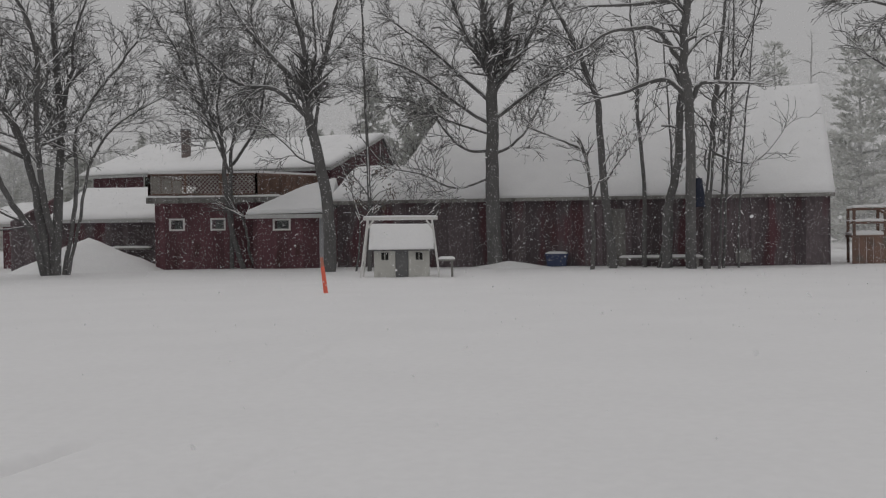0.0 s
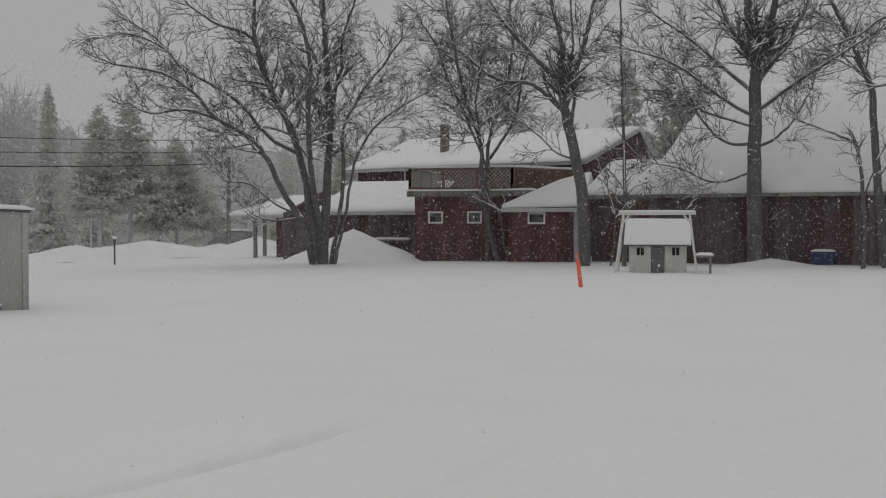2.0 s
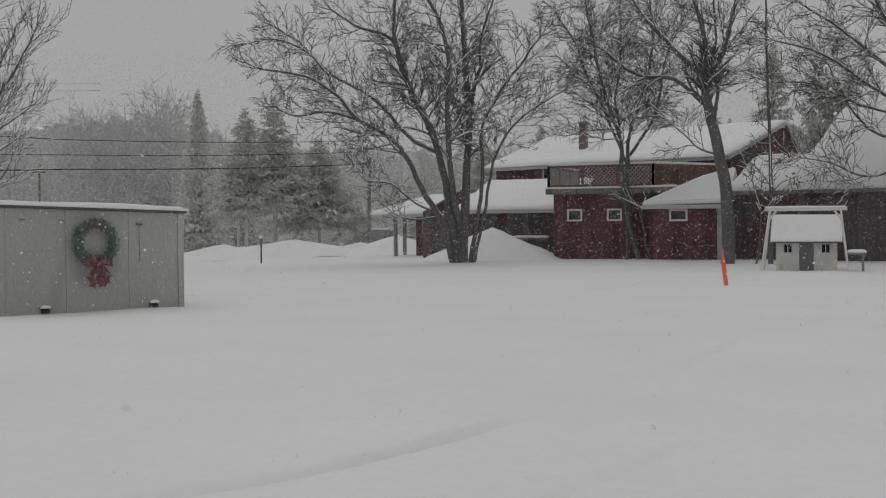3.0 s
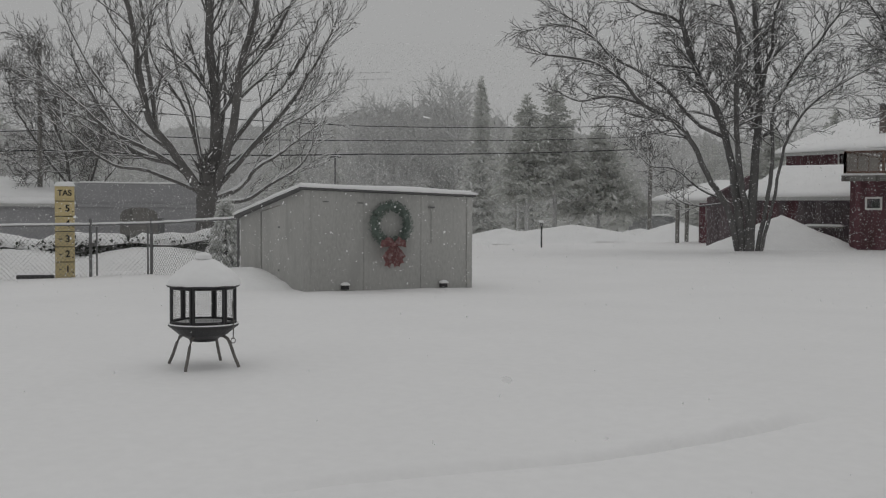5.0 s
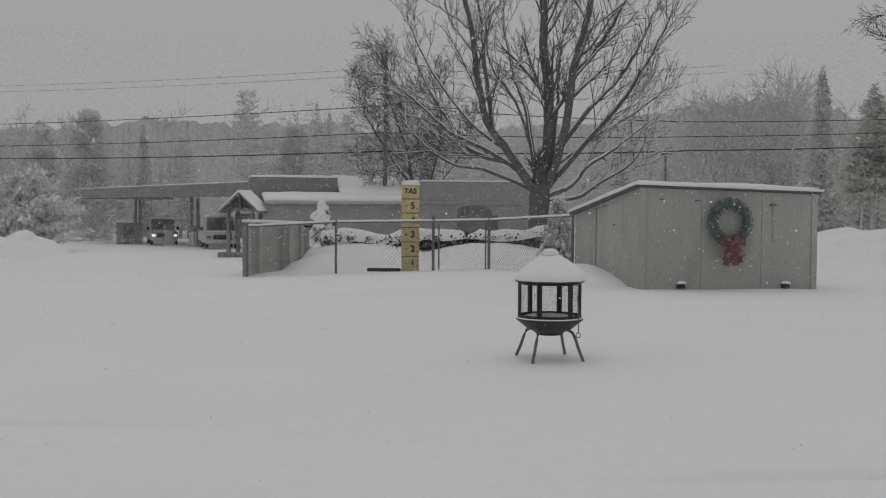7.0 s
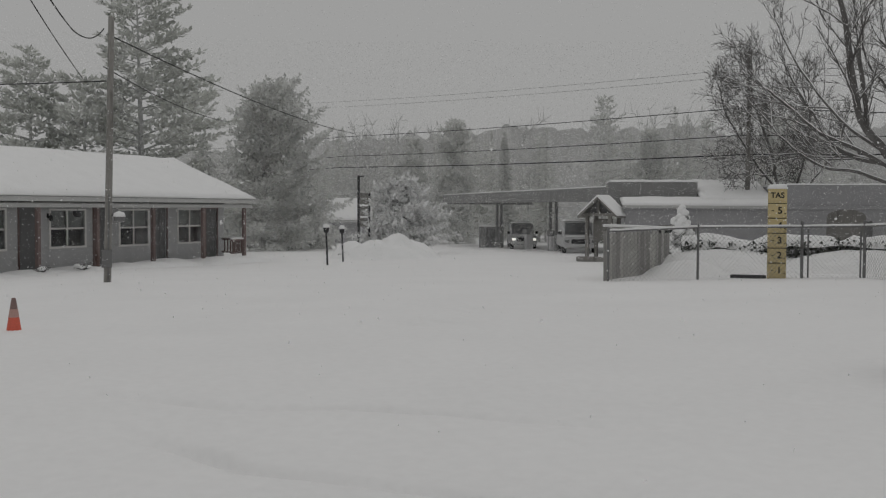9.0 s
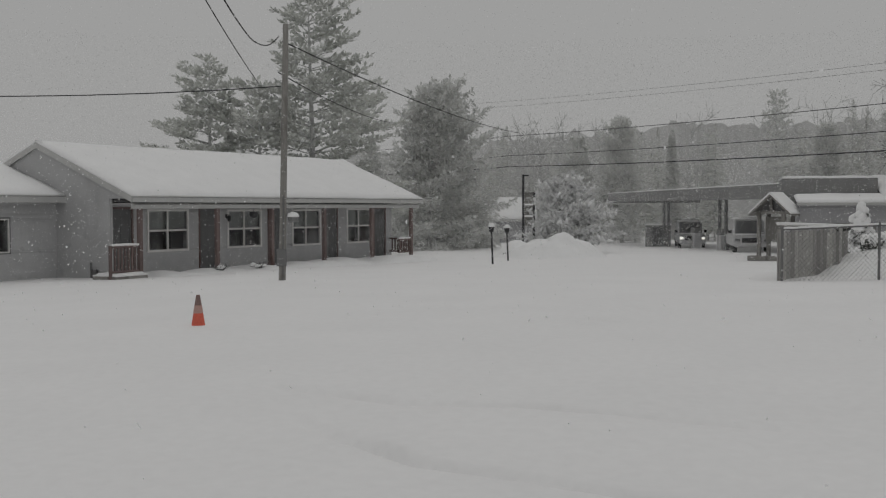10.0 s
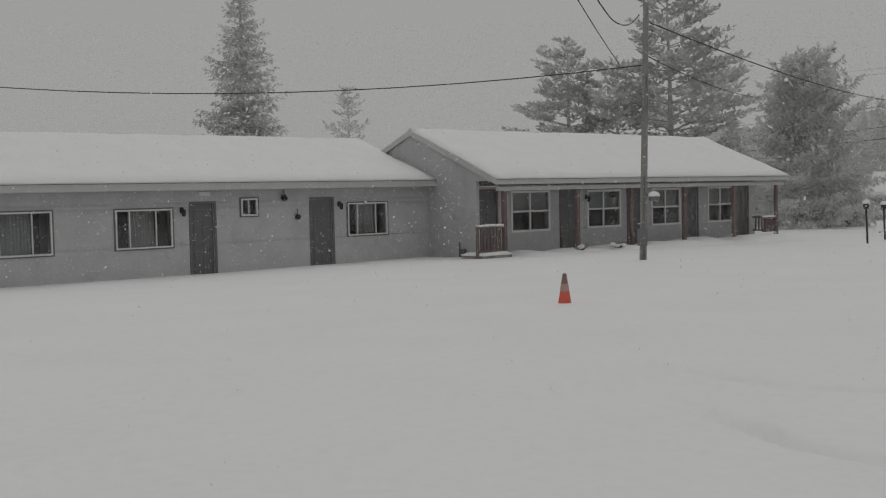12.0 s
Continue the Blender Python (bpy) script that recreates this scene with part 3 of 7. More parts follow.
    def railing(xa, ya, xb, yb, z0, z1, label):
        r = empty("porch_railing", 0, 0, 0)
        r.parent = p
        tagged(r, label)
        d = Vector((xb - xa, yb - ya))
        n = max(3, int(d.length / 0.13))
        for z, t in ((z1, 0.045), (z0 + 0.08, 0.035)):
            part("rail", tube(bmesh.new(), [(xa, ya, z), (xb, yb, z)], t, 4), CEDAR, r)
        for i in range(1, n):
            q = Vector((xa, ya)) + d * i / n
            part("baluster", bm_box(q.x - 0.022, q.x + 0.022, q.y - 0.022, q.y + 0.022, z0 + 0.1, z1 - 0.02), CEDAR, r)
        part("rail_snow", tube(bmesh.new(), [(xa, ya, z1 + 0.05), ((xa + xb) / 2, (ya + yb) / 2, z1 + 0.065), (xb, yb, z1 + 0.05)], 0.04, 6), SNOW_CAP, r, "ridge of snow on the rail")

    railing(0.72, 3.08, -0.34, 3.08, -0.5, 0.30, "cedar porch railing capped with snow")
    part("newel_post", bm_box(0.72, 0.80, 3.04, 3.12, -0.9, 0.34, 0.008), CEDAR, p)
    railing(-15.9, 2.0, -15.9, 2.98, -0.5, 0.12, "cedar porch railing capped with snow")
    railing(-14.9, 3.06, -15.82, 3.06, -0.5, 0.10, "cedar porch railing capped with snow")
    part("porch_step", bm_box(-0.5, 0.75, 2.34, 3.3, -0.74, -0.55, 0.01), GREYWOOD, p)
    me = snow_slab(-0.5, 0.75, 2.34, 3.3, -0.548, 0.10, 3, 12, 8)
    smooth(link("step_snow", me, SNOW_CAP, p))
    porch_light(p, -5.6, 1.9, 1.1)
    for x, y, sd in ((-3.5, 3.5, 1), (-5.3, 3.6, 2)):
        b = empty("snowy_shrub", x, y, -0.62)
        b.parent = p
        tagged(b, "small dead shrub poking through the snow")
        rnd = random.Random(sd)
        bm = bmesh.new()
        for i in range(26):
            a, t = rnd.random() * math.tau, rnd.uniform(0.1, 0.42)
            tube(bm, [(0, 0, 0), (t * 0.6 * math.cos(a), t * 0.4 * math.sin(a), rnd.uniform(0.08, 0.22)), (t * 1.1 * math.cos(a), t * 0.7 * math.sin(a), rnd.uniform(0.1, 0.28))], [0.012, 0.008, 0.005], 4, False)
        part("twigs", bm, BARK, b)
        for i in range(3):
            bm = bmesh.new()
            bmesh.ops.create_icosphere(bm, subdivisions=2, radius=rnd.uniform(0.09, 0.14), matrix=Matrix.Translation((rnd.uniform(-0.25, 0.25), rnd.uniform(-0.1, 0.1), rnd.uniform(0.12, 0.2))) @ Matrix.Diagonal((1.3, 1, 0.6, 1)))
            smooth(part("snow_clump", bm, SNOW_CAP, b))
    bowl = empty("hanging_basket", -5.65, 3.06, 1.40)
    bowl.parent = p
    tagged(bowl, "dark hanging basket under the porch beam")
    part("chain", tube(bmesh.new(), [(0, 0, 0), (0, 0, -0.12)], 0.008, 4), IRON, bowl)
    part("basket", lathe(bmesh.new(), [(0.13, -0.12), (0.15, -0.18), (0.12, -0.28), (0.04, -0.32)], 10), IRON, bowl)
    gable_roof(p, -16.5, 0.06, 3.26, 1.75, -0.75, 3.43, -4.8, 1.75, thick=0.11, seed=21, snow=0.14)
    vent = empty("meter_box", 0.03, 1.55, -0.45)
    vent.parent = p
    tagged(vent, "grey utility meter with a conduit at the gable wall")
    part("conduit", tube(bmesh.new(), [(0.04, 0, -0.4), (0.04, 0, 0.25)], 0.025, 6), STEEL, vent)
    part("casing", bm_box(0.0, 0.10, 0.08, 0.26, -0.3, 0.05, 0.01), STEEL, vent)


build_motel()


# ---- the red farm buildings across the yard ----
def slope_roof(parent, x0, x1, ya, za, yb, zb, thick, snow, seed, edge=FASCIA, skew=0.0, skew_left=None):
    """One slope from the front eave a back to b; skew: how far the back edge is pushed along x, at its left end by skew_left."""
    near = skew if skew_left is None else skew_left
    bm = bmesh.new()
    q = [(x0, ya, za), (x1, ya, za), (x1 + skew, yb, zb), (x0 + near, yb, zb)]
    lo, hi = [bm.verts.new((x, y, z - thick)) for x, y, z in q], [bm.verts.new(v) for v in q]
    bm.faces.new(lo), bm.faces.new(hi)
    for i in range(4):
        bm.faces.new((lo[i], lo[(i + 1) % 4], hi[(i + 1) % 4], hi[i]))
    bmesh.ops.recalc_face_normals(bm, faces=bm.faces[:])
    r = part("roof", bm, ROOFGREY, parent, "snow-covered roof slope")
    part("fascia", box(bmesh.new(), x0, x1, ya - 0.03, ya - 0.004, za - thick - 0.03, za + 0.02), edge, r)
    me = snow_slab(x0, x1, ya - 0.04, yb, 0.005, snow, seed, 60, 24, lambda px, py: za + (py - ya) * (zb - za) / (yb - ya))
    if skew or near:
        for v in me.vertices:
            v.co.x += (near + (skew - near) * (v.co.x - x0) / (x1 - x0)) * (v.co.y - ya) / (yb - ya)
    smooth(link("roof_snow", me, SNOW_CAP, r, "thick settled snow"))
    return r


def build_barn():
    b = empty("barn", -4.74, 43.0, 0, -10, "long weathered red barn under a steep snow-covered roof", "barn")
    holes = [(10.82, 11.38, 0.0, 2.05), (15.4, 15.95, 0.1, 0.6)]
    clad(b, "wall", BARN, 0.4, 18.7, -0.4, 2.55, 0.0, 0.15, holes, batten=0.24, face=-1)
    part("wall", wall_mesh(2.8, 18.7, -0.4, 2.55, 12.8, 0.15, [], face=1), BARN, b)
    part("gable_wall", prism(bmesh.new(), [(0.0, -0.4), (12.8, -0.4), (12.8, 2.6), (6.4, 7.0), (0.0, 2.6)], "x", 18.55, 18.7), BARN, b)
    part("gable_wall", prism(bmesh.new(), [(0.15, -0.4), (12.7, -0.4), (12.7, 2.6), (6.4, 7.0), (0.15, 2.6)], "x", 3.95, 4.1), BARN, b)
    slope_roof(b, 2.35, 18.8, -0.35, 2.60, 6.4, 7.15, 0.12, 0.26, 31, skew=0.55, skew_left=1.55, edge=GREYWOOD)
    part("back_roof", prism(bmesh.new(), [(6.4, 7.12), (13.0, 2.55), (13.0, 2.4), (6.4, 6.97)], "x", 3.95, 19.3), ROOFGREY, b)
    slope_roof(b, 0.15, 2.6, -0.33, 2.58, 3.6, 3.95, 0.12, 0.26, 32, edge=GREYWOOD)
    part("low_wall", wall_mesh(0.25, 2.6, 2.0, 3.85, 3.6, 0.12, [], face=1), BARN, b)
    door(b, 10.82, 11.38, 0.0, 2.05, 0, GREYWOOD, face=-1, label="weathered grey plank door", panels=False, trim=GREYWOOD)
    part("hatch", bm_box(15.4, 15.95, -0.02, 0.03, 0.1, 0.6, 0.004), GREYWOOD, b, "grey boarded hatch low in the wall")
    for x in (4.9, 9.3, 14.2, 17.3):
        part("corner_batten", bm_box(x, x + 0.12, -0.055, -0.032, 0, 2.5), BARN, b)
    # snow-capped plank bench along the wall
    bench = empty("plank_bench", 7.6, 40.3, 0.0, -10, "low plank bench capped with snow by the barn", "bench")
    part("plank", bm_box(-1.4, 1.6, -0.15, 0.15, 0.26, 0.32, 0.01), GREYWOOD, bench)
    for x in (-1.2, 0.1, 1.4):
        part("leg", bm_box(x - 0.05, x + 0.05, -0.12, 0.12, -0.05, 0.262), GREYWOOD, bench)
    smooth(link("bench_snow", snow_slab(-1.4, 1.6, -0.16, 0.16, 0.321, 0.10, 5, 24, 4), SNOW_CAP, bench))
    tub = empty("blue_tub", 4.0, 41.2, 0, -10, "blue plastic tub half buried in snow by the barn", "tub")
    bm = bmesh.new()
    prism(bm, [(-0.33, 0.0), (0.33, 0.0), (0.40, 0.45), (-0.40, 0.45)], "y", -0.25, 0.25)
    part("body", bm, BLUE, tub)
    part("rim", bm_box(-0.43, 0.43, -0.29, 0.29, 0.43, 0.48, 0.01), BLUE, tub)
    smooth(link("tub_snow", snow_slab(-0.4, 0.4, -0.27, 0.27, 0.481, 0.07, 6, 8, 6), SNOW_CAP, tub))


build_barn()


def build_deck_house():
    h = empty("deck_house", -11.5, 43.3, 0, 0, "flat-roofed red house with a lattice-railed roof deck", "house")
    holes = [(0.58, 1.06, 1.57, 1.92), (2.20, 2.66, 1.57, 1.92)]
    clad(h, "wall", RED, -0.05, 4.4, -0.4, 2.62, 0, 0.15, holes, batten=0.22, face=-1)
    part("side_wall", prism(bmesh.new(), [(0.15, -0.4), (5, -0.4), (5, 2.62), (0.15, 2.62)], "x", -0.05, 0.10), RED, h)
    part("side_wall", prism(bmesh.new(), [(0.15, -0.4), (5, -0.4), (5, 2.62), (0.15, 2.62)], "x", 6.4, 6.55), RED, h)
    clad(h, "wall", RED, 4.4, 6.55, -0.4, 2.62, 1.2, 0.15, [], batten=0.22, face=-1)
    for x0, x1, z0, z1 in holes:
        window(h, x0, x1, z0, z1, 0, cols=1, rows=1, face=-1, label="small white-framed window in the red wall")
    part("deck_floor", bm_box(-0.25, 6.7, -0.3, 5.0, 2.64, 2.80, 0.02), GREYWOOD, h)
    part("deck_fascia", bm_box(-0.3, 6.75, -0.34, -0.302, 2.58, 2.83), GREYWOOD, h, "weathered grey deck edge board")
    smooth(link("edge_snow", snow_slab(-0.3, 5.0, -0.36, -0.1, 2.80, 0.09, 9, 40, 3), SNOW_CAP, h))
    rail = empty("deck_railing", 0, 0, 0)
    rail.parent = h
    tagged(rail, "weathered lattice deck railing capped with snow")

    def run(xa, ya, za, xb, yb, zb, lattice):
        a, c = Vector((xa, ya, 0)), Vector((xb, yb, 0))
        d = c - a
        n = max(1, round(d.length / 1.5))
        for i in range(n + 1):
            p = a + d * i / n
            z = za + (zb - za) * i / n
            part("post", bm_box(p.x - 0.05, p.x + 0.05, p.y - 0.05, p.y + 0.05, 2.8, z + 0.02, 0.006), DECKWOOD, rail)
        part("top_rail", tube(bmesh.new(), [(xa, ya, za), (xb, yb, zb)], 0.055, 4), DECKWOOD, rail)
        part("bottom_rail", tube(bmesh.new(), [(xa, ya, 2.92), (xb, yb, 2.92)], 0.045, 4), DECKWOOD, rail)
        part("rail_snow", tube(bmesh.new(), [(xa, ya, za + 0.07), (xb, yb, zb + 0.07)], 0.05, 6), SNOW_CAP, rail)
        bm = bmesh.new()
        if lattice:
            L = d.length
            u = d.normalized()
            hgt = za - 2.95
            k = -hgt
            while k < L:
                for s, off in ((1, 0.0), (-1, 0.012)):
                    lo, hi = max(0, k), min(L, k + hgt)
                    if hi - lo > 0.05:
                        za0, za1 = (lo - k, hi - k) if s > 0 else (hgt - (lo - k), hgt - (hi - k))
                        p, q = a + u * lo, a + u * hi
                        tube(bm, [(p.x, p.y + off, 2.95 + za0), (q.x, q.y + off, 2.95 + za1)], 0.019, 4, False)
                k += 0.16
        else:
            m = int(d.length / 0.13)
            for i in range(m):
                p = a + d * (i + 0.5) / m
                part("picket", bm_box(p.x - 0.05, p.x + 0.05, p.y - 0.012, p.y + 0.012, 2.95, za - 0.04), DECKWOOD, rail)
        if lattice:
            tagged(part("lattice", bm, PALEWOOD, rail, "crossed wooden lattice"), kind="stuff")
        else:
            bm.free()

    run(-0.2, -0.2, 3.70, 4.0, -0.2, 3.70, True)
    run(4.0, -0.2, 3.70, 6.4, 3.0, 3.70, False)
    run(-0.2, -0.2, 3.70, -0.2, 4.8, 3.70, True)

    # red wing with a low hipped roof
    w = empty("red_wing", -7.3, 41.9, 0, 0, "small red wing with a white window under a snowy roof", "house")
    hw = [(0.68, 1.22, 1.54, 1.85)]
    clad(w, "wall", RED, 0.0, 2.35, -0.4, 2.02, 0, 0.14, hw, batten=0.22, face=-1)
    part("side_wall", prism(bmesh.new(), [(0.0, -0.4), (3.5, -0.4), (3.5, 2.02), (0.0, 2.02)], "x", -0.15, -0.01), RED, w)
    part("side_wall", prism(bmesh.new(), [(0.0, -0.4), (3.5, -0.4), (3.5, 2.02), (0.0, 2.02)], "x", 2.36, 2.5), RED, w)
    part("corner_panel", bm_box(2.37, 2.78, -0.04, 0.06, -0.2, 1.98, 0.01), CONCRETE, w, "pale grey corner panel")
    window(w, *hw[0], 0, cols=1, rows=1, face=-1, label="small white-framed window in the red wall")
    bm = bmesh.new()
    q = [(-0.35, -0.35, 2.05), (2.75, -0.35, 2.12), (2.9, 3.4, 2.5), (-0.2, 3.4, 2.3)]
    top = [(1.6, 2.0, 3.05), (2.75, 2.7, 3.4)]
    v = [bm.verts.new(p) for p in q] + [bm.verts.new(p) for p in top]
    for f in ((0, 1, 5, 4), (1, 2, 5), (2, 3, 4, 5), (3, 0, 4), (0, 3, 2, 1)):
        bm.faces.new([v[i] for i in f])
    bmesh.ops.recalc_face_normals(bm, faces=bm.faces[:])
    r = part("roof", bm, ROOFGREY, w, "low hipped roof")
    bm = bmesh.new()
    q2 = [(x, y, z + 0.01) for x, y, z in q]
    lo = [bm.verts.new(p) for p in q2]
    hi = [bm.verts.new((x, y, z + 0.17)) for x, y, z in q]
    tp = [bm.verts.new((x, y, z + 0.22)) for x, y, z in top]
    for i in range(4):
        bm.faces.new((lo[i], lo[(i + 1) % 4], hi[(i + 1) % 4], hi[i]))
    for f in ((hi[0], hi[1], tp[1], tp[0]), (hi[1], hi[2], tp[1]), (hi[2], hi[3], tp[0], tp[1]), (hi[3], hi[0], tp[0])):
        bm.faces.new(f)
    bm.faces.new(lo)
    bmesh.ops.recalc_face_normals(bm, faces=bm.faces[:])
    bmesh.ops.bevel(bm, geom=bm.edges[:], offset=0.05, segments=2, affect="EDGES")
    part("roof_snow", bm, SNOW_CAP, r, "thick settled snow")
    part("fascia", box(bmesh.new(), -0.37, 2.77, -0.39, -0.352, 1.93, 2.08), FASCIA, r)

    # low shed-roofed extension to the west
    e = empty("red_lean_to", -17.0, 46.0, 0, 0, "low dark-red lean-to under a thick snowy roof", "house")
    clad(e, "wall", BARN, -1.2, 5.5, -0.4, 2.0, 0, 0.14, [], batten=0.22, face=-1)
    part("side_wall", prism(bmesh.new(), [(0.0, -0.4), (5.0, -0.4), (5.0, 3.1), (0.0, 2.0)], "x", -1.35, -1.21), BARN, e)
    slope_roof(e, 0.3, 5.4, -0.4, 2.03, 4.5, 3.42, 0.12, 0.16, 41)
    part("plank", bm_box(3.0, 4.6, -0.5, -0.1, 0.75, 0.82, 0.01), GREYWOOD, e)
    smooth(link("shelf_snow", snow_slab(3.0, 4.6, -0.5, -0.1, 0.821, 0.09, 15, 12, 4), SNOW_CAP, e))

    # carport end, white walled behind, on posts
    c = empty("carport", -21.2, 50.2, 0, 0, "open carport on posts beside a red shed, snowy roof", "carport")
    clad(c, "wall", RED, 0.8, 4.4, -0.4, 1.85, 0, 0.14, [(1.2, 2.2, 1.05, 1.55)], batten=0.22, face=-1)
    window(c, 1.2, 2.2, 1.05, 1.55, 0, cols=2, rows=1, face=-1, label="small dark window in the red shed", trim=GREYWOOD)
    part("side_wall", prism(bmesh.new(), [(0.0, -0.4), (4.0, -0.4), (4.0, 1.85), (0.0, 1.85)], "x", 0.8, 0.94), WHITE, c, "white painted side wall")
    for x, y in ((-0.35, 0.1), (-1.0, 2.8)):
        part("post", bm_box(x - 0.08, x + 0.08, y - 0.08, y + 0.08, -0.5, 1.84, 0.01), GREYWOOD, c)
    slope_roof(c, -1.5, 4.4, -0.3, 1.92, 3.8, 2.85, 0.10, 0.22, 43, skew=1.6)

    # upper house behind, with chimney
    u = empty("upper_house", -17.8, 55.5, 0, -22.0, "red two-storey house with a broad snowy roof and chimney", "house")
    clad(u, "wall", RED, 0.0, 13.2, -0.2, 4.35, 0, 0.2, [(3.0, 3.9, 3.2, 4.2), (9.5, 10.4, 3.2, 4.2)], batten=0.22, face=-1)
    window(u, 3.0, 3.9, 3.2, 4.2, 0, cols=1, rows=2, face=-1, trim=WHITE)
    window(u, 9.5, 10.4, 3.2, 4.2, 0, cols=1, rows=2, face=-1, trim=WHITE)
    for x in (-0.2, 13.2):
        part("gable_wall", prism(bmesh.new(), [(0.0, -0.2), (7.2, -0.2), (7.2, 4.3), (5.3, 6.05), (0.0, 4.35)], "x", x, x + 0.2), RED, u)
    gable_roof(u, -0.8, 13.52, -0.35, 4.33, 5.3, 6.2, 7.55, 4.2, thick=0.09, seed=51, snow=0.2, edge=FASCIA)
    ch = part("chimney", bm_box(3.93, 4.28, 1.7, 2.05, 4.6, 6.58, 0.015), BRICK, u, "dark square chimney")
    part("chimney_cap", bm_box(3.89, 4.32, 1.66, 2.09, 6.58, 6.65, 0.01), CONCRETE, ch)

    # wooden stairs of the neighbouring porch
    s = empty("porch_stairs", 14.75, 40.7, 0, -12, "brown wooden porch stairs and landing with snowy rails", "stairs")
    for y in (-0.75, 0.75):
        for x in (0.0, 1.05, 2.4):
            part("post", bm_box(x - 0.05, x + 0.05, y - 0.05, y + 0.05, -0.15, 2.02 if x < 2 else 2.8, 0.008), DECKWOOD, s)
        for z in (1.5, 2.0):
            part("landing_rail", tube(bmesh.new(), [(-0.05, y, z), (1.1, y, z)], 0.05, 4), DECKWOOD, s)
            part("rail_snow", tube(bmesh.new(), [(-0.05, y, z + 0.075), (0.5, y, z + 0.09), (1.1, y, z + 0.075)], 0.06, 6), SNOW_CAP, s)
        part("handrail", tube(bmesh.new(), [(1.05, y, 2.0), (2.5, y, 2.85)], 0.05, 4), DECKWOOD, s)
        part("rail_snow", tube(bmesh.new(), [(1.05, y, 2.07), (2.5, y, 2.92)], 0.055, 6), SNOW_CAP, s)
        part("handrail", tube(bmesh.new(), [(1.1, y - 0.06, 1.95), (2.6, y - 0.06, 1.05)], 0.05, 4), DECKWOOD, s)
        part("rail_snow", tube(bmesh.new(), [(1.1, y - 0.06, 2.02), (2.6, y - 0.06, 1.12)], 0.05, 6), SNOW_CAP, s)
        part("stringer", prism(bmesh.new(), [(1.1, 0.75), (1.1, 1.05), (2.6, 1.98), (2.6, 1.68)], "y", y - 0.03, y + 0.03), DECKWOOD, s)
    for i in range(5):
        part("tread", bm_box(1.15 + i * 0.28, 1.47 + i * 0.28, -0.7, 0.7, 1.16 + i * 0.18, 1.2 + i * 0.18), DECKWOOD, s)
    part("landing", bm_box(-0.1, 1.15, -0.8, 0.8, 0.95, 1.04, 0.01), DECKWOOD, s)
    smooth(link("landing_snow", snow_slab(-0.08, 1.12, -0.78, 0.78, 1.042, 0.14, 19, 12, 10), SNOW_CAP, s))
    for i in range(11):
        part("skirt_board", bm_box(-0.08 + i * 0.245, 0.155 + i * 0.245, -0.835, -0.805, -0.2, 0.94 + 0.04 * (i % 2), 0.004), DECKWOOD, s)


build_deck_house()


# ---- things in the yard ----
def text_part(body, size, mat, parent, x, y, z, rx=90, rz=0, name="lettering", thick=0.004):
    cu = bpy.data.curves.new("lettering", "FONT")
    cu.body, cu.size, cu.align_x, cu.align_y, cu.extrude = body, size, "CENTER", "CENTER", thick
    cu.offset = size * 0.025
    ob = new("lettering_curve", cu)
    bpy.context.view_layer.update()
    me = bpy.data.meshes.new_from_object(ob.evaluated_get(bpy.context.evaluated_depsgraph_get()))
    bpy.data.objects.remove(ob)
    t = link(name, me, mat, parent)
    t.matrix_basis = pose(x, y, z, rx, 0, rz)
    return t


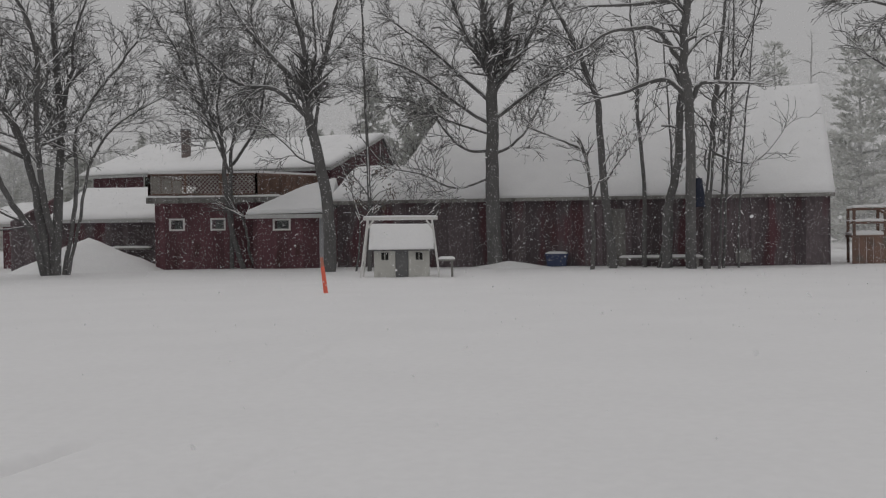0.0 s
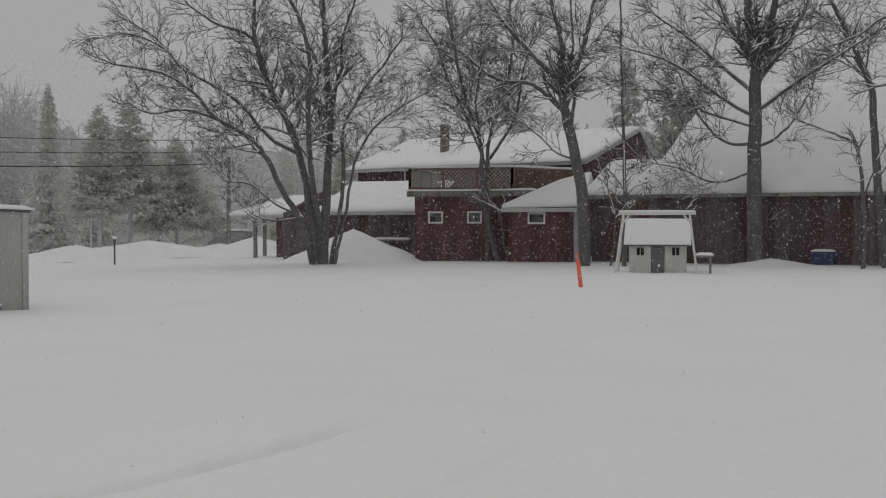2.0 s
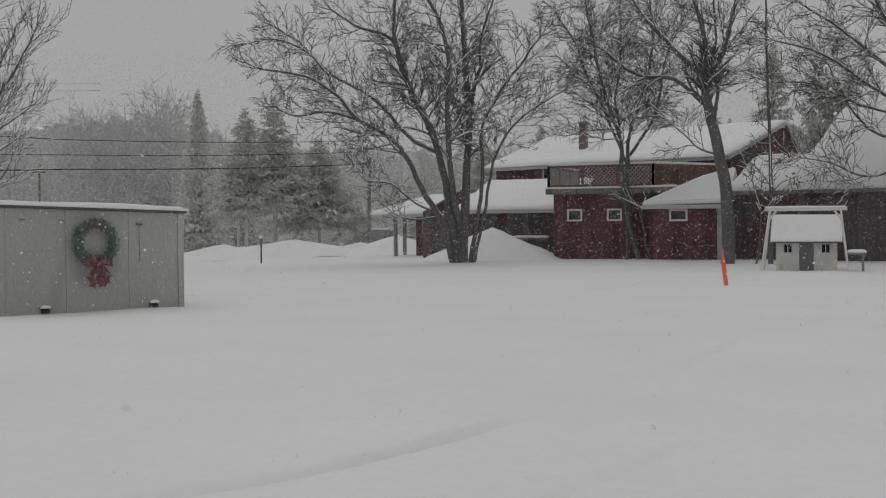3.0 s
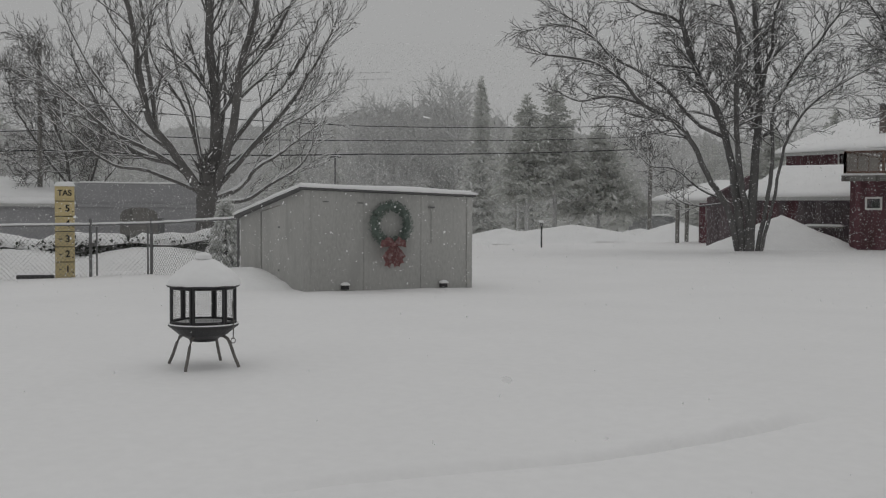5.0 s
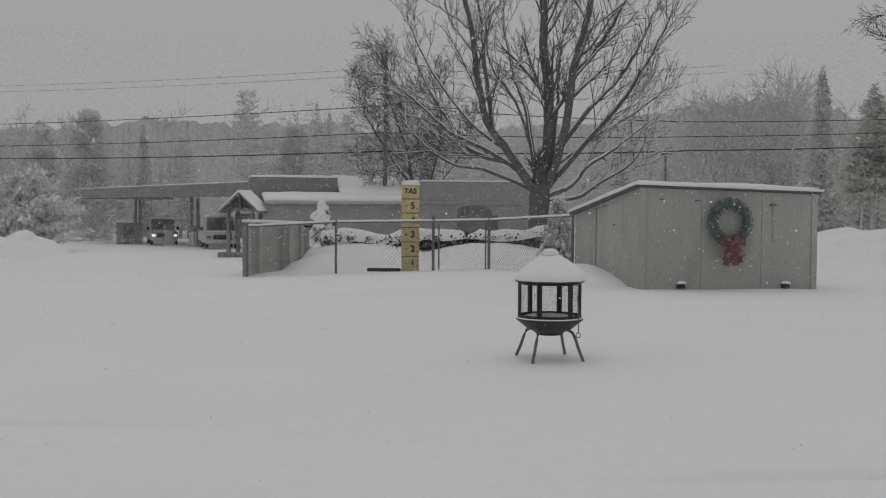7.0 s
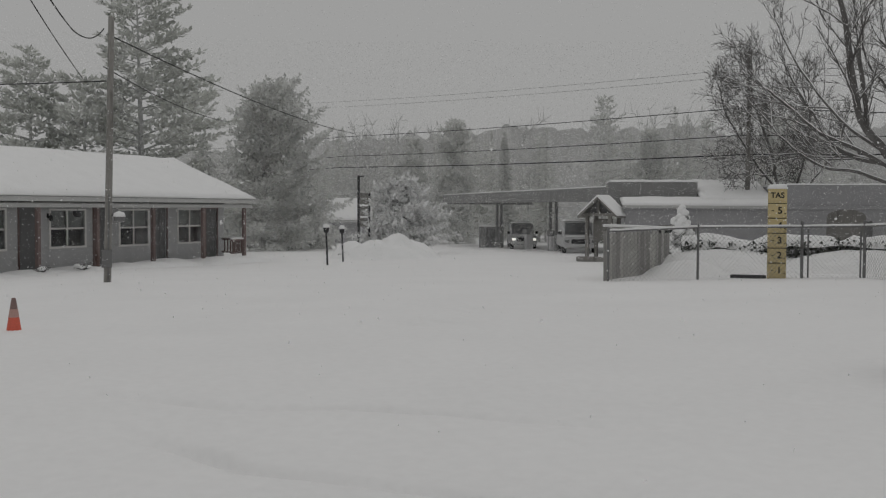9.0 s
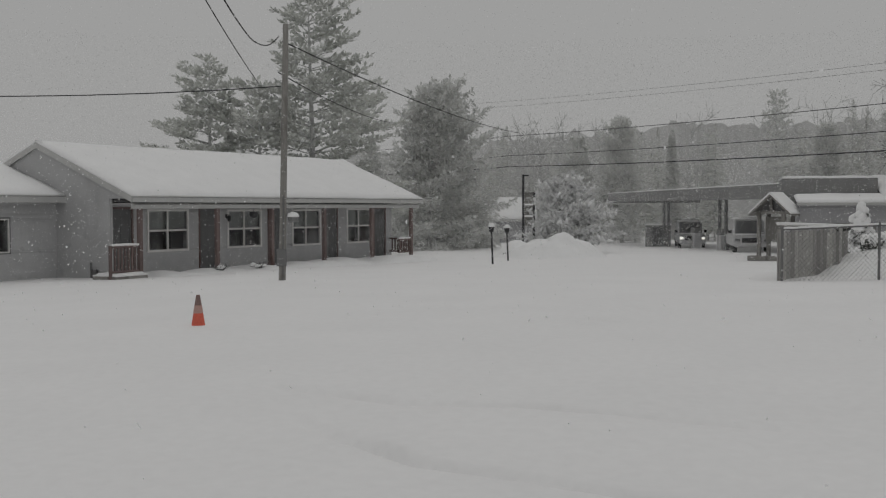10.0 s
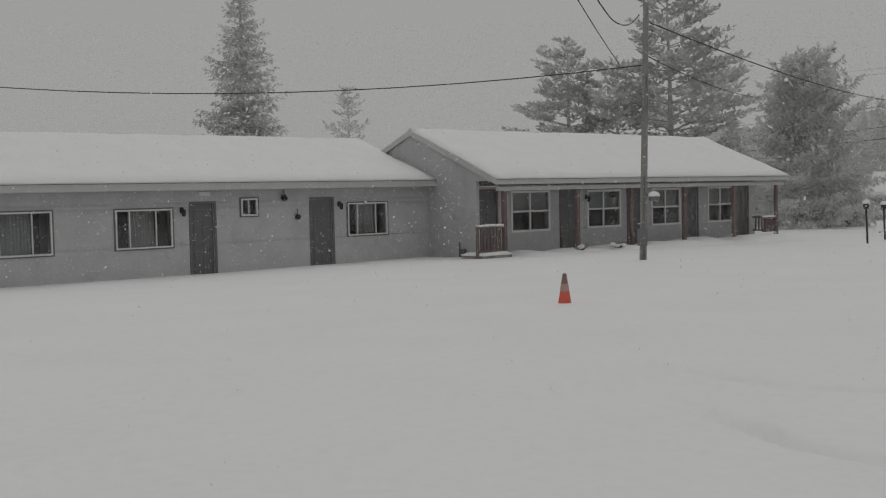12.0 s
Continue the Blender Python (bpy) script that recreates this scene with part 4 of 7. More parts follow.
def build_shed():
    s = empty("pump_shed", -13.05, 14.335, lie(-13.1, 14.24) - 0.05, 61.5, "grey plywood shed with a wreath and a snowy sloping roof", "shed")
    L, D, zf, zb = 3.28, 4.0, 1.84, 1.32
    for a, b in ((0.0, 1.12), (1.125, 2.24), (2.245, L)):
        part("front_panel", bm_box(a, b, 0.0, 0.03, -0.2, zf, 0.004), GREYPLY, s)
    for x in (0.0, L - 0.09):
        part("corner_trim", bm_box(x - 0.01, x + 0.10, -0.025, -0.002, -0.2, zf, 0.004), GREYPLY, s)
    part("side_wall", prism(bmesh.new(), [(0.032, -0.2), (1.37, -0.2), (1.37, zf - 0.15), (0.032, zf)], "x", 0.0, 0.04), GREYPLY, s)
    part("side_wall", prism(bmesh.new(), [(2.58, -0.2), (D, -0.2), (D, zb), (2.58, zf - 0.28)], "x", 0.0, 0.04), GREYPLY, s)
    part("side_wall", prism(bmesh.new(), [(1.375, 1.58), (2.575, 1.46), (2.575, zf - 0.28), (1.375, zf - 0.15)], "x", 0.0, 0.04), GREYPLY, s)
    part("side_wall", prism(bmesh.new(), [(0.032, -0.2), (D, -0.2), (D, zb), (0.032, zf)], "x", L - 0.04, L), GREYPLY, s)
    part("back_wall", bm_box(0.04, L - 0.04, D - 0.04, D, -0.2, zb), GREYPLY, s)
    d = part("shed_door", prism(bmesh.new(), [(1.405, -0.1), (2.545, -0.1), (2.545, 1.45), (1.405, 1.57)], "x", 0.012, 0.045), GREYPLY, s, "flush plywood side door")
    part("hinge", bm_box(0.004, 0.012, 1.41, 1.50, 1.15, 1.18), STEEL, d)
    part("hinge", bm_box(0.004, 0.012, 1.41, 1.50, 0.35, 0.38), STEEL, d)
    roof = part("roof", prism(bmesh.new(), [(-0.07, zf + 0.01), (D + 0.12, zb - 0.01), (D + 0.12, zb + 0.05), (-0.07, zf + 0.06)], "x", -0.10, L + 0.06), ROOFGREY, s)
    smooth(link("roof_snow", snow_slab(-0.13, L + 0.08, -0.12, D + 0.14, zf + 0.052, 0.095, 61, 40, 30, lambda x, y: (zb - zf) / (D + 0.26) * (y + 0.14)), SNOW_CAP, roof, "even layer of settled snow"))
    for k, (x, z) in enumerate(((0.75, 0.11), (2.69, 0.10))):
        v = part("vent_hood", prism(bmesh.new(), [(-0.08, z - 0.02), (-0.002, z - 0.02), (-0.002, z + 0.05), (-0.05, z + 0.05)], "x", x - 0.065, x + 0.065), IRON, s)
        smooth(link("vent_snow", snow_slab(x - 0.075, x + 0.075, -0.10, 0.0, z + 0.052, 0.065, 70 + k, 6, 4), SNOW_CAP, v))
    part("conduit", tube(bmesh.new(), [(2.45, -0.02, 1.64), (2.45, -0.012, 0.9)], 0.009, 5), GREYPLY, s)
    part("flood_lamp", bm_box(2.38, 2.50, -0.06, -0.01, 1.60, 1.63, 0.008), DOORGREY, s, "small dark flood lamp under the eave")
    for x in (1.0, 0.35):
        part("cable_clip", bm_box(x, x + 0.10, -0.015, -0.003, 1.64, 1.655), DOORGREY, s)

    for o in s.children_recursive:
        if o.type == "MESH":
            for v in o.data.vertices:
                v.co.z -= 0.03 * v.co.x * min(1, max(0, v.co.z - 0.7))

    w = empty("christmas_wreath", -13.05, 14.335, lie(-13.1, 14.24) - 0.05, 61.5, "green tinsel wreath with a faded red bow on the shed", "wreath")
    cx, cz, R, r = 1.60, 1.245, 0.325, 0.105
    rnd = random.Random(7)
    bm = bmesh.new()
    for i in range(2400):
        a, b = rnd.uniform(0, math.tau), rnd.uniform(0, math.tau)
        q = r * math.sqrt(rnd.random())
        p = Vector((cx + (R + q * math.cos(b)) * math.cos(a), -0.12 + q * 0.8 * math.sin(b), cz + (R + q * math.cos(b)) * math.sin(a)))
        d = Vector((rnd.uniform(-1, 1), rnd.uniform(-1, 0.4), rnd.uniform(-1, 1))).normalized() * rnd.uniform(0.03, 0.06)
        u = d.cross(Vector((rnd.uniform(-1, 1), 1, rnd.uniform(-1, 1)))).normalized() * 0.007
        bm.faces.new([bm.verts.new(v) for v in (p - u, p + u, p + d)])
    part("greenery", bm, WREATH, w)
    bm = bmesh.new()
    ring = [(cx + R * math.cos(i * math.tau / 32), -0.10, cz + R * math.sin(i * math.tau / 32)) for i in range(33)]
    part("hoop", tube(bm, ring, 0.055, 8, False), WREATH, w)
    bm = bmesh.new()
    for i in range(11):
        a = i * math.tau / 11 + rnd.uniform(-0.3, 0.3)
        bmesh.ops.create_icosphere(bm, subdivisions=1, radius=rnd.uniform(0.008, 0.022), matrix=Matrix.Translation((cx + (R + rnd.uniform(-0.07, 0.07)) * math.cos(a), -0.215, cz + (R + rnd.uniform(-0.07, 0.07)) * math.sin(a))))
    tagged(part("wreath_snow", bm, SNOW_CAP, w, "small clots of snow on the wreath"), kind="stuff")
    bow = empty("bow", cx, -0.22, cz - 0.36)
    bow.parent = w
    def ribbon(angle, length, w0, w1, curl, name):
        """A strip of ribbon from the knot outwards, swelling or hanging, with a notched end."""
        bm = bmesh.new()
        ca, sa = math.cos(radians(angle)), math.sin(radians(angle))
        rows = []
        for k in range(7):
            t = k / 6
            w = w0 + (w1 - w0) * t
            bulge = -0.02 - curl * math.sin(t * math.pi) + 0.012 * noise.noise((angle, t * 4, 1.0))
            mid = Vector((ca * length * t, bulge, sa * length * t - 0.04 * t * t))
            rows.append([bm.verts.new(mid + Vector((-sa * w * u, 0.012 * abs(u), ca * w * u + (0.03 * (1 - abs(u)) if k == 6 else 0)))) for u in (-1, 0, 1)])
        for a, b in zip(rows, rows[1:]):
            for k in (0, 1):
                bm.faces.new((a[k], a[k + 1], b[k + 1], b[k]))
        bmesh.ops.solidify(bm, geom=bm.faces[:], thickness=0.004)
        part(name, bm, BOW, bow)

    for angle, length in ((12, 0.24), (40, 0.19), (142, 0.20), (169, 0.25)):
        ribbon(angle, length, 0.03, 0.075, 0.06, "loop")
    for angle, length in ((-48, 0.30), (-65, 0.36), (-80, 0.38), (-95, 0.33), (-109, 0.39), (-130, 0.31)):
        ribbon(angle, length, 0.028, 0.06, 0.025, "ribbon_tail")
    bm = bmesh.new()
    bmesh.ops.create_uvsphere(bm, u_segments=10, v_segments=6, radius=0.045)
    part("knot", bm, BOW, bow)


build_shed()
snow_pile(-15.5, 15.4, 2.7, 1.25, 0.40, 12.0, 151.5, "lumpy snow drift piled along the shed wall", [(0.5, 0.0, 0.8, 0.4), (-0.45, 0.1, 0.7, 0.45)], True, 1.8)


def build_fire_pit():
    z0 = lie(-7.70, 7.13) + 0.02
    f = empty("fire_pit", -7.685, 7.145, z0, 47, "black steel screened fire pit under a thick snow cap", "fire pit")
    f.scale = (0.945, 0.945, 1.02)
    part("bowl", lathe(bmesh.new(), [(0.10, 0.205), (0.13, 0.21), (0.15, 0.235), (0.23, 0.27), (0.315, 0.335), (0.325, 0.35), (0.305, 0.35), (0.22, 0.29), (0.05, 0.27)], 28), IRON, f)
    smooth(part("bowl_snow", lathe(bmesh.new(), [(0.30, 0.345), (0.24, 0.385), (0.1, 0.40), (0.01, 0.402)], 24), SNOW_CAP, f))
    ring = lambda r, z, n=28: [(r * math.cos(i * math.tau / n), r * math.sin(i * math.tau / n), z) for i in range(n + 1)]
    part("rim_ring", tube(bmesh.new(), ring(0.325, 0.355), 0.012, 6, False), IRON, f)
    part("rim_snow", tube(bmesh.new(), ring(0.325, 0.366), 0.009, 6, False), SNOW_CAP, f, "line of snow on the rim")
    n = 6
    for i in range(n):
        a0, a1 = (i + 0.18) * math.tau / n, (i + 1.18) * math.tau / n
        scr = empty("screen_panel", 0, 0, 0)
        scr.parent = f
        R = 0.305
        arc = [a0 + 0.045 + (a1 - a0 - 0.09) * k / 6 for k in range(7)]
        for z in (0.385, 0.690):
            bm = bmesh.new()
            q = [(R * math.cos(a), R * math.sin(a), z) for a in arc]
            part("rail", tube(bm, q, 0.013, 4), IRON, scr)
        for a in (arc[0], arc[-1]):
            part("upright", tube(bmesh.new(), [(R * math.cos(a), R * math.sin(a), 0.36), (R * math.cos(a), R * math.sin(a), 0.71)], 0.014, 4), IRON, scr)
        bm = bmesh.new()
        for k in range(18):
            a = arc[0] + (arc[-1] - arc[0]) * (k + 0.5) / 18
            tube(bm, [(R * math.cos(a), R * math.sin(a), 0.39), (R * math.cos(a), R * math.sin(a), 0.69)], 0.0006, 3, False)
        for k in range(16):
            z = 0.395 + 0.29 * k / 15
            tube(bm, [(R * math.cos(a), R * math.sin(a), z) for a in arc], 0.0006, 3, False)
        part("mesh_screen", bm, IRON, scr, "fine wire mesh")
    part("hood", lathe(bmesh.new(), [(0.345, 0.70), (0.352, 0.712), (0.30, 0.735), (0.06, 0.83), (0.02, 0.835)], 28), IRON, f)
    prof = [(0.352, 0.713), (0.353, 0.735), (0.318, 0.785), (0.25, 0.845), (0.17, 0.90), (0.10, 0.935), (0.06, 0.94)]
    cap = part("snow_cap", lathe(bmesh.new(), prof, 32), SNOW_CAP, f, "thick dome of settled snow")
    for v in cap.data.vertices:
        v.co += Vector((v.co.x, v.co.y, 0.4)) * 0.05 * noise.noise(v.co * 5)
    smooth(cap)
    knob = part("finial_snow", lathe(bmesh.new(), [(0.02, 0.93), (0.075, 0.945), (0.085, 0.97), (0.06, 0.995), (0.01, 1.005)], 16), SNOW_CAP, f)
    smooth(knob)
    part("finial", lathe(bmesh.new(), [(0.03, 0.83), (0.03, 0.96)], 8), IRON, f)
    for a in (-26, 64, 154, 244):
        c, s = math.cos(radians(a)), math.sin(radians(a))
        pts = [(0.16 * c, 0.16 * s, 0.262), (0.21 * c, 0.21 * s, 0.26), (0.255 * c, 0.255 * s, 0.235), (0.285 * c, 0.285 * s, 0.18), (0.325 * c, 0.325 * s, 0.08), (0.365 * c, 0.365 * s, 0.0), (0.375 * c, 0.375 * s, -0.05)]
        part("leg", tube(bmesh.new(), pts, 0.015, 8), LEGSTEEL, f)
    tool = empty("poker", 0.27, -0.20, 0.40)
    tool.parent = f
    part("shaft", tube(bmesh.new(), [(0, 0, 0.18), (0.015, -0.01, 0.0), (0.01, -0.01, -0.15)], 0.006, 5), LEGSTEEL, tool)
    part("grip_loop", tube(bmesh.new(), [(0.01 + 0.022 * math.cos(i * math.tau / 10), -0.01, -0.172 + 0.022 * math.sin(i * math.tau / 10)) for i in range(11)], 0.005, 5, False), LEGSTEEL, tool)


build_fire_pit()


def chain_panel(p, q, z0, z1, pitch=0.075, r=0.0032):
    """Diamond wire netting between two posts."""
    verts, faces = [], []
    a, b = Vector(p), Vector(q)
    L = (b - a).length
    u = (b - a).normalized()
    nrm = Vector((-u.y, u.x, 0))
    h = z1 - z0

    def wire(s0, h0, s1, h1):
        k = len(verts)
        d = Vector((u.x * (s1 - s0), u.y * (s1 - s0), h1 - h0)).normalized()
        w = d.cross(nrm)
        for s, hh in ((s0, h0), (s1, h1)):
            c = Vector((a.x + u.x * s, a.y + u.y * s, z0 + hh))
            verts.extend((c + w * r, c - w * r * 0.5 + nrm * r * 0.87, c - w * r * 0.5 - nrm * r * 0.87))
        faces.extend(((k, k + 1, k + 4, k + 3), (k + 1, k + 2, k + 5, k + 4), (k + 2, k, k + 3, k + 5)))
    s = -h
    while s < L:
        for sign in (1, -1):
            lo, hi = max(0, s), min(L, s + h)
            if hi - lo > 0.02:
                if sign > 0:
                    wire(lo, lo - s, hi, hi - s)
                else:
                    wire(lo, h - (lo - s), hi, h - (hi - s))
        s += pitch * 1.41
    return mesh_of("netting", verts, faces)


def build_fence():
    f = empty("chain_link_fence", 0, 0, 0, 0, "galvanised chain-link pool fence with snow on the rail", "fence")
    line = [(-22.2, 11.55, 0.93), (-21.93, 13.72, 1.02), (-21.36, 16.15, 1.04), (-20.58, 17.27, 1.07), (-17.0, 16.6, 1.22)]
    for i, (x, y, h) in enumerate(line):
        r, tall = (0.036, h + 0.10) if i in (2, 3) else (0.03, h + 0.03)
        post = part("post", tube(bmesh.new(), [(x, y, lie(x, y) - 0.2), (x, y, tall)], r, 8), STEEL, f)
        part("post_cap", lathe(bmesh.new(), [(r * 1.1, 0), (r * 1.05, 0.03), (0.01, 0.05)], 8), STEEL, post).location = (x, y, tall)
    for k, ((x0, y0, h0), (x1, y1, h1)) in enumerate(zip(line, line[1:])):
        z0 = lie(x0, y0)
        part("top_rail", tube(bmesh.new(), [(x0, y0, h0), (x1, y1, h1)], 0.022, 6), STEEL, f)
        if k == 2:
            gate = empty("gate", 0, 0, 0)
            gate.parent = f
            for s in (0.10, 0.94):
                gx, gy = x0 + (x1 - x0) * s, y0 + (y1 - y0) * s
                part("gate_upright", tube(bmesh.new(), [(gx, gy, z0 + 0.02), (gx, gy, h0 - 0.04)], 0.022, 6), STEEL, gate)
            part("latch", bm_box(x0 + 0.02, x0 + 0.16, y0 - 0.03, y0 + 0.03, 0.55, 0.63), STEEL, gate)
        n = 16
        ps = [(x0 + (x1 - x0) * i / n, y0 + (y1 - y0) * i / n, h0 + (h1 - h0) * i / n + 0.036 + 0.012 * noise.noise((i * 0.7, k * 3.1, 0))) for i in range(n + 1)]
        smooth(part("rail_snow", tube(bmesh.new(), ps, 0.026, 6), SNOW_CAP, f))
        link("netting", chain_panel((x0, y0, 0), (x1, y1, 0), z0 - 0.02, min(h0, h1) - 0.02), STEEL, f, "diamond wire netting")
    # board fence running back from the corner post
    b = empty("board_fence", 0, 0, 0, 0, "weathered grey board fence drifted with snow", "fence")
    ax, ay, bx, by = -22.3, 11.5, -27.0, 16.0
    n = 20
    for i in range(n):
        x, y = ax + (bx - ax) * (i + 0.5) / n, ay + (by - ay) * (i + 0.5) / n
        h = 1.12 + 0.05 * math.sin(i * 2.3)
        bd = part("board", bm_box(-0.165, 0.165, -0.014, 0.014, -0.2, h, 0.005), FENCEWOOD, b)
        bd.matrix_basis = pose(x, y, lie(x, y) - 0.0, 0, (i * 37 % 7 - 3) * 0.6, math.degrees(math.atan2(by - ay, bx - ax)))
    ps = [(ax + (bx - ax) * i / n, ay + (by - ay) * i / n, lie(ax + (bx - ax) * i / n, ay + (by - ay) * i / n) + 1.19) for i in range(n + 1)]
    part("cap_rail", tube(bmesh.new(), ps, 0.03, 4), GREYWOOD, b)
    smooth(part("rail_snow", tube(bmesh.new(), [(x, y, z + 0.05) for x, y, z in ps], 0.04, 6), SNOW_CAP, b))


build_fence()


def build_snow_stick():
    x, y = -21.75, 15.74
    s = empty("snow_gauge_sign", x, y, lie(x, y), 54, "tall yellow board marking snow depth, numbered one to five", "sign")
    part("board", bm_box(-0.215, 0.215, -0.02, 0.02, -0.15, 2.09, 0.004), YELLOW, s)
    for i in range(5):
        z = 0.10 + i * 0.350
        seg = part("foot_panel", bm_box(-0.205, 0.205, -0.034, -0.021, z - 0.075, z + 0.235, 0.003), YELLOW, s)
        text_part(str(i + 1), 0.22, BLACKPAINT, seg, 0.06, -0.037, z + 0.08, name="numeral")
        part("half_mark", bm_box(-0.13, -0.07, -0.039, -0.036, z + 0.07, z + 0.09), BLACKPAINT, seg)
        part("tick", bm_box(0.155, 0.195, -0.039, -0.036, z + 0.0, z + 0.02), BLACKPAINT, seg)
        part("seam", bm_box(-0.213, 0.213, -0.030, -0.0215, z + 0.245, z + 0.258), BLACKPAINT, seg)
    part("head_panel", bm_box(-0.212, 0.212, -0.034, -0.021, 1.82, 2.05, 0.003), YELLOW, s)
    text_part("TAS", 0.18, BLACKPAINT, s, 0, -0.038, 1.935)
    smooth(link("snow_cap", snow_slab(-0.21, 0.21, -0.035, 0.06, 2.091, 0.13, 44, 12, 5), SNOW_CAP, s, "cap of snow on the board"))
    smooth(link("board_snow", snow_slab(-0.235, 0.235, -0.045, 0.045, 2.092, 0.075, 88, 10, 3), SNOW_CAP, s))
    part("ground_beam", bm_box(-1.05, -0.23, -0.06, 0.06, -0.05, 0.06, 0.01), IRON, s, "dark timber sill in the snow")


build_snow_stick()


def build_small_things():
    c = empty("traffic_cone", -14.26, -0.67, lie(-14.26, -0.67) - 0.09, 0, "orange traffic cone half buried in the snow", "traffic cone")
    rad = lambda z: 0.098 - 0.16 * z
    part("base", bm_box(-0.15, 0.15, -0.15, 0.15, -0.10, -0.07, 0.01), CONERED, c)
    part("body", lathe(bmesh.new(), [(rad(-0.08), -0.08), (rad(0.23), 0.23)], 20), CONERED, c)
    part("reflective_band", lathe(bmesh.new(), [(rad(0.23) + 0.002, 0.23), (rad(0.33) + 0.002, 0.33)], 20), CONEBAND, c, "dirty reflective band")
    part("tip", lathe(bmesh.new(), [(rad(0.33), 0.33), (rad(0.455), 0.455), (0.018, 0.462)], 20), CONETIP, c, "darkened cone tip")

    m = empty("snow_marker", -2.81, 25.3, -0.09, 5, "leaning bright orange plastic snow marker", "marker post")
    part("stake", tube(bmesh.new(), [(0.06, 0, -0.15), (0, 0, 0.42), (-0.035, 0, 0.72)], [0.055, 0.05, 0.045], 10), ORANGE, m)
    part("sleeve", tube(bmesh.new(), [(-0.035, 0, 0.721), (-0.055, 0, 0.93)], [0.042, 0.036], 10), material("faded_marker_tip", (0.55, 0.22, 0.16), 0.6, 0.2, 8, 40, 0.1), m, "faded pinkish tip")

    for x, y, h in ((-40.0, 9.2, 1.42), (-43.6, 10.7, 1.38)):
        l = empty("path_lamp", x, y, lie(x, y), 77, "black path lamp post capped with snow", "lamp post", "path lamps")
        part("post", tube(bmesh.new(), [(0.06, 0, -0.3), (0, 0, h - 0.22)], 0.035, 8), IRON, l)
        part("lantern", lathe(bmesh.new(), [(0.05, h - 0.22), (0.09, h - 0.20), (0.11, h - 0.04), (0.06, h)], 8), IRON, l)
        smooth(part("lamp_snow", lathe(bmesh.new(), [(0.12, h - 0.03), (0.13, h + 0.03), (0.07, h + 0.11), (0.01, h + 0.12)], 12), SNOW_CAP, l))

    p = empty("reflector_post", -25.2, 43.45, lie(-25.2, 43.45), 30, "thin dark reflector post in the snow", "marker post")
    part("stake", tube(bmesh.new(), [(0, 0, -0.2), (0, 0, 1.1)], 0.04, 6), IRON, p)
    part("reflector", bm_box(-0.07, 0.07, -0.06, -0.045, 0.95, 1.14, 0.01), STEEL, p)
    smooth(part("post_snow", lathe(bmesh.new(), [(0.03, 1.10), (0.10, 1.12), (0.11, 1.17), (0.06, 1.23), (0.01, 1.24)], 12), SNOW_CAP, p))

    # playhouse inside an old swing frame
    h = empty("playhouse", -1.47, 34.4, -0.10, 0.5, "small cream playhouse with a snowy pitched roof", "playhouse")
    h.scale = (0.90, 0.93, 0.98)
    for a, b, c0, d in ((-0.95, -0.22, -0.15, 1.02), (0.24, 0.95, -0.15, 1.02), (-0.22, 0.24, 0.92, 1.02)):
        bm = wall_mesh(a, b, c0, d, 0, 0.05, [(-0.70, -0.45, 0.62, 0.86)] if a < -0.5 else [(0.48, 0.73, 0.62, 0.86)] if a > 0 else [], face=-1)
        part("front_wall", bm, CREAM, h)
    for x in (-0.575, 0.605):
        w = empty("window", x, 0, 0.74)
        w.parent = h
        part("window_frame", bm_box(-0.15, 0.15, -0.012, -0.001, -0.15, 0.15), CREAM, w)
        # Near-black slab on the frame: the opening's inner shade as colour.
        part("pane", bm_box(-0.12, 0.12, -0.02, -0.013, -0.12, 0.12), DARK, w, "dark slab standing for the window opening")
        part("sash_bar", bm_box(-0.012, 0.012, -0.03, -0.021, -0.12, 0.12), CREAM, w)
    part("door_leaf", bm_box(-0.21, 0.23, 0.02, 0.05, -0.1, 0.90), DOORGREY, h, "dark playhouse door")
    for x in (-0.95, 0.92):
        part("side_wall", prism(bmesh.new(), [(0.052, -0.15), (1.3, -0.15), (1.3, 1.02), (0.7, 1.75), (0.052, 1.02)], "x", x, x + 0.03), CREAM, h)
    part("back_wall", bm_box(-0.95, 0.95, 1.3, 1.33, -0.15, 1.02), CREAM, h)
    slope_roof(h, -1.12, 1.12, -0.18, 0.98, 0.7, 1.72, 0.04, 0.10, 91, edge=ROOFGREY)
    part("back_roof", prism(bmesh.new(), [(0.7, 1.71), (1.5, 0.98), (1.5, 0.94), (0.7, 1.67)], "x", -1.12, 1.12), ROOFGREY, h)
    smooth(link("door_snow", snow_slab(-0.2, 0.22, -0.25, 0.0, -0.02, 0.08, 92, 8, 4), SNOW_CAP, h))
    g = empty("swing_frame", -1.50, 33.9, -0.13, 0.5, "white timber swing frame capped with snow", "swing set")
    g.scale = (0.87, 0.93, 0.95)
    for x, s in ((-1.3, 1), (1.3, -1)):
        for y in (-0.15, 1.3):
            part("leg", tube(bmesh.new(), [(x - s * 0.02 - s * 0.10, y, -0.15), (x + s * 0.16, 0.5 + (y - 0.5) * 0.25, 2.0)], 0.034, 4), WHITE, g)
        part("brace", tube(bmesh.new(), [(x + s * 0.13, 0.4, 1.68), (x + s * 0.36, 0.45, 1.97)], 0.034, 4), WHITE, g)
    part("top_beam", bm_box(-1.3, 1.35, 0.39, 0.51, 1.97, 2.07, 0.012), WHITE, g)
    smooth(link("beam_snow", snow_slab(-1.3, 1.35, 0.38, 0.52, 2.071, 0.055, 93, 24, 3), SNOW_CAP, g))
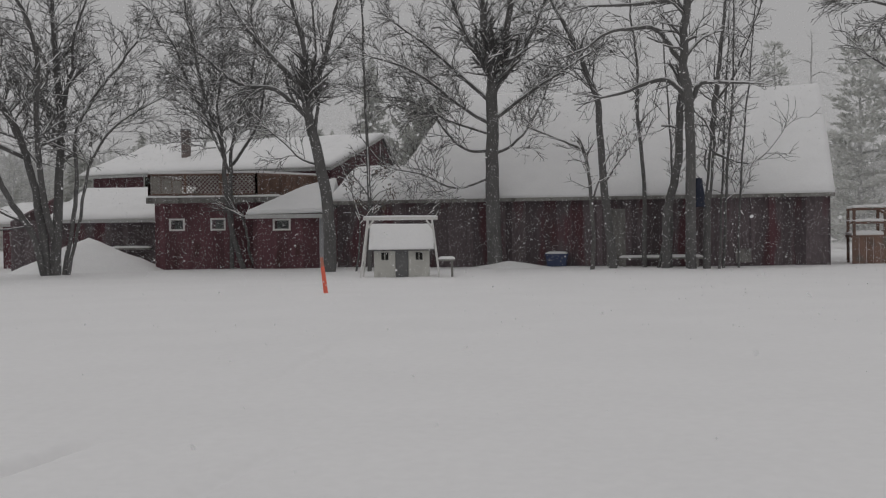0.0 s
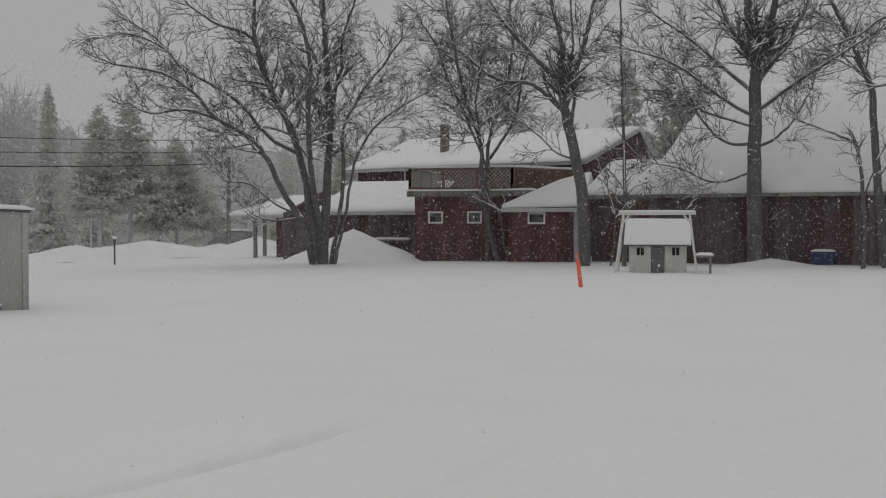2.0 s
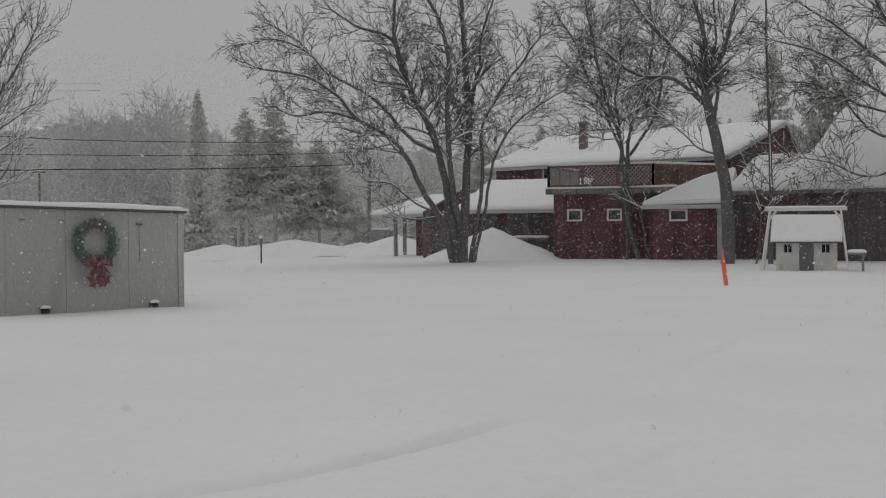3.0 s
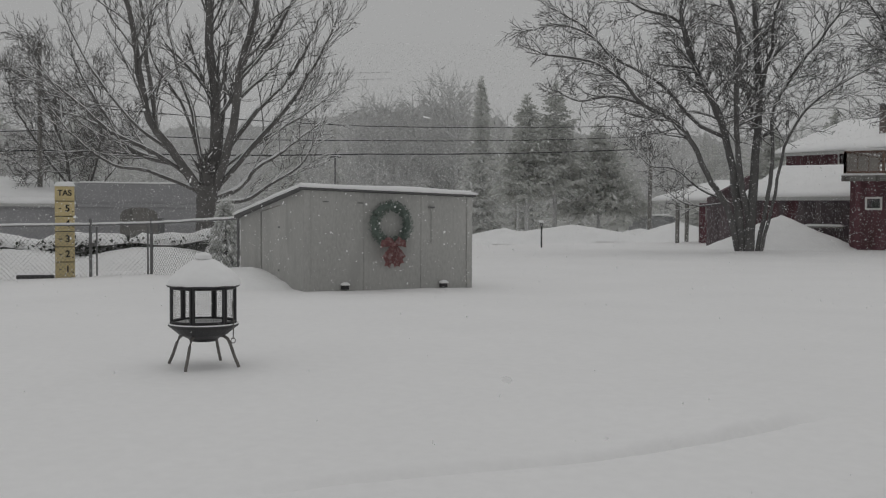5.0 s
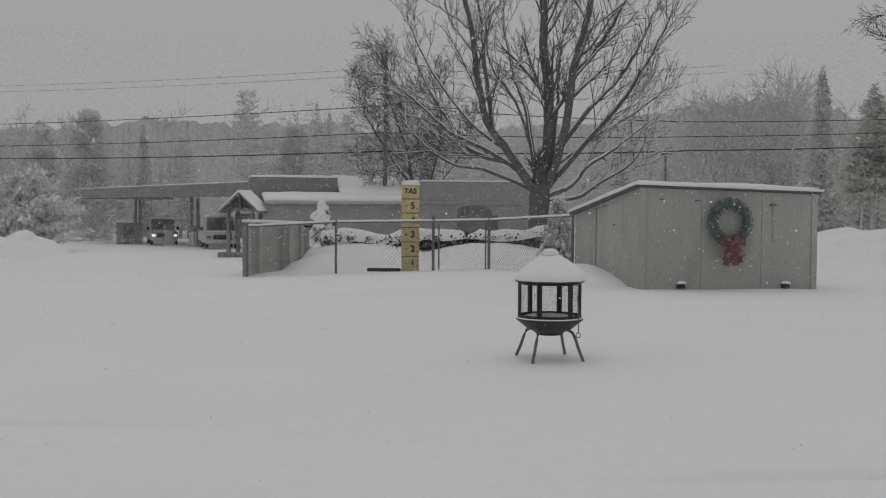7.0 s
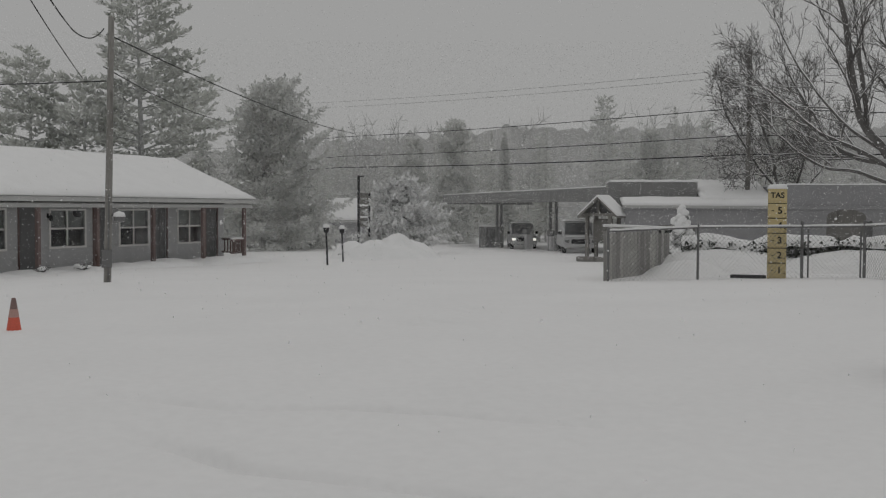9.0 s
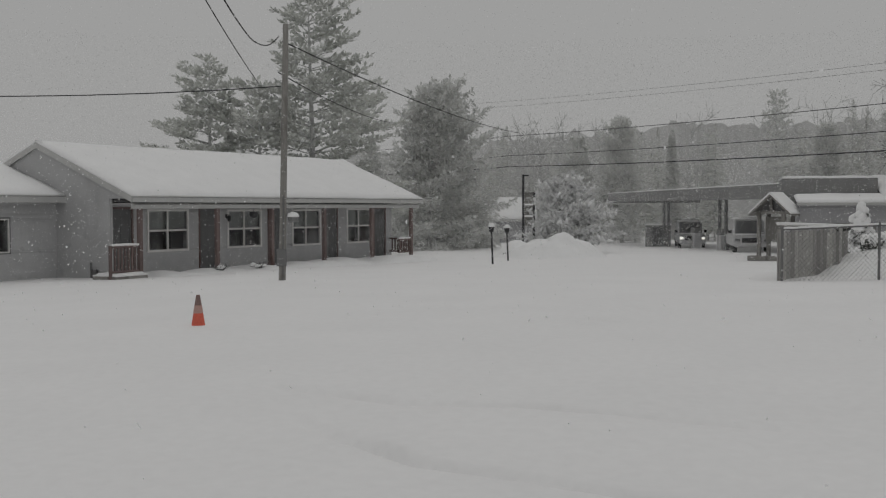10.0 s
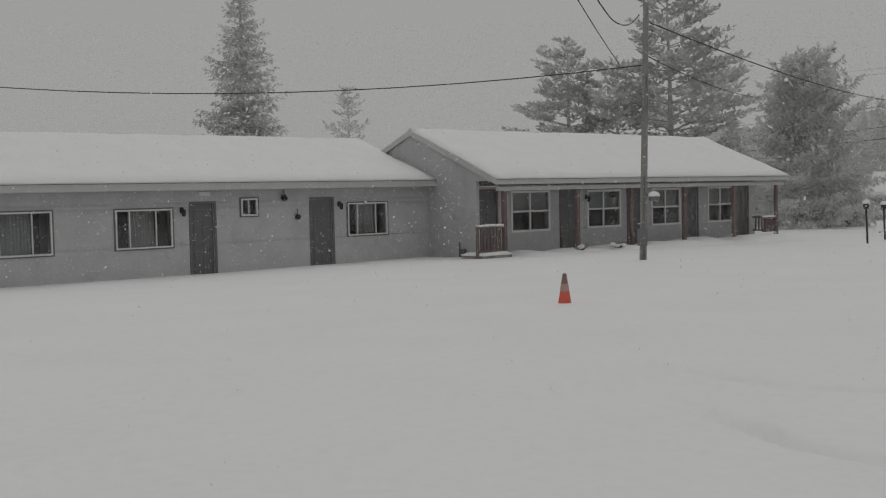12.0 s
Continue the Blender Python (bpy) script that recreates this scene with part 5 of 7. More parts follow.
    part("side_bench", bm_box(1.35, 1.95, 0.2, 0.6, 0.62, 0.68), GREYWOOD, g)
    smooth(link("bench_snow", snow_slab(1.35, 1.95, 0.2, 0.6, 0.681, 0.10, 94, 10, 4), SNOW_CAP, g))
    part("bench_leg", bm_box(1.8, 1.88, 0.3, 0.4, -0.1, 0.62), GREYWOOD, g)

    # service pole by the motel, leaning slightly
    u = empty("service_pole", -26.0, 0.85, lie(-26.0, 0.85), 88, "weathered wooden service pole beside the motel", "utility pole")
    part("pole", tube(bmesh.new(), [(0, 0, -0.3), (0.07, 0, 3.0), (0.13, 0, 6.0)], [0.085, 0.075, 0.065], 12), GREYWOOD, u)
    part("meter_box", bm_box(-0.12, 0.11, -0.13, -0.075, 0.35, 0.75, 0.01), STEEL, u)
    part("conduit", tube(bmesh.new(), [(0.02, -0.095, -0.2), (0.05, -0.10, 2.0)], 0.02, 6), STEEL, u)
    part("lamp_arm", tube(bmesh.new(), [(0.03, 0, 1.52), (0.25, -0.1, 1.55)], 0.02, 6), STEEL, u)
    part("lamp_head", lathe(bmesh.new(), [(0.04, 1.56), (0.13, 1.50), (0.12, 1.40), (0.05, 1.38)], 10, 0.28, -0.1), STEEL, u)
    smooth(part("lamp_snow", lathe(bmesh.new(), [(0.14, 1.50), (0.12, 1.58), (0.03, 1.62)], 10, 0.27, -0.1), SNOW_CAP, u))
    part("stub", tube(bmesh.new(), [(0.02, -0.02, -0.3), (0.02, -0.1, 0.15)], 0.025, 6), GREYWOOD, u)


build_small_things()


def cable(name, pts, r, label, sag=0.0, mat=WIRE):
    """A hanging cable through its fixed points, with sag between them."""
    out = []
    for a, b in zip(pts, pts[1:]):
        a, b = Vector(a), Vector(b)
        for i in range(12):
            t = i / 12
            out.append(a.lerp(b, t) - Vector((0, 0, sag * 4 * t * (1 - t))))
    out.append(Vector(pts[-1]))
    bm = tube(bmesh.new(), out, r, 5)
    me = bpy.data.meshes.new(name)
    bm.to_mesh(me)
    bm.free()
    ob = smooth(link(name, me, mat, None))
    return tagged(ob, label, "cable", "overhead cables")


def up(az, d, tanel):
    p = polar(az, d)
    return (p.x, p.y, EYE + d * tanel)


cable("service_cable", [(-27.35, -16.88, 4.52), (-25.96, 0.86, 4.26)], 0.013, "black service cable over the motel roof", 0.42)
cable("service_cable", [(-16.98, -0.78, 4.85), (-25.58, 0.35, 4.26)], 0.010, "black service cable to the wooden pole", 0.05)
cable("service_cable", [(-15.99, -0.43, 4.56), (-21.99, 0.12, 4.75), (-24.98, 0.51, 5.06), (-25.97, 0.82, 5.43)], 0.013, "looped service cable to the wooden pole", 0.04)
cable("service_cable", [(-26.12, 0.91, 5.33), (-60.13, 15.5, 5.61)], 0.017, "cable from the wooden pole to the street", 0.30)
cable("service_cable", [(-26.12, 0.81, 4.6), (-49.63, 6.93, 5.25)], 0.014, "cable from the wooden pole to the street", 0.20)
for k, ts in enumerate(((0.064, 0.0894, 0.0748, 0.076), (0.0463, 0.0652, 0.0618, 0.066), (0.0363, 0.0482, 0.0495, 0.055))):
    cable("street_cable", [up(84, 110, ts[0] * 0.78), up(76.0, 82, ts[0]), up(55.42, 50, ts[1]), up(39.4, 55, ts[2]), up(24.6, 72, ts[3])], 0.02 if k < 2 else 0.03, "black street cable between poles", 0.12)
for t in (0.118, 0.124):
    cable("street_cable", [up(80, 120, t * 0.74), up(56, 62, t * 0.99), up(38, 75, t)], 0.009, "thin high street cable", 0.3)


def street_pole(az, d, h, r, label, arm=True):
    p = polar(az, d)
    u = empty("utility_pole", p.x, p.y, lie(p.x, p.y) - 0.3, az, label, "utility pole", "street poles")
    part("pole", tube(bmesh.new(), [(0, 0, 0), (0.05, 0, h)], [r * 1.15, r * 0.85], 10), GREYWOOD, u)
    if arm:
        part("cross_arm", bm_box(-0.9, 0.9, -0.06, 0.06, h - 0.55, h - 0.42, 0.01), GREYWOOD, u)
        for x in (-0.8, -0.35, 0.35, 0.8):
            part("insulator", lathe(bmesh.new(), [(0.05, h - 0.42), (0.06, h - 0.36), (0.03, h - 0.3)], 8, x, 0), STEEL, u)


street_pole(55.4, 50, 9.45, 0.105, "tall wooden street pole beside a bare maple", False)
street_pole(24.6, 72, 6.6, 0.13, "wooden street pole behind the snow bank", False)


def build_hung_cloth():
    p = polar(-12.55, 39.2)
    c = empty("hung_tarp", p.x, p.y, 1.95, -12.9, "dark blue crumpled tarp hung on a bare trunk", "tarp")
    n = 14
    verts, faces = [], []
    for j in range(n + 1):
        for i in range(n + 1):
            u, v = i / n * 2 - 1, j / n
            w = 0.22 + 0.12 * v
            verts.append((u * w + 0.04 * noise.noise((u * 2, v * 3, 1)), -0.06 - 0.16 * math.sqrt(max(0, 1 - u * u)) + 0.05 * noise.noise((u * 3, v * 4, 3)), 1.15 - v * 1.0 + 0.05 * noise.noise((u * 4, v * 2, 6))))
    for j in range(n):
        for i in range(n):
            a = j * (n + 1) + i
            faces.append((a, a + 1, a + n + 2, a + n + 1))
    cl = smooth(link("cloth", mesh_of("cloth", verts, faces), NAVY, c))
    md = cl.modifiers.new("thickness", "SOLIDIFY")
    md.thickness = 0.01
    part("tie_cord", tube(bmesh.new(), [(0.26 * math.cos(i * math.tau / 16), 0.10 + 0.30 * math.sin(i * math.tau / 16), 1.05) for i in range(17)], 0.012, 5, False), WIRE, c)


build_hung_cloth()


# ---- trees ----
class Tubes:
    """Collects tapered branches into one mesh."""
    def __init__(self):
        self.v, self.f = [], []

    def add(self, pts, r0, r1, sides):
        n = len(pts)
        base = len(self.v)
        for i, p in enumerate(pts):
            d = pts[min(i + 1, n - 1)] - pts[max(i - 1, 0)]
            d.normalize()
            u = d.cross(Vector((0.31, 0.95, 0.1)))
            if u.length < 0.05:
                u = d.cross(Vector((1, 0, 0)))
            u.normalize()
            w = d.cross(u)
            r = r0 + (r1 - r0) * i / (n - 1)
            for k in range(sides):
                a = k * math.tau / sides
                self.v.append(p + u * (r * math.cos(a)) + w * (r * math.sin(a)))
        for i in range(n - 1):
            for k in range(sides):
                a, b = base + i * sides + k, base + i * sides + (k + 1) % sides
                self.f.append((a, b, b + sides, a + sides))

    def mesh(self, name):
        return mesh_of(name, self.v, self.f)


def wander(rnd, p, d, length, steps, bend, lift):
    pts = [p.copy()]
    d = d.normalized()
    for i in range(steps):
        d = (d + Vector((rnd.gauss(0, bend), rnd.gauss(0, bend), rnd.gauss(0, bend) + lift)) * 0.8).normalized()
        pts.append(pts[-1] + d * (length / steps))
    return pts


def limb(r0, r1, *xz):
    """A limb's line traced to fit the camera's view: across and up, in metres from the tree's foot, and its radii."""
    return list(zip(xz[::2], xz[1::2])), r0, r1


def rounded(pts, steps=4):
    """A smooth line through the points (Catmull-Rom)."""
    out = []
    n = len(pts)
    for i in range(n - 1):
        a, b, c, d = pts[max(i - 1, 0)], pts[i], pts[i + 1], pts[min(i + 2, n - 1)]
        for k in range(steps):
            t = k / steps
            out.append(0.5 * (2 * b + (c - a) * t + (2 * a - 5 * b + 4 * c - d) * t * t + (3 * b - a - 3 * c + d) * t ** 3))
    out.append(pts[-1].copy())
    return out


def snow_on(snow, rnd, pts, r0, r1, chance):
    """Snow lying along the upper side of a branch."""
    n = max(1, len(pts) - 1)
    for i, (a, b) in enumerate(zip(pts, pts[1:])):
        if abs((b - a).normalized().z) < 0.9 and rnd.random() < chance:
            r = r0 + (r1 - r0) * i / n
            h = Vector((0, 0, r * 0.7 + 0.006))
            snow.add([a + h, b + h], r * 0.82 + 0.007, r * 0.76 + 0.006, 3)


def spread(rnd, d, angle):
    """d turned by angle in a random direction round it."""
    u = d.cross(Vector((rnd.uniform(-1, 1), rnd.uniform(-1, 1), rnd.uniform(-1, 1)))).normalized()
    return (d * math.cos(angle) + u * math.sin(angle)).normalized()


def bare_tree(az, d, limbs, seed, label, bark=BARK, dens=1.0, reach=0.26, lift=0.03, kink=0.17, start=0.3, snowy=0.78, depth=0.45, twig_r=0.0095, longest=3.0, open_by=(32, 66), group="bare yard trees"):
    """A leafless tree grown on its main limbs: boughs along each limb, branchlets along the boughs, short twigs on those."""
    p0 = polar(az, d)
    t = empty("bare_tree", p0.x, p0.y, lie(p0.x, p0.y) - 0.05, az, label, "tree", group)
    rnd = random.Random(seed)
    trunk, crown, snow = Tubes(), Tubes(), Tubes()

    def grow(p, dr, length, r, level):
        steps = min(9, max(2 if level < 3 else 1, int(length / (0.32, 0.27, 0.3)[level - 1])))
        pts, way = [p.copy()], dr.normalized()
        arc = Vector((rnd.gauss(0, 0.06), rnd.gauss(0, 0.06), rnd.gauss(0, 0.04)))
        for i in range(steps):
            way = (way + arc + Vector((rnd.gauss(0, kink), rnd.gauss(0, kink), rnd.gauss(0, kink) + lift))).normalized()
            pts.append(pts[-1] + way * (length / steps))
        tip = max(r * 0.4, twig_r * 0.6)
        crown.add(pts, r, tip, 4 if level == 1 and r > 0.03 else 3)
        if level < 3:
            snow_on(snow, rnd, pts, r, tip, snowy if level == 1 else snowy * 0.5)
        if level == 3:
            return
        n = max(1, int(length * 0.85 / (0.21, 0.17)[level - 1] * dens + rnd.random()))
        for k in range(n):
            f = 0.14 + 0.86 * (k + rnd.random()) / n
            i = min(int(f * steps), steps - 1)
            q = pts[i].lerp(pts[i + 1], f * steps - i)
            nd = spread(rnd, (pts[i + 1] - pts[i]).normalized(), radians(rnd.uniform(open_by[0] - 4, open_by[1] - 4)))
            nd.z += 0.10
            ln = (length * (1.0 - f) * 0.55 + (0.5 if level == 1 else 0.2)) * rnd.uniform(0.55, 1.2)
            grow(q, nd.normalized(), max(ln, 0.14), max(r * 0.55 * (1 - 0.5 * f), twig_r if level == 2 else twig_r * 1.3), level + 1)

    placed = []
    for xz, r0, r1 in limbs:
        x0, z0 = xz[0]
        y0 = 0.0
        if placed and z0 > 0.6:
            y0 = min(placed, key=lambda q: (q.x - x0) ** 2 + (q.z - z0) ** 2).y
        slope, run, line = rnd.uniform(-depth, depth) * (0.15 if r0 > 0.2 else 1.0), 0.0, []
        for k, (x, z) in enumerate(xz):
            if k:
                run += math.hypot(x - xz[k - 1][0], z - xz[k - 1][1])
            line.append(Vector((x, y0 + slope * run * min(1, run / 3), z if z > 0.15 else -0.1)))
        fine = [q + Vector((rnd.gauss(0, 0.018), rnd.gauss(0, 0.018), 0)) for q in rounded(line)]
        placed += fine
        trunk.add(fine, r0, r1, 9)
        snow_on(snow, rnd, fine, r0, r1, min(1, snowy + 0.25))
        n = int(run * 3.0 * dens)
        low = start if z0 < 0.6 else 0.22
        for k in range(n):
            f = low + (1 - low) * (k + rnd.random()) / n
            i = min(int(f * (len(fine) - 1)), len(fine) - 2)
            q = fine[i].lerp(fine[i + 1], f * (len(fine) - 1) - i)
            if q.z < 1.6:
                continue
            nd = spread(rnd, (fine[i + 1] - fine[i]).normalized(), radians(rnd.uniform(*open_by)))
            nd.z += 0.08
            ln = 1.35 * min(longest, max(run, 5.0) * reach * (1.15 - 0.65 * f) * rnd.uniform(0.5, 1.1))
            grow(q, nd.normalized(), max(0.4, ln), max((r0 + (r1 - r0) * f) * rnd.uniform(0.26, 0.44), 0.016), 1)
        for k in range(3):
            grow(fine[-1], spread(rnd, (fine[-1] - fine[-2]).normalized(), radians(rnd.uniform(5, 30))), rnd.uniform(0.6, 1.15), max(r1 * 0.8, 0.014), 1)
    smooth(link("trunk", trunk.mesh("trunk"), bark, t))
    tagged(link("crown", crown.mesh("crown"), bark, t, "fine leafless branches and twigs"), kind="stuff")
    tagged(link("branch_snow", snow.mesh("branch_snow"), SNOW_CAP, t, "snow lying along the branches"), kind="stuff")
    return t


bare_tree(19.7, 41.5, [
    limb(0.195, 0.065, 0, 0, 0.1, 1.7, 0.2, 3.4, 0.3, 5.4, 0.2, 7.4, 0.1, 9.0, 0.0, 10.8),
    limb(0.165, 0.055, -0.2, 0, -0.5, 2.3, -0.7, 3.5, -1.2, 5.3, -1.7, 6.2, -2.2, 7.3, -2.5, 8.8, -2.4, 10.5),
    limb(0.11, 0.03, -0.9, 4.3, -1.3, 5.4, -1.9, 6.5, -2.4, 8.2, -2.9, 8.8, -4.0, 9.2, -5.0, 9.9),
    limb(0.125, 0.03, -0.3, 0, -0.7, 1.5, -1.3, 2.5, -1.9, 3.8, -2.5, 4.6, -3.6, 5.2, -4.3, 6.0, -5.3, 6.6, -6.8, 6.8),
    limb(0.08, 0.02, -0.9, 4.2, -2.0, 4.8, -2.9, 5.9, -3.9, 6.6, -4.8, 7.1, -6.0, 8.3, -7.0, 8.9),
    limb(0.12, 0.05, 0.0, 1.2, -0.4, 3.4, -0.5, 5.4, -0.4, 7.1, -0.8, 8.8, -1.6, 9.9),
    limb(0.09, 0.03, 0.3, 0, 0.6, 1.7, 0.8, 3.3, 0.8, 5.1, 1.4, 6.3, 2.2, 7.4, 3.0, 8.5),
    limb(0.07, 0.02, 0.4, 0, 0.8, 1.6, 1.2, 3.8, 1.9, 5.1, 2.9, 5.9, 4.0, 6.5),
    limb(0.08, 0.03, 0.3, 5.7, 0.7, 7.4, 0.8, 8.6, 1.3, 9.9),
    limb(0.05, 0.02, -3.6, 5.2, -4.7, 5.5, -5.9, 5.4, -6.7, 5.8),
    limb(0.05, 0.02, -4.3, 6.0, -4.8, 7.0, -5.7, 7.8, -6.8, 8.2, -7.6, 8.1),
    limb(0.04, 0.012, -0.7, 1.8, -1.7, 2.3, -2.6, 3.0, -3.4, 3.1, -3.9, 3.6),
    limb(0.03, 0.012, -0.8, 1.8, -2.0, 1.7, -3.0, 2.3, -3.6, 3.4)],
    101, "wide multi-stemmed bare tree standing in a snow pile", dens=1.0, reach=0.21, lift=0.015, kink=0.19, start=0.38, longest=2.1)
bare_tree(10.9, 43, [
    limb(0.11, 0.03, 0.3, 0, -0.1, 1.3, -0.4, 3.3, -0.4, 4.4, -0.8, 5.6, -1.2, 7.1, -1.5, 8.6, -1.7, 10.0),
    limb(0.09, 0.03, -0.2, 0, -0.2, 3.3, -0.1, 5.0, 0.4, 6.5, 0.8, 8.7, 0.7, 10.4),
    limb(0.06, 0.02, -0.2, 3.7, -0.9, 5.4, -1.7, 7.1, -2.1, 8.2, -2.8, 9.2),
    limb(0.06, 0.02, -0.1, 4.1, 0.9, 5.7, 1.2, 7.5, 1.8, 9.0),
    limb(0.05, 0.02, -0.4, 4.4, -0.6, 6.1, -0.4, 8.2, -0.5, 10.0),
    limb(0.06, 0.04, 0.8, 0, 0.5, 0.6, 0.35, 1.6, 0.2, 2.1)],
    102, "thin bare clump of stems before the red house", dens=1.1, reach=0.24, start=0.4, longest=1.9)
bare_tree(6.2, 39, [
    limb(0.24, 0.15, 0, 0, 0.0, 1.3, -0.1, 2.9, -0.4, 4.4, -0.7, 5.7, -0.7, 6.6),
    limb(0.12, 0.03, -0.7, 6.5, -1.5, 7.2, -2.1, 7.9, -2.7, 8.6, -3.3, 9.5, -3.7, 10.3),
    limb(0.10, 0.04, -0.7, 6.5, -0.3, 7.0, 0.0, 7.8, 0.2, 8.8, 0.4, 9.6, 0.5, 10.5),
    limb(0.10, 0.04, -0.7, 6.5, -0.8, 8.0, -1.2, 9.5, -1.4, 10.5),
    limb(0.09, 0.03, -0.8, 5.6, -1.8, 6.5, -2.9, 6.7, -3.7, 7.2, -4.6, 8.0, -5.5, 8.4),
    limb(0.07, 0.03, -0.5, 4.8, -0.3, 5.8, -0.4, 7.0, -0.4, 8.3, -0.5, 9.8),
    limb(0.04, 0.014, -0.2, 3.8, -0.9, 4.0, -1.6, 4.7, -2.1, 5.1)],
    103, "tall bare tree leaning beside the playhouse", dens=1.05, reach=0.28, start=0.75, longest=2.4)
sapling = bare_tree(4.15, 38.8, [
    limb(0.085, 0.03, 0, 0, 0.05, 2.0, 0.0, 4.5, -0.1, 7.5, -0.15, 10.8),
    limb(0.04, 0.02, -0.5, 0, -0.3, 1.5, -0.55, 2.8)],
    104, "slender bare tree beside the playhouse with some dead leaves", dens=0.75, reach=0.15, start=0.2, longest=1.3)
bare_tree(-2.35, 41.0, [
    limb(0.30, 0.20, 0, 0, -0.06, 2.5, -0.06, 4.9, 0.0, 7.6),
    limb(0.19, 0.06, 0.0, 7.5, -0.25, 8.8, -0.42, 10.5, -0.5, 12.0),
    limb(0.17, 0.05, 0.05, 7.4, 0.5, 8.8, 0.8, 10.5, 1.1, 12.0),
    limb(0.11, 0.03, -0.05, 7.2, -0.9, 8.6, -1.5, 10.2, -1.9, 11.6),
    limb(0.10, 0.03, 0.05, 6.6, 0.9, 7.8, 1.7, 9.3, 2.3, 11.0),
    limb(0.08, 0.02, -0.1, 6.2, -1.2, 7.2, -2.5, 8.4, -3.8, 9.4),
    limb(0.07, 0.02, 0.1, 5.6, 1.2, 6.4, 2.6, 7.2, 3.6, 7.8),
    limb(0.07, 0.02, -0.1, 5.4, -1.3, 6.1, -2.8, 7.2, -4.4, 7.7),
    limb(0.06, 0.02, 0.1, 4.3, 0.7, 4.6, 1.4, 5.4, 2.0, 6.6),
    limb(0.06, 0.02, -0.1, 4.4, -0.9, 4.4, -1.6, 4.9, -2.3, 6.0, -2.7, 7.0),
    limb(0.045, 0.015, -0.1, 3.4, -1.4, 3.0, -2.6, 3.5, -3.6, 3.7),
    limb(0.045, 0.015, -0.1, 5.0, -1.8, 5.6, -3.2, 6.4, -4.8, 6.6)],
    105, "large bare maple with a thick straight trunk", dens=1.2, reach=0.30, lift=0.05, start=0.88, longest=2.6)
bare_tree(-8.4, 39.5, [
    limb(0.16, 0.05, 0, 0, -0.2, 2.1, -0.4, 4.5, -0.5, 6.0, -0.9, 7.2, -1.5, 8.6, -2.0, 9.6, -2.4, 10.6),
    limb(0.04, 0.015, -0.3, 3.0, 0.3, 3.9, 0.7, 4.4)],
    106, "bare tree leaning in front of the barn", dens=0.9, reach=0.18, start=0.45, longest=1.7)
bare_tree(-7.4, 38.8, [
    limb(0.08, 0.05, 0, 0, 0.0, 1.6, -0.1, 3.0, -0.2, 3.9),
    limb(0.05, 0.025, -0.2, 3.85, -0.35, 4.15, -1.1, 4.5, -1.8, 4.8),
    limb(0.035, 0.014, 0.0, 2.4, 0.4, 3.6, 0.9, 4.5)],
    107, "crooked young bare tree by the barn", bark=PALEBARK, dens=0.6, reach=0.2, start=0.6, longest=1.2, snowy=0.9)
bare_tree(-12.3, 39.5, [
    limb(0.19, 0.11, 0, 0, 0.0, 2.9, 0.0, 5.5, -0.2, 6.8, -0.1, 8.3, 0.0, 10.3),
    limb(0.10, 0.03, 0.0, 5.5, -0.3, 6.0, -0.8, 6.4, -1.5, 6.3, -2.2, 6.1, -3.0, 6.0),
    limb(0.10, 0.03, -0.2, 6.8, -0.6, 7.4, -1.1, 8.0, -1.8, 8.0, -2.6, 7.9, -3.3, 7.4),
    limb(0.09, 0.03, -0.1, 8.3, -0.4, 8.7, -0.8, 8.8, -1.6, 8.8, -2.5, 8.9, -3.3, 9.0),
    limb(0.10, 0.03, 0.05, 5.6, 0.2, 6.0, 0.4, 6.2, 0.9, 6.2, 1.9, 6.1)],
    108, "crooked bare tree with snow-laden limbs by the barn", dens=0.66, reach=0.17, start=0.6, longest=1.6, snowy=0.95)
bare_tree(-11.05, 39.8, [
    limb(0.16, 0.12, 0, 0, 0.1, 2.1, 0.45, 3.7, 0.5, 5.1, 0.6, 6.3),
    limb(0.05, 0.03, -0.3, 0, 0.05, 1.4, 0.2, 2.6, 0.35, 3.2)],
    109, "bare trunk with a broken top and snowy fork", dens=0.22, reach=0.12, start=0.6, longest=0.9, snowy=0.95)
bare_tree(-13.25, 39.3, [
    limb(0.14, 0.06, -0.1, 0, -0.1, 2.1, 0.1, 4.1, 0.2, 6.0, 0.4, 7.7, 0.6, 9.9),
    limb(0.05, 0.02, 0.2, 6.0, 0.8, 6.8, 1.3, 7.9, 1.8, 9.2),
    limb(0.035, 0.012, 0.1, 4.1, 1.3, 3.7, 2.0, 4.1, 2.6, 4.9),
    limb(0.05, 0.025, 0.3, 0, 0.45, 3.0, 0.6, 6.5, 0.8, 9.8)],
    110, "close clump of bare stems by the barn", dens=0.58, reach=0.2, start=0.3, longest=1.7)
bare_tree(-10.0, 40.2, [limb(0.085, 0.03, 0, 0, 0.0, 3.2, -0.2, 5.6, -0.2, 7.3, -0.4, 9.1, -0.5, 10.6)],
    111, "slender straight bare tree by the barn", dens=0.58, reach=0.15, start=0.3, longest=1.4)
bare_tree(-13.9, 40.0, [limb(0.06, 0.025, 0, 0, 0.1, 2.1, 0.2, 4.2, 0.4, 6.8, 0.4, 10.0), limb(0.045, 0.02, 0.5, 0, 0.6, 3.0, 0.9, 6.5, 1.2, 9.5)],
    112, "slender twin-stemmed bare tree by the barn", dens=0.65, reach=0.16, start=0.25, longest=1.6)
bare_tree(-11.3, 40.4, [limb(0.05, 0.02, 0, 0, 0.05, 3.2, -0.05, 5.5, -0.2, 8.5)],
    114, "slender straight bare tree by the barn", dens=0.58, reach=0.15, start=0.25, longest=1.2)
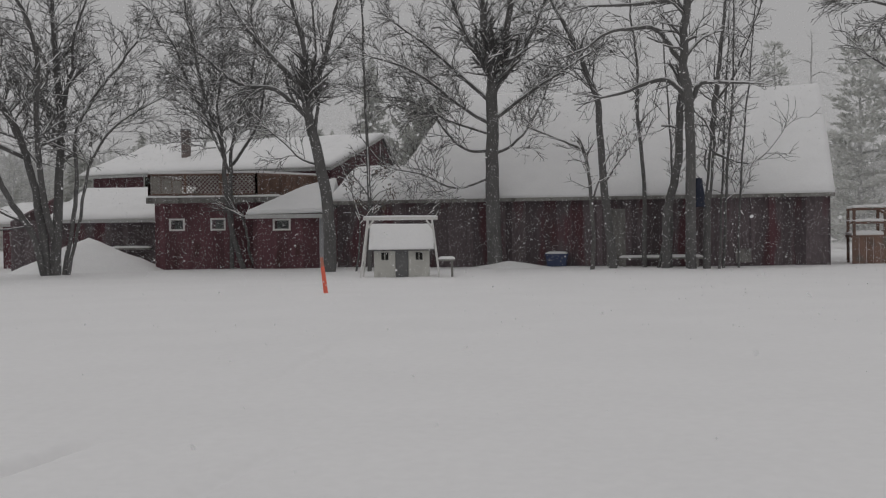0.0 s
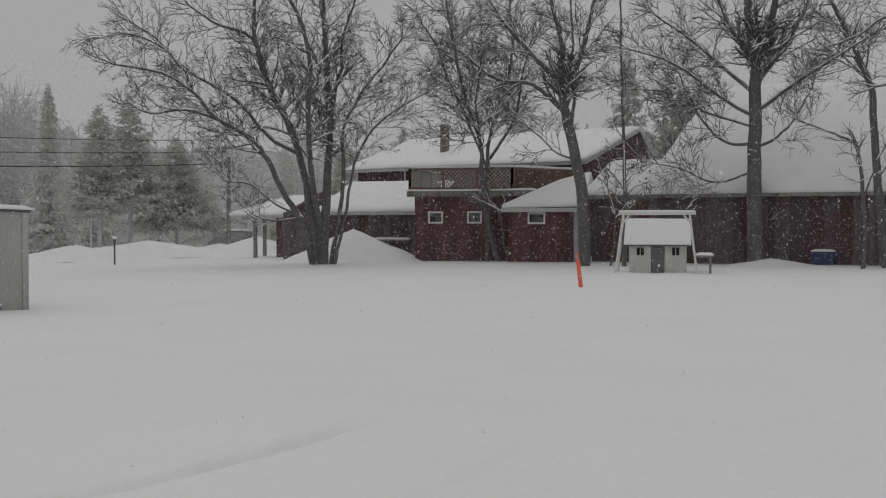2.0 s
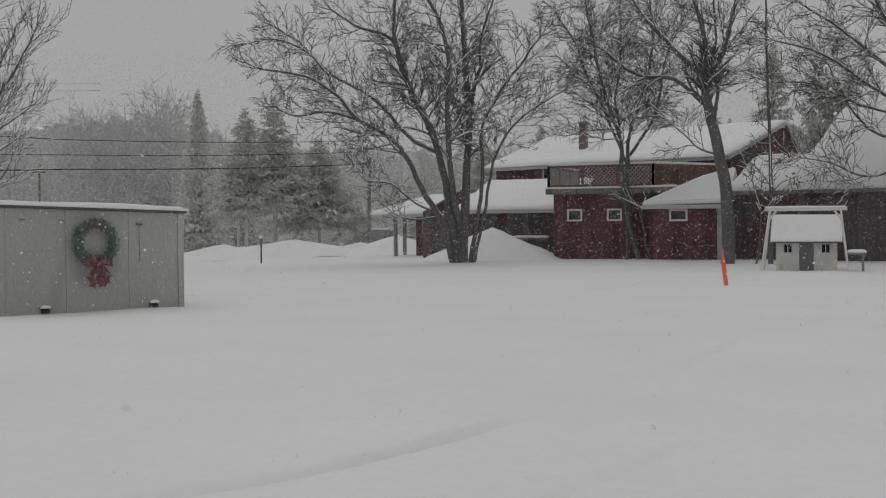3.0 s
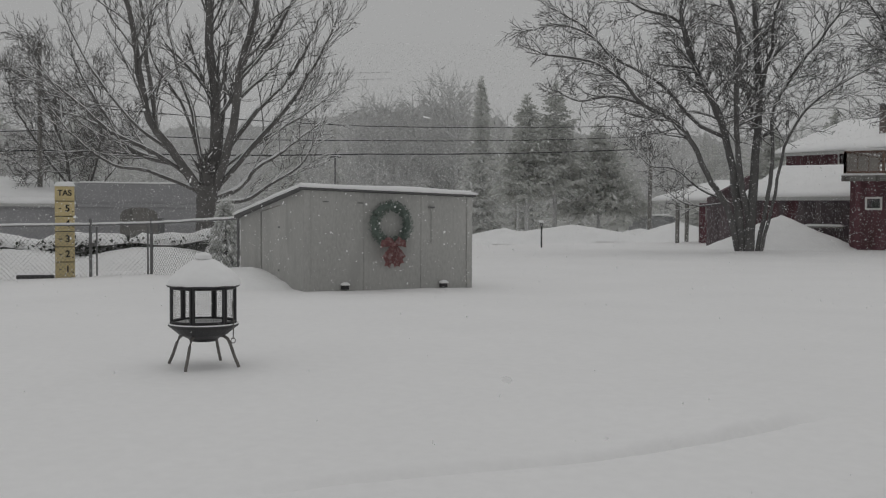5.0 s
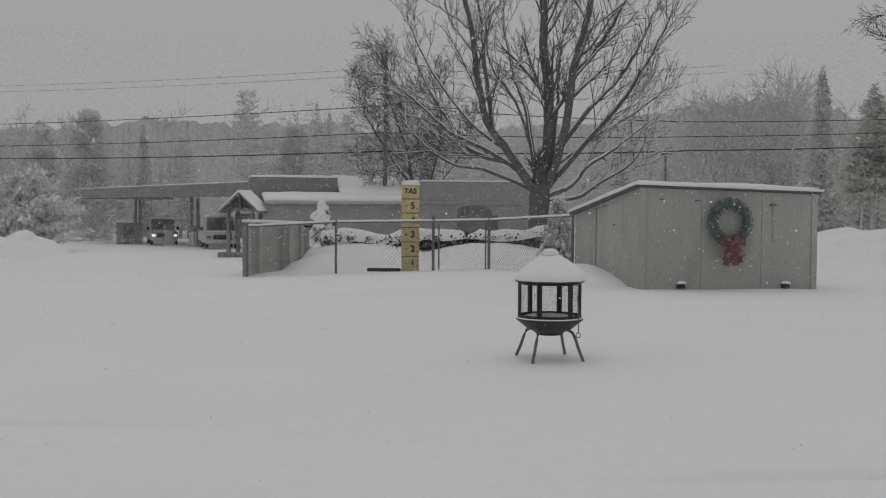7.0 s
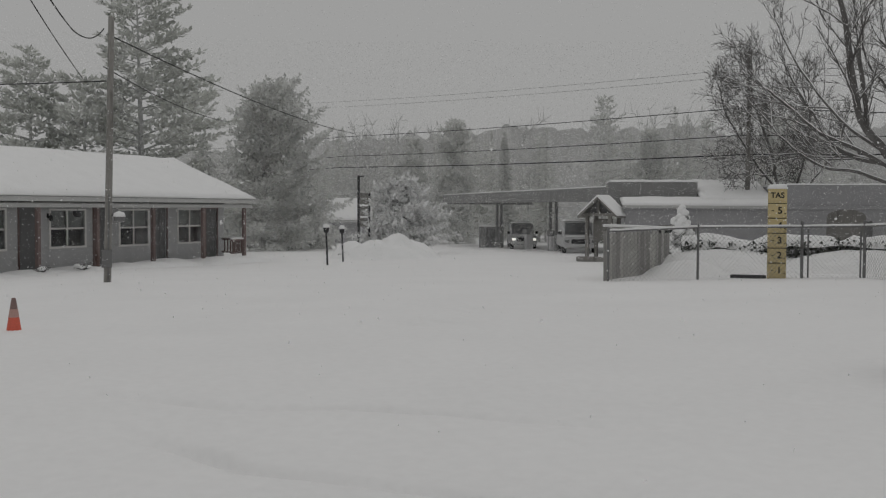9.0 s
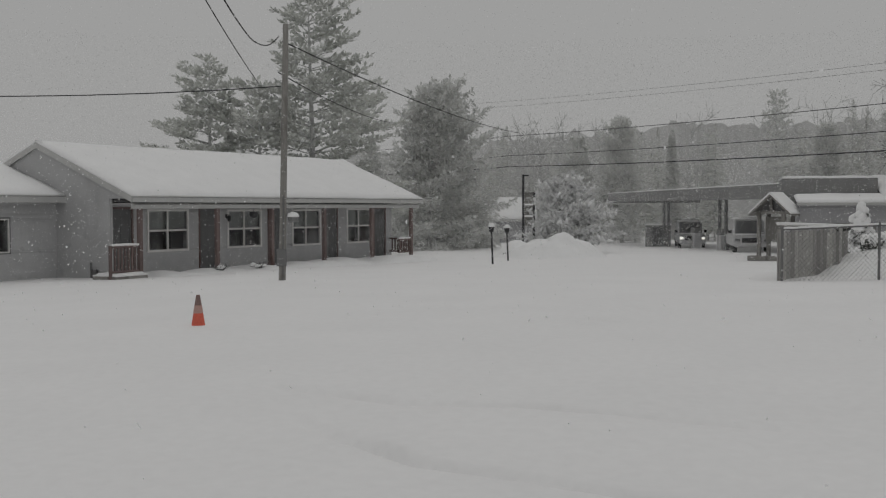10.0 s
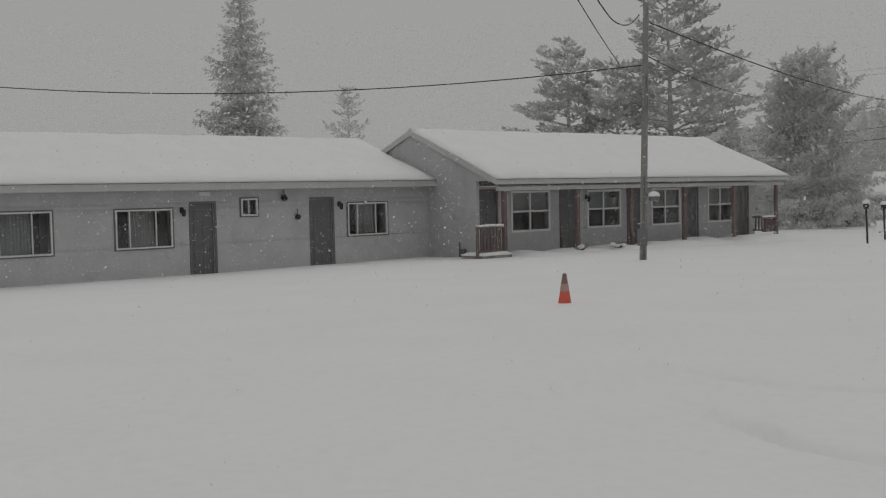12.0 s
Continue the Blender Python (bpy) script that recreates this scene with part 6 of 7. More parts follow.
bare_tree(-24.4, 36, [
    limb(0.18, 0.06, 0, 0, -0.1, 3, -0.3, 6, -0.5, 9.5),
    limb(0.07, 0.02, -0.2, 4.5, -1.2, 5.6, -2.2, 6.3),
    limb(0.07, 0.02, -0.3, 6.5, -1.3, 7.4, -2.6, 7.9)],
    113, "bare tree beside the wooden stairs", dens=1.0, reach=0.26, start=0.4, longest=2.2)
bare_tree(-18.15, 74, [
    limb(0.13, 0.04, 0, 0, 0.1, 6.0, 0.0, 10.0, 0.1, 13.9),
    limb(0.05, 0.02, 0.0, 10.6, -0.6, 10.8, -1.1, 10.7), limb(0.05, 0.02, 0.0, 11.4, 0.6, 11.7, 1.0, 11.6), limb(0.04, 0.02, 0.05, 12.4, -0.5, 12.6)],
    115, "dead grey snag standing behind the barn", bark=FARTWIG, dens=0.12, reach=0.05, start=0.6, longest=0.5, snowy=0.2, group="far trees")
# the fan-shaped maple behind the pool fence
bare_tree(47.35, 40, [
    limb(0.44, 0.36, 0, 0, 0.0, 1.2, 0.0, 2.0, 0.0, 2.7),
    limb(0.24, 0.10, 0.1, 2.4, 0.3, 4.1, 0.3, 5.9, 0.1, 7.9, 0.1, 9.3, 0.0, 10.6),
    limb(0.17, 0.06, 0.3, 2.6, 0.9, 4.7, 1.1, 6.5, 1.5, 8.0, 1.7, 9.3, 1.8, 10.4),
    limb(0.09, 0.03, 1.1, 6.3, 1.8, 7.1, 2.4, 8.0, 3.1, 9.3),
    limb(0.16, 0.05, -0.2, 2.5, -1.1, 3.8, -1.9, 4.9, -2.2, 6.6, -2.4, 8.1, -2.7, 9.3, -2.8, 10.3),
    limb(0.09, 0.03, -1.7, 4.7, -2.0, 6.9, -2.2, 8.6, -2.4, 9.9),
    limb(0.13, 0.03, -0.2, 2.4, -1.0, 3.4, -2.0, 3.7, -2.9, 4.2, -3.6, 5.3, -4.3, 6.4, -4.8, 7.4),
    limb(0.08, 0.02, -0.5, 3.0, -1.9, 3.9, -3.2, 4.5, -4.2, 5.4, -4.8, 5.9, -5.3, 6.3),
    limb(0.10, 0.03, -0.1, 2.7, -0.5, 5.3, -1.0, 6.9, -1.4, 8.6, -1.5, 9.9),
    limb(0.06, 0.02, -0.3, 4.0, -0.9, 5.7, -1.8, 7.0, -2.0, 8.9),
    limb(0.10, 0.02, 0.2, 2.2, 1.1, 2.6, 1.8, 3.4, 2.6, 3.9, 3.6, 4.7, 4.4, 5.3),
    limb(0.10, 0.025, 0.2, 2.4, 1.6, 4.1, 2.8, 5.5, 3.7, 6.9, 4.4, 8.3),
    limb(0.07, 0.02, 0.2, 2.1, 1.4, 2.2, 2.1, 2.7, 3.2, 3.4, 3.6, 4.2),
    limb(0.09, 0.025, 0.6, 3.8, 1.8, 5.4, 2.9, 6.6, 3.7, 8.0, 4.1, 9.0),
    limb(0.07, 0.02, -0.3, 2.5, -2.0, 3.2, -3.2, 3.4, -4.4, 4.3, -5.0, 5.0),
    limb(0.08, 0.02, 0.3, 2.9, 0.6, 5.3, 0.7, 7.1, 0.9, 9.1),
    limb(0.06, 0.02, -1.1, 3.8, -2.6, 5.0, -4.0, 6.9, -4.9, 8.6, -5.1, 9.4),
    limb(0.06, 0.02, 0.4, 3.2, 2.1, 4.5, 3.4, 5.3, 4.3, 6.0, 4.8, 6.4)],
    120, "broad bare maple fanning out behind the pool fence", dens=0.66, reach=0.36, start=0.9, lift=0.07, kink=0.09, bark=PALEBARK, snowy=0.75, depth=0.6, twig_r=0.0085, longest=2.7, open_by=(24, 52))
# brushy young growth between the maple and the street pole
bare_tree(53.6, 52, [
    limb(0.09, 0.03, 0, 0, -0.2, 2.5, -0.6, 4.8, -1.3, 6.8, -1.6, 8.6),
    limb(0.065, 0.02, -0.1, 1.6, 0.6, 3.6, 1.0, 5.6, 0.9, 7.6),
    limb(0.06, 0.02, -0.3, 3.0, -1.4, 4.6, -2.4, 6.2, -2.8, 7.6),
    limb(0.045, 0.015, 0.2, 2.4, 1.4, 3.8, 2.2, 5.0, 2.6, 6.2),
    limb(0.045, 0.015, -0.2, 2.4, -1.6, 3.4, -2.8, 4.4)],
    121, "brushy frosted bare tree behind the shop by the street pole", dens=1.15, reach=0.32, start=0.3, lift=0.05, bark=PALEBARK, snowy=0.5, longest=2.4)


class Sprays:
    """Collects needle sprays, each a narrow folded leaf shape."""
    def __init__(self):
        self.v, self.f = [], []

    def add(self, p, d, length, width, sag, turn=0.0):
        side = d.cross(Vector((0, 0, 1)))
        if side.length < 0.05:
            side = Vector((1, 0, 0))
        side = side.normalized()
        side = (side + d.cross(side) * turn).normalized() * width
        k = len(self.v)
        m = p + d * (length * 0.45)
        self.v += [p, m + side - Vector((0, 0, sag)), p + d * length - Vector((0, 0, sag * 0.6)), m - side - Vector((0, 0, sag))]
        self.f += [(k, k + 1, k + 2), (k, k + 2, k + 3)]

    def mesh(self, name):
        return mesh_of(name, self.v, self.f)


def dead_leaves(tree):
    """Curled brown leaves that still hang on a few low twigs."""
    rnd, leaf = random.Random(77), Sprays()
    for cx, cz, n in ((0.5, 2.3, 26), (0.75, 2.9, 30), (-0.4, 2.6, 22), (-0.55, 3.2, 16), (0.35, 3.5, 20)):
        for i in range(n):
            leaf.add(Vector((cx + rnd.gauss(0, 0.18), rnd.gauss(0, 0.2), cz + rnd.gauss(0, 0.14))), Vector((rnd.gauss(0, 0.5), rnd.gauss(0, 0.5), -1)).normalized(), rnd.uniform(0.08, 0.14), 0.035, 0.0, rnd.gauss(0, 0.8))
        tw = Tubes()
        tw.add([Vector((0, 0, cz - 0.5)), Vector((cx * 0.5, 0, cz - 0.1)), Vector((cx * 1.25, 0, cz + 0.1))], 0.018, 0.008, 4)
        link("leafy_twig", tw.mesh("leafy_twig"), BARK, tree)
    tagged(link("dead_leaves", leaf.mesh("dead_leaves"), DEADLEAF, tree, "curled dead brown leaves"), kind="stuff")


dead_leaves(sapling)


def conifer(az, d, top, radius, seed, label, low=0.0, kind="spruce", needles=NEEDLE, frost=0.22, dens=1.0, bushy=1.0, name="spruce_tree", sway=0.0, size=1.0, snow=FROST):
    """An evergreen: trunk, whorls of boughs, side shoots, and needle sprays along them. top: height of the tip; low: where boughs begin."""
    p0 = polar(az, d)
    g = lie(p0.x, p0.y)
    t = empty(name, p0.x, p0.y, g - 0.1, az, label, "tree", "evergreens")
    H = top - g
    rnd = random.Random(seed)
    trunk, dark, white = Tubes(), Sprays(), Sprays()
    trunk.add([Vector((0, 0, 0)), Vector((sway * 0.4, 0, H * 0.5)), Vector((sway, 0, H * 0.97))], 0.016 * H, 0.02, 7)
    z = low * H
    step = {"spruce": 0.34, "dome": 0.55, "pine": 0.85}[kind] / dens
    lean = rnd.random() * math.tau
    while z < H * 0.985:
        f = z / H
        if kind == "spruce":
            R = radius * (1 - f) ** 1.0 * rnd.uniform(0.82, 1.1)
            n, tilt = 8, -0.22 + 0.6 * f
        elif kind == "dome":
            R = radius * math.sqrt(max(0.02, 1 - (f * 1.02 - 0.12) ** 2 * 1.25)) * rnd.uniform(0.75, 1.1)
            n, tilt = 8, 0.1 + 0.8 * f
        else:
            R = radius * (1.0 - f) ** 0.55 * rnd.uniform(0.45, 1.12) * (0.65 + 0.35 * min(1, (f - low) * 6))
            n, tilt = 6, 0.02 + 0.40 * f
        a0 = rnd.random() * math.tau
        for k in range(n):
            a = a0 + k * math.tau / n + rnd.gauss(0, 0.22)
            L = max(0.15, R * rnd.uniform(0.65, 1.08) * (1 + (0.25 * math.cos(a - lean) if kind != "spruce" else 0)))
            dr = Vector((math.cos(a), math.sin(a), tilt + rnd.gauss(0, 0.07))).normalized()
            c = Vector((sway * f, 0, z + rnd.gauss(0, 0.08)))
            bow = 0.10 * L if kind == "spruce" else 0.06 * L
            end = c + dr * L + Vector((0, 0, bow))
            mid = c.lerp(end, 0.5) - Vector((0, 0, bow * 0.6))
            if L > 0.4:
                trunk.add([c, mid, end], 0.010 + 0.010 * L, 0.006, 3)
            m = max(3, int(L / 0.24 * bushy))
            for i in range(m):
                s = 0.1 + 0.9 * (i + rnd.random()) / m
                if kind != "spruce" and s < 0.3:
                    continue
                q = (c.lerp(mid, s * 2) if s < 0.5 else mid.lerp(end, s * 2 - 1))
                for sd in (-1, 1):
                    b = dr.copy()
                    b.rotate(Euler((0, 0, sd * radians(rnd.uniform(35, 65)))))
                    b.z += rnd.gauss(-0.05 if kind == "spruce" else 0.06, 0.07)
                    b.normalize()
                    sl = (0.12 + 0.42 * L * (1.05 - s)) * rnd.uniform(0.7, 1.2)
                    sl = min(sl, 1.3) * (min(1, 0.4 + 5 * (1 - f)) if kind == "spruce" else 1)
                    w = max(1, int(sl / 0.17))
                    for j in range(w + 1):
                        e = q + b * (sl * j / (w + 0.5)) + Vector((0, 0, rnd.gauss(0, 0.03) - (0.10 * sl * (j / w) ** 2 if kind == "spruce" else -0.05 * sl)))
                        u = b.copy()
                        u.rotate(Euler((0, 0, rnd.uniform(-0.9, 0.9))))
                        u.z += rnd.gauss(*{"spruce": (-0.4, 0.4), "dome": (-0.2, 0.8), "pine": (0.12, 0.38)}[kind])
                        u.normalize()
                        ln = size * rnd.uniform(0.20, 0.36) * (1.15 - 0.55 * f if kind == "spruce" else 1.15)
                        if kind == "spruce":
                            ln *= min(1, 0.3 + 5 * (1 - f))
                        roll = rnd.gauss(0, 0.6)
                        dark.add(e, u, ln, ln * 0.2, 0.05 * ln, roll)
                        if rnd.random() < frost:
                            white.add(e + Vector((0, 0, 0.05)), u, ln * 0.9, ln * 0.2, 0.03 * ln, roll)
        z += step * rnd.uniform(0.75, 1.25) * (1.0 - 0.4 * f)
    # Distant trunks use the twig grey that has haze painted in.
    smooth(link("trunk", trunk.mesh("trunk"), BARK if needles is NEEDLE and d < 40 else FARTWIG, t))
    tagged(link("crown", dark.mesh("crown"), needles, t, "drooping dark needle boughs"), kind="stuff")
    tagged(link("crown_snow", white.mesh("crown_snow"), snow, t, "snow caught on the boughs"), kind="stuff")
    return t


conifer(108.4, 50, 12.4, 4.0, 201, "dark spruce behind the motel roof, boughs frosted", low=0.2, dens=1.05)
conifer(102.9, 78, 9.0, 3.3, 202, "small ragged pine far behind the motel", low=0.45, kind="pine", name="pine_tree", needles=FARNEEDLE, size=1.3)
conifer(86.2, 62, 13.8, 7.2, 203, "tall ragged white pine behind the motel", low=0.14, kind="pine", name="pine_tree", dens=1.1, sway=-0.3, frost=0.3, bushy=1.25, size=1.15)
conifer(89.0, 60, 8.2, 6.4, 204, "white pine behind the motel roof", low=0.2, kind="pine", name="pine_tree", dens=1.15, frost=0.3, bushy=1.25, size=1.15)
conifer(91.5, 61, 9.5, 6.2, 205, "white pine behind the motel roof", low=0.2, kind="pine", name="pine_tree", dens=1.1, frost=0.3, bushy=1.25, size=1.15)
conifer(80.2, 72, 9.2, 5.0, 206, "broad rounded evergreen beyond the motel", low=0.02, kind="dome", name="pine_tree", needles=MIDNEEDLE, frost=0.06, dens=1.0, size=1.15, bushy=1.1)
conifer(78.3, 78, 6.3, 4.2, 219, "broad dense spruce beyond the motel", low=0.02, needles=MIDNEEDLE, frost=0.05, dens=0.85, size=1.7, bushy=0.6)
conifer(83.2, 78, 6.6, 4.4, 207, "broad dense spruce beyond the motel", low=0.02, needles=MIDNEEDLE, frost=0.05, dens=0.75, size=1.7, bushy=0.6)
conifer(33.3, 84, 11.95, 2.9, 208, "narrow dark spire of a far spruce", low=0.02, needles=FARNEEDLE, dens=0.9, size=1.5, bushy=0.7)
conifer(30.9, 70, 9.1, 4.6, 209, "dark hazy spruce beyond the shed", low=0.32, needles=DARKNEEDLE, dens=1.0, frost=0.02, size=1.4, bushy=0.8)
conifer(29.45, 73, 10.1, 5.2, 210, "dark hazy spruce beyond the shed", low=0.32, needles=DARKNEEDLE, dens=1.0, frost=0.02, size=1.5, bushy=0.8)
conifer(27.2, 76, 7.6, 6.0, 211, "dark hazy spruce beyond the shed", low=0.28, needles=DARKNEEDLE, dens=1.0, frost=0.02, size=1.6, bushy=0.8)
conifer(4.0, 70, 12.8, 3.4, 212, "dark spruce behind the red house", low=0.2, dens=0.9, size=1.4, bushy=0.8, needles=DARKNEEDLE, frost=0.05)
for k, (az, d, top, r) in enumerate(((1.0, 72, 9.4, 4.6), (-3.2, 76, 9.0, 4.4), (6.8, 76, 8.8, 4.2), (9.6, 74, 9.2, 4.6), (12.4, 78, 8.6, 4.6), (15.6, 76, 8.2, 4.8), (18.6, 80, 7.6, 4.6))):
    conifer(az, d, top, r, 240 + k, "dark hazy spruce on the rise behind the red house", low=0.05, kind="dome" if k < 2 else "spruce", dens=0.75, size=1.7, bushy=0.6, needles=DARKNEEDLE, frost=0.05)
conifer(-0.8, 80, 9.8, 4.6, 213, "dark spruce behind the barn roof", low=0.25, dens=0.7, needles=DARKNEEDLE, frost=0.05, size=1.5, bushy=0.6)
conifer(-16.45, 72, 13.2, 3.4, 214, "ragged pine behind the barn", low=0.35, kind="pine", name="pine_tree", needles=FARNEEDLE, size=1.3)
conifer(-20.4, 70, 12.6, 5.0, 215, "ragged pine beyond the wooden stairs", low=0.1, kind="pine", name="pine_tree", needles=FARNEEDLE, dens=1.1, size=1.4)
conifer(114.0, 78, 4.6, 2.4, 216, "tip of a far spruce over the motel roof", low=0.5, dens=0.8, needles=FARNEEDLE)
conifer(73.4, 60, 2.7, 2.6, 217, "snow-laden cedar beside the drive", low=0.02, kind="dome", needles=FROST, frost=0.9, dens=1.9, size=0.85, bushy=1.3, name="cedar_shrub", snow=SNOW_CAP)
conifer(46.35, 28.5, 1.75, 0.65, 218, "young snow-laden evergreen by the fence", low=0.02, needles=NEEDLE, frost=0.9, snow=SNOW_CAP, dens=2.4, name="young_evergreen", bushy=1.5, size=0.7)


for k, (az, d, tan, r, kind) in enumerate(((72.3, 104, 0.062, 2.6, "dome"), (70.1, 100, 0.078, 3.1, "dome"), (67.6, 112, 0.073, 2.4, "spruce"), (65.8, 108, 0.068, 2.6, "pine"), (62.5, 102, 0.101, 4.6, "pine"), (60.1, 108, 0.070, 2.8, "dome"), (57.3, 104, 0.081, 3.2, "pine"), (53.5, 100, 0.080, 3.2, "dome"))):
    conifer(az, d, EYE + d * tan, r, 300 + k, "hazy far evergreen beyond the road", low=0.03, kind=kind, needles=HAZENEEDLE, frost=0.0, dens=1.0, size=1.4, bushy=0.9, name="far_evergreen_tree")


# ---- far woods and what stands along the road ----
def far_woods():
    rnd = random.Random(5)
    tw, nd = Tubes(), Sprays()

    def bare(x, y, h, n):
        g = lie(x, y)
        base = Vector((x, y, g - 0.2))
        tw.add([base, base + Vector((rnd.gauss(0, 0.5), rnd.gauss(0, 0.3), h * 0.9))], 0.11, 0.03, 3)
        for k in range(n):
            f = rnd.uniform(0.2, 0.97)
            p = base + Vector((0, 0, h * f * 0.9))
            a = rnd.random() * math.tau
            L = h * rnd.uniform(0.14, 0.36) * (1.15 - 0.6 * f)
            d = Vector((math.cos(a), math.sin(a), rnd.uniform(0.3, 1.3))).normalized()
            pts = wander(rnd, p, d, L, 2, 0.15, 0.05)
            tw.add(pts, 0.04, 0.02, 3)
            for j in range(6):
                q = pts[rnd.randrange(1, 3)]
                tw.add(wander(rnd, q, spread(rnd, d, 0.8), L * rnd.uniform(0.3, 0.6), 1, 0.2, 0.05), 0.024, 0.016, 3)

    def ever(x, y, h, R):
        g = lie(x, y)
        base = Vector((x, y, g - 0.2))
        tw.add([base, base + Vector((0, 0, h))], 0.10, 0.02, 4)
        n = int(52 * h)
        for k in range(n):
            f = rnd.random() ** 1.35
            a = rnd.random() * math.tau
            r = R * (1 - f) * rnd.uniform(0.3, 1.0)
            p = base + Vector((r * math.cos(a) * 0.5, r * math.sin(a) * 0.5, 0.1 * h + 0.9 * h * f))
            nd.add(p, Vector((math.cos(a), math.sin(a), rnd.uniform(-0.4, 0.1))).normalized(), 0.18 + 0.7 * r, 0.08 + 0.1 * r, 0.08)

    def belt(az0, az1, d0, d1, top0, top1, count, bare_part, n=17):
        for k in range(count):
            az = rnd.uniform(az0, az1)
            d = rnd.uniform(d0, d1)
            p = polar(az, d)
            f = (az - az0) / (az1 - az0)
            h = (EYE + d * (top0 + (top1 - top0) * f) * rnd.uniform(0.72, 1.04)) - lie(p.x, p.y)
            if rnd.random() < bare_part:
                bare(p.x, p.y, h, n)
            else:
                ever(p.x, p.y, h * rnd.uniform(0.8, 1.0), rnd.uniform(2.0, 3.4))

    belt(32, 41, 92, 125, 0.100, 0.100, 44, 0.75)
    belt(34.3, 39.6, 90, 112, 0.125, 0.112, 30, 0.94, 30)
    belt(41, 58, 95, 130, 0.090, 0.085, 54, 0.75)
    belt(21, 32, 88, 118, 0.060, 0.085, 34, 0.5)
    belt(57, 78, 105, 140, 0.098, 0.076, 74, 0.6)
    belt(76, 86, 100, 130, 0.050, 0.045, 26, 0.3)
    belt(-26, 6, 78, 105, 0.090, 0.112, 50, 0.6, 14)
    belt(6, 22, 80, 110, 0.108, 0.085, 44, 0.6, 14)
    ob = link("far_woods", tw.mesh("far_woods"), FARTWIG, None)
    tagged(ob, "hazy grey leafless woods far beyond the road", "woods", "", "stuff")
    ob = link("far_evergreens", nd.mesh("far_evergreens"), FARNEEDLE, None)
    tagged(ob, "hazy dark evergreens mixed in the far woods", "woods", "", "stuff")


far_woods()


def far_slope():
    """The wooded rise that closes the view: one long ridge with a ragged treetop line."""
    verts, faces = [], []
    n = 900
    for i in range(n + 1):
        az = -34 + 170 * i / n
        tall = 0.062 + 0.022 * math.exp(-((az - 38) / 14) ** 2) + 0.018 * math.exp(-((az + 6) / 16) ** 2) + 0.016 * math.exp(-((az - 65) / 9) ** 2) + 0.014 * math.exp(-((az - 37) / 4) ** 2) - 0.035 * math.exp(-((az - 108) / 22) ** 2)
        jag = 0.010 * noise.noise((az * 0.35, 1.0, 0)) + 0.008 * noise.noise((az * 1.4, 2.0, 0)) + 0.004 * noise.noise((az * 5.0, 3.0, 0)) + 0.003 * noise.noise((az * 16, 4.0, 0)) + 0.002 * noise.noise((az * 45, 5.0, 0))
        top = EYE + 165 * (tall + jag)
        for k in range(4):
            q = polar(az, 165 + (0, 3, 9, 14)[k] * 1.0)
            verts.append((q.x, q.y, (-6.0, -6 + (top + 6) * 0.6, top, top * 0.9)[k] if k else -6.0))
    for i in range(n):
        for k in range(3):
            a = i * 4 + k
            faces.append((a, a + 1, a + 5, a + 4))
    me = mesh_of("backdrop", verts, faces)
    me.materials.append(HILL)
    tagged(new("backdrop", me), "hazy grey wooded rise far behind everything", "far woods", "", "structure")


far_slope()


# ---- hedge and pool yard behind the fence ----
def build_hedge():
    rnd = random.Random(31)
    h = empty("clipped_hedge", 0, 0, 0, 0, "low evergreen hedge under a thick band of snow", "hedge")
    a, b = Vector((-27.2, 16.6, 0)), Vector((-22.6, 21.0, 0))
    u = (b - a).normalized()
    nrm = Vector((-u.y, u.x, 0))
    leaf = Sprays()
    L = (b - a).length
    for i in range(5200):
        s, w, z = rnd.random() * L, rnd.gauss(0, 0.28), rnd.random()
        p = a + u * s + nrm * w
        top = 0.55 + 0.12 * noise.noise((s * 0.8, 0.3, 0))
        leaf.add(Vector((p.x, p.y, lie(p.x, p.y) + 0.28 + top * z)), Vector((rnd.gauss(0, 1), rnd.gauss(0, 1), rnd.gauss(0.3, 0.7))).normalized(), 0.13, 0.035, 0.0)
    link("foliage", leaf.mesh("foliage"), HEDGE, h)
    n = 60
    verts, faces = [], []
    for i in range(n + 1):
        s = L * i / n
        for j in range(7):
            k = j / 6 * 2 - 1
            p = a + u * s + nrm * (0.42 * k)
            z = 0.70 + 0.16 * noise.noise((s * 0.8, 0.3, 0)) + (0.30 + 0.12 * noise.noise((s * 1.6, k, 2.0))) * math.sqrt(max(0, 1 - k * k))
            gap = -0.16 * max(0, noise.noise((s * 1.3 + 4, k * 0.6, 7.0)) - 0.1) * 4
            verts.append((p.x, p.y, lie(p.x, p.y) + z + gap))
    for i in range(n):
        for j in range(6):
            q = i * 7 + j
            faces.append((q, q + 1, q + 8, q + 7))
    smooth(link("hedge_snow", mesh_of("hedge_snow", verts, faces), SNOW_CAP, h, "lumpy band of snow on the hedge"))


build_hedge()
snow_pile(-25.4, 15.6, 3.0, 1.4, 0.42, 23.0, 136, "snow drifted along the board fence inside the yard", (), True)
snow_pile(-26.0, 17.2, 3.8, 1.9, 0.70, 21.0, 44, "low snow bank rising to the hedge behind the fence", (), True)
snow_pile(-23.3, 19.6, 3.2, 1.7, 0.68, 22.0, 40, "low snow bank rising to the hedge behind the fence", (), True)

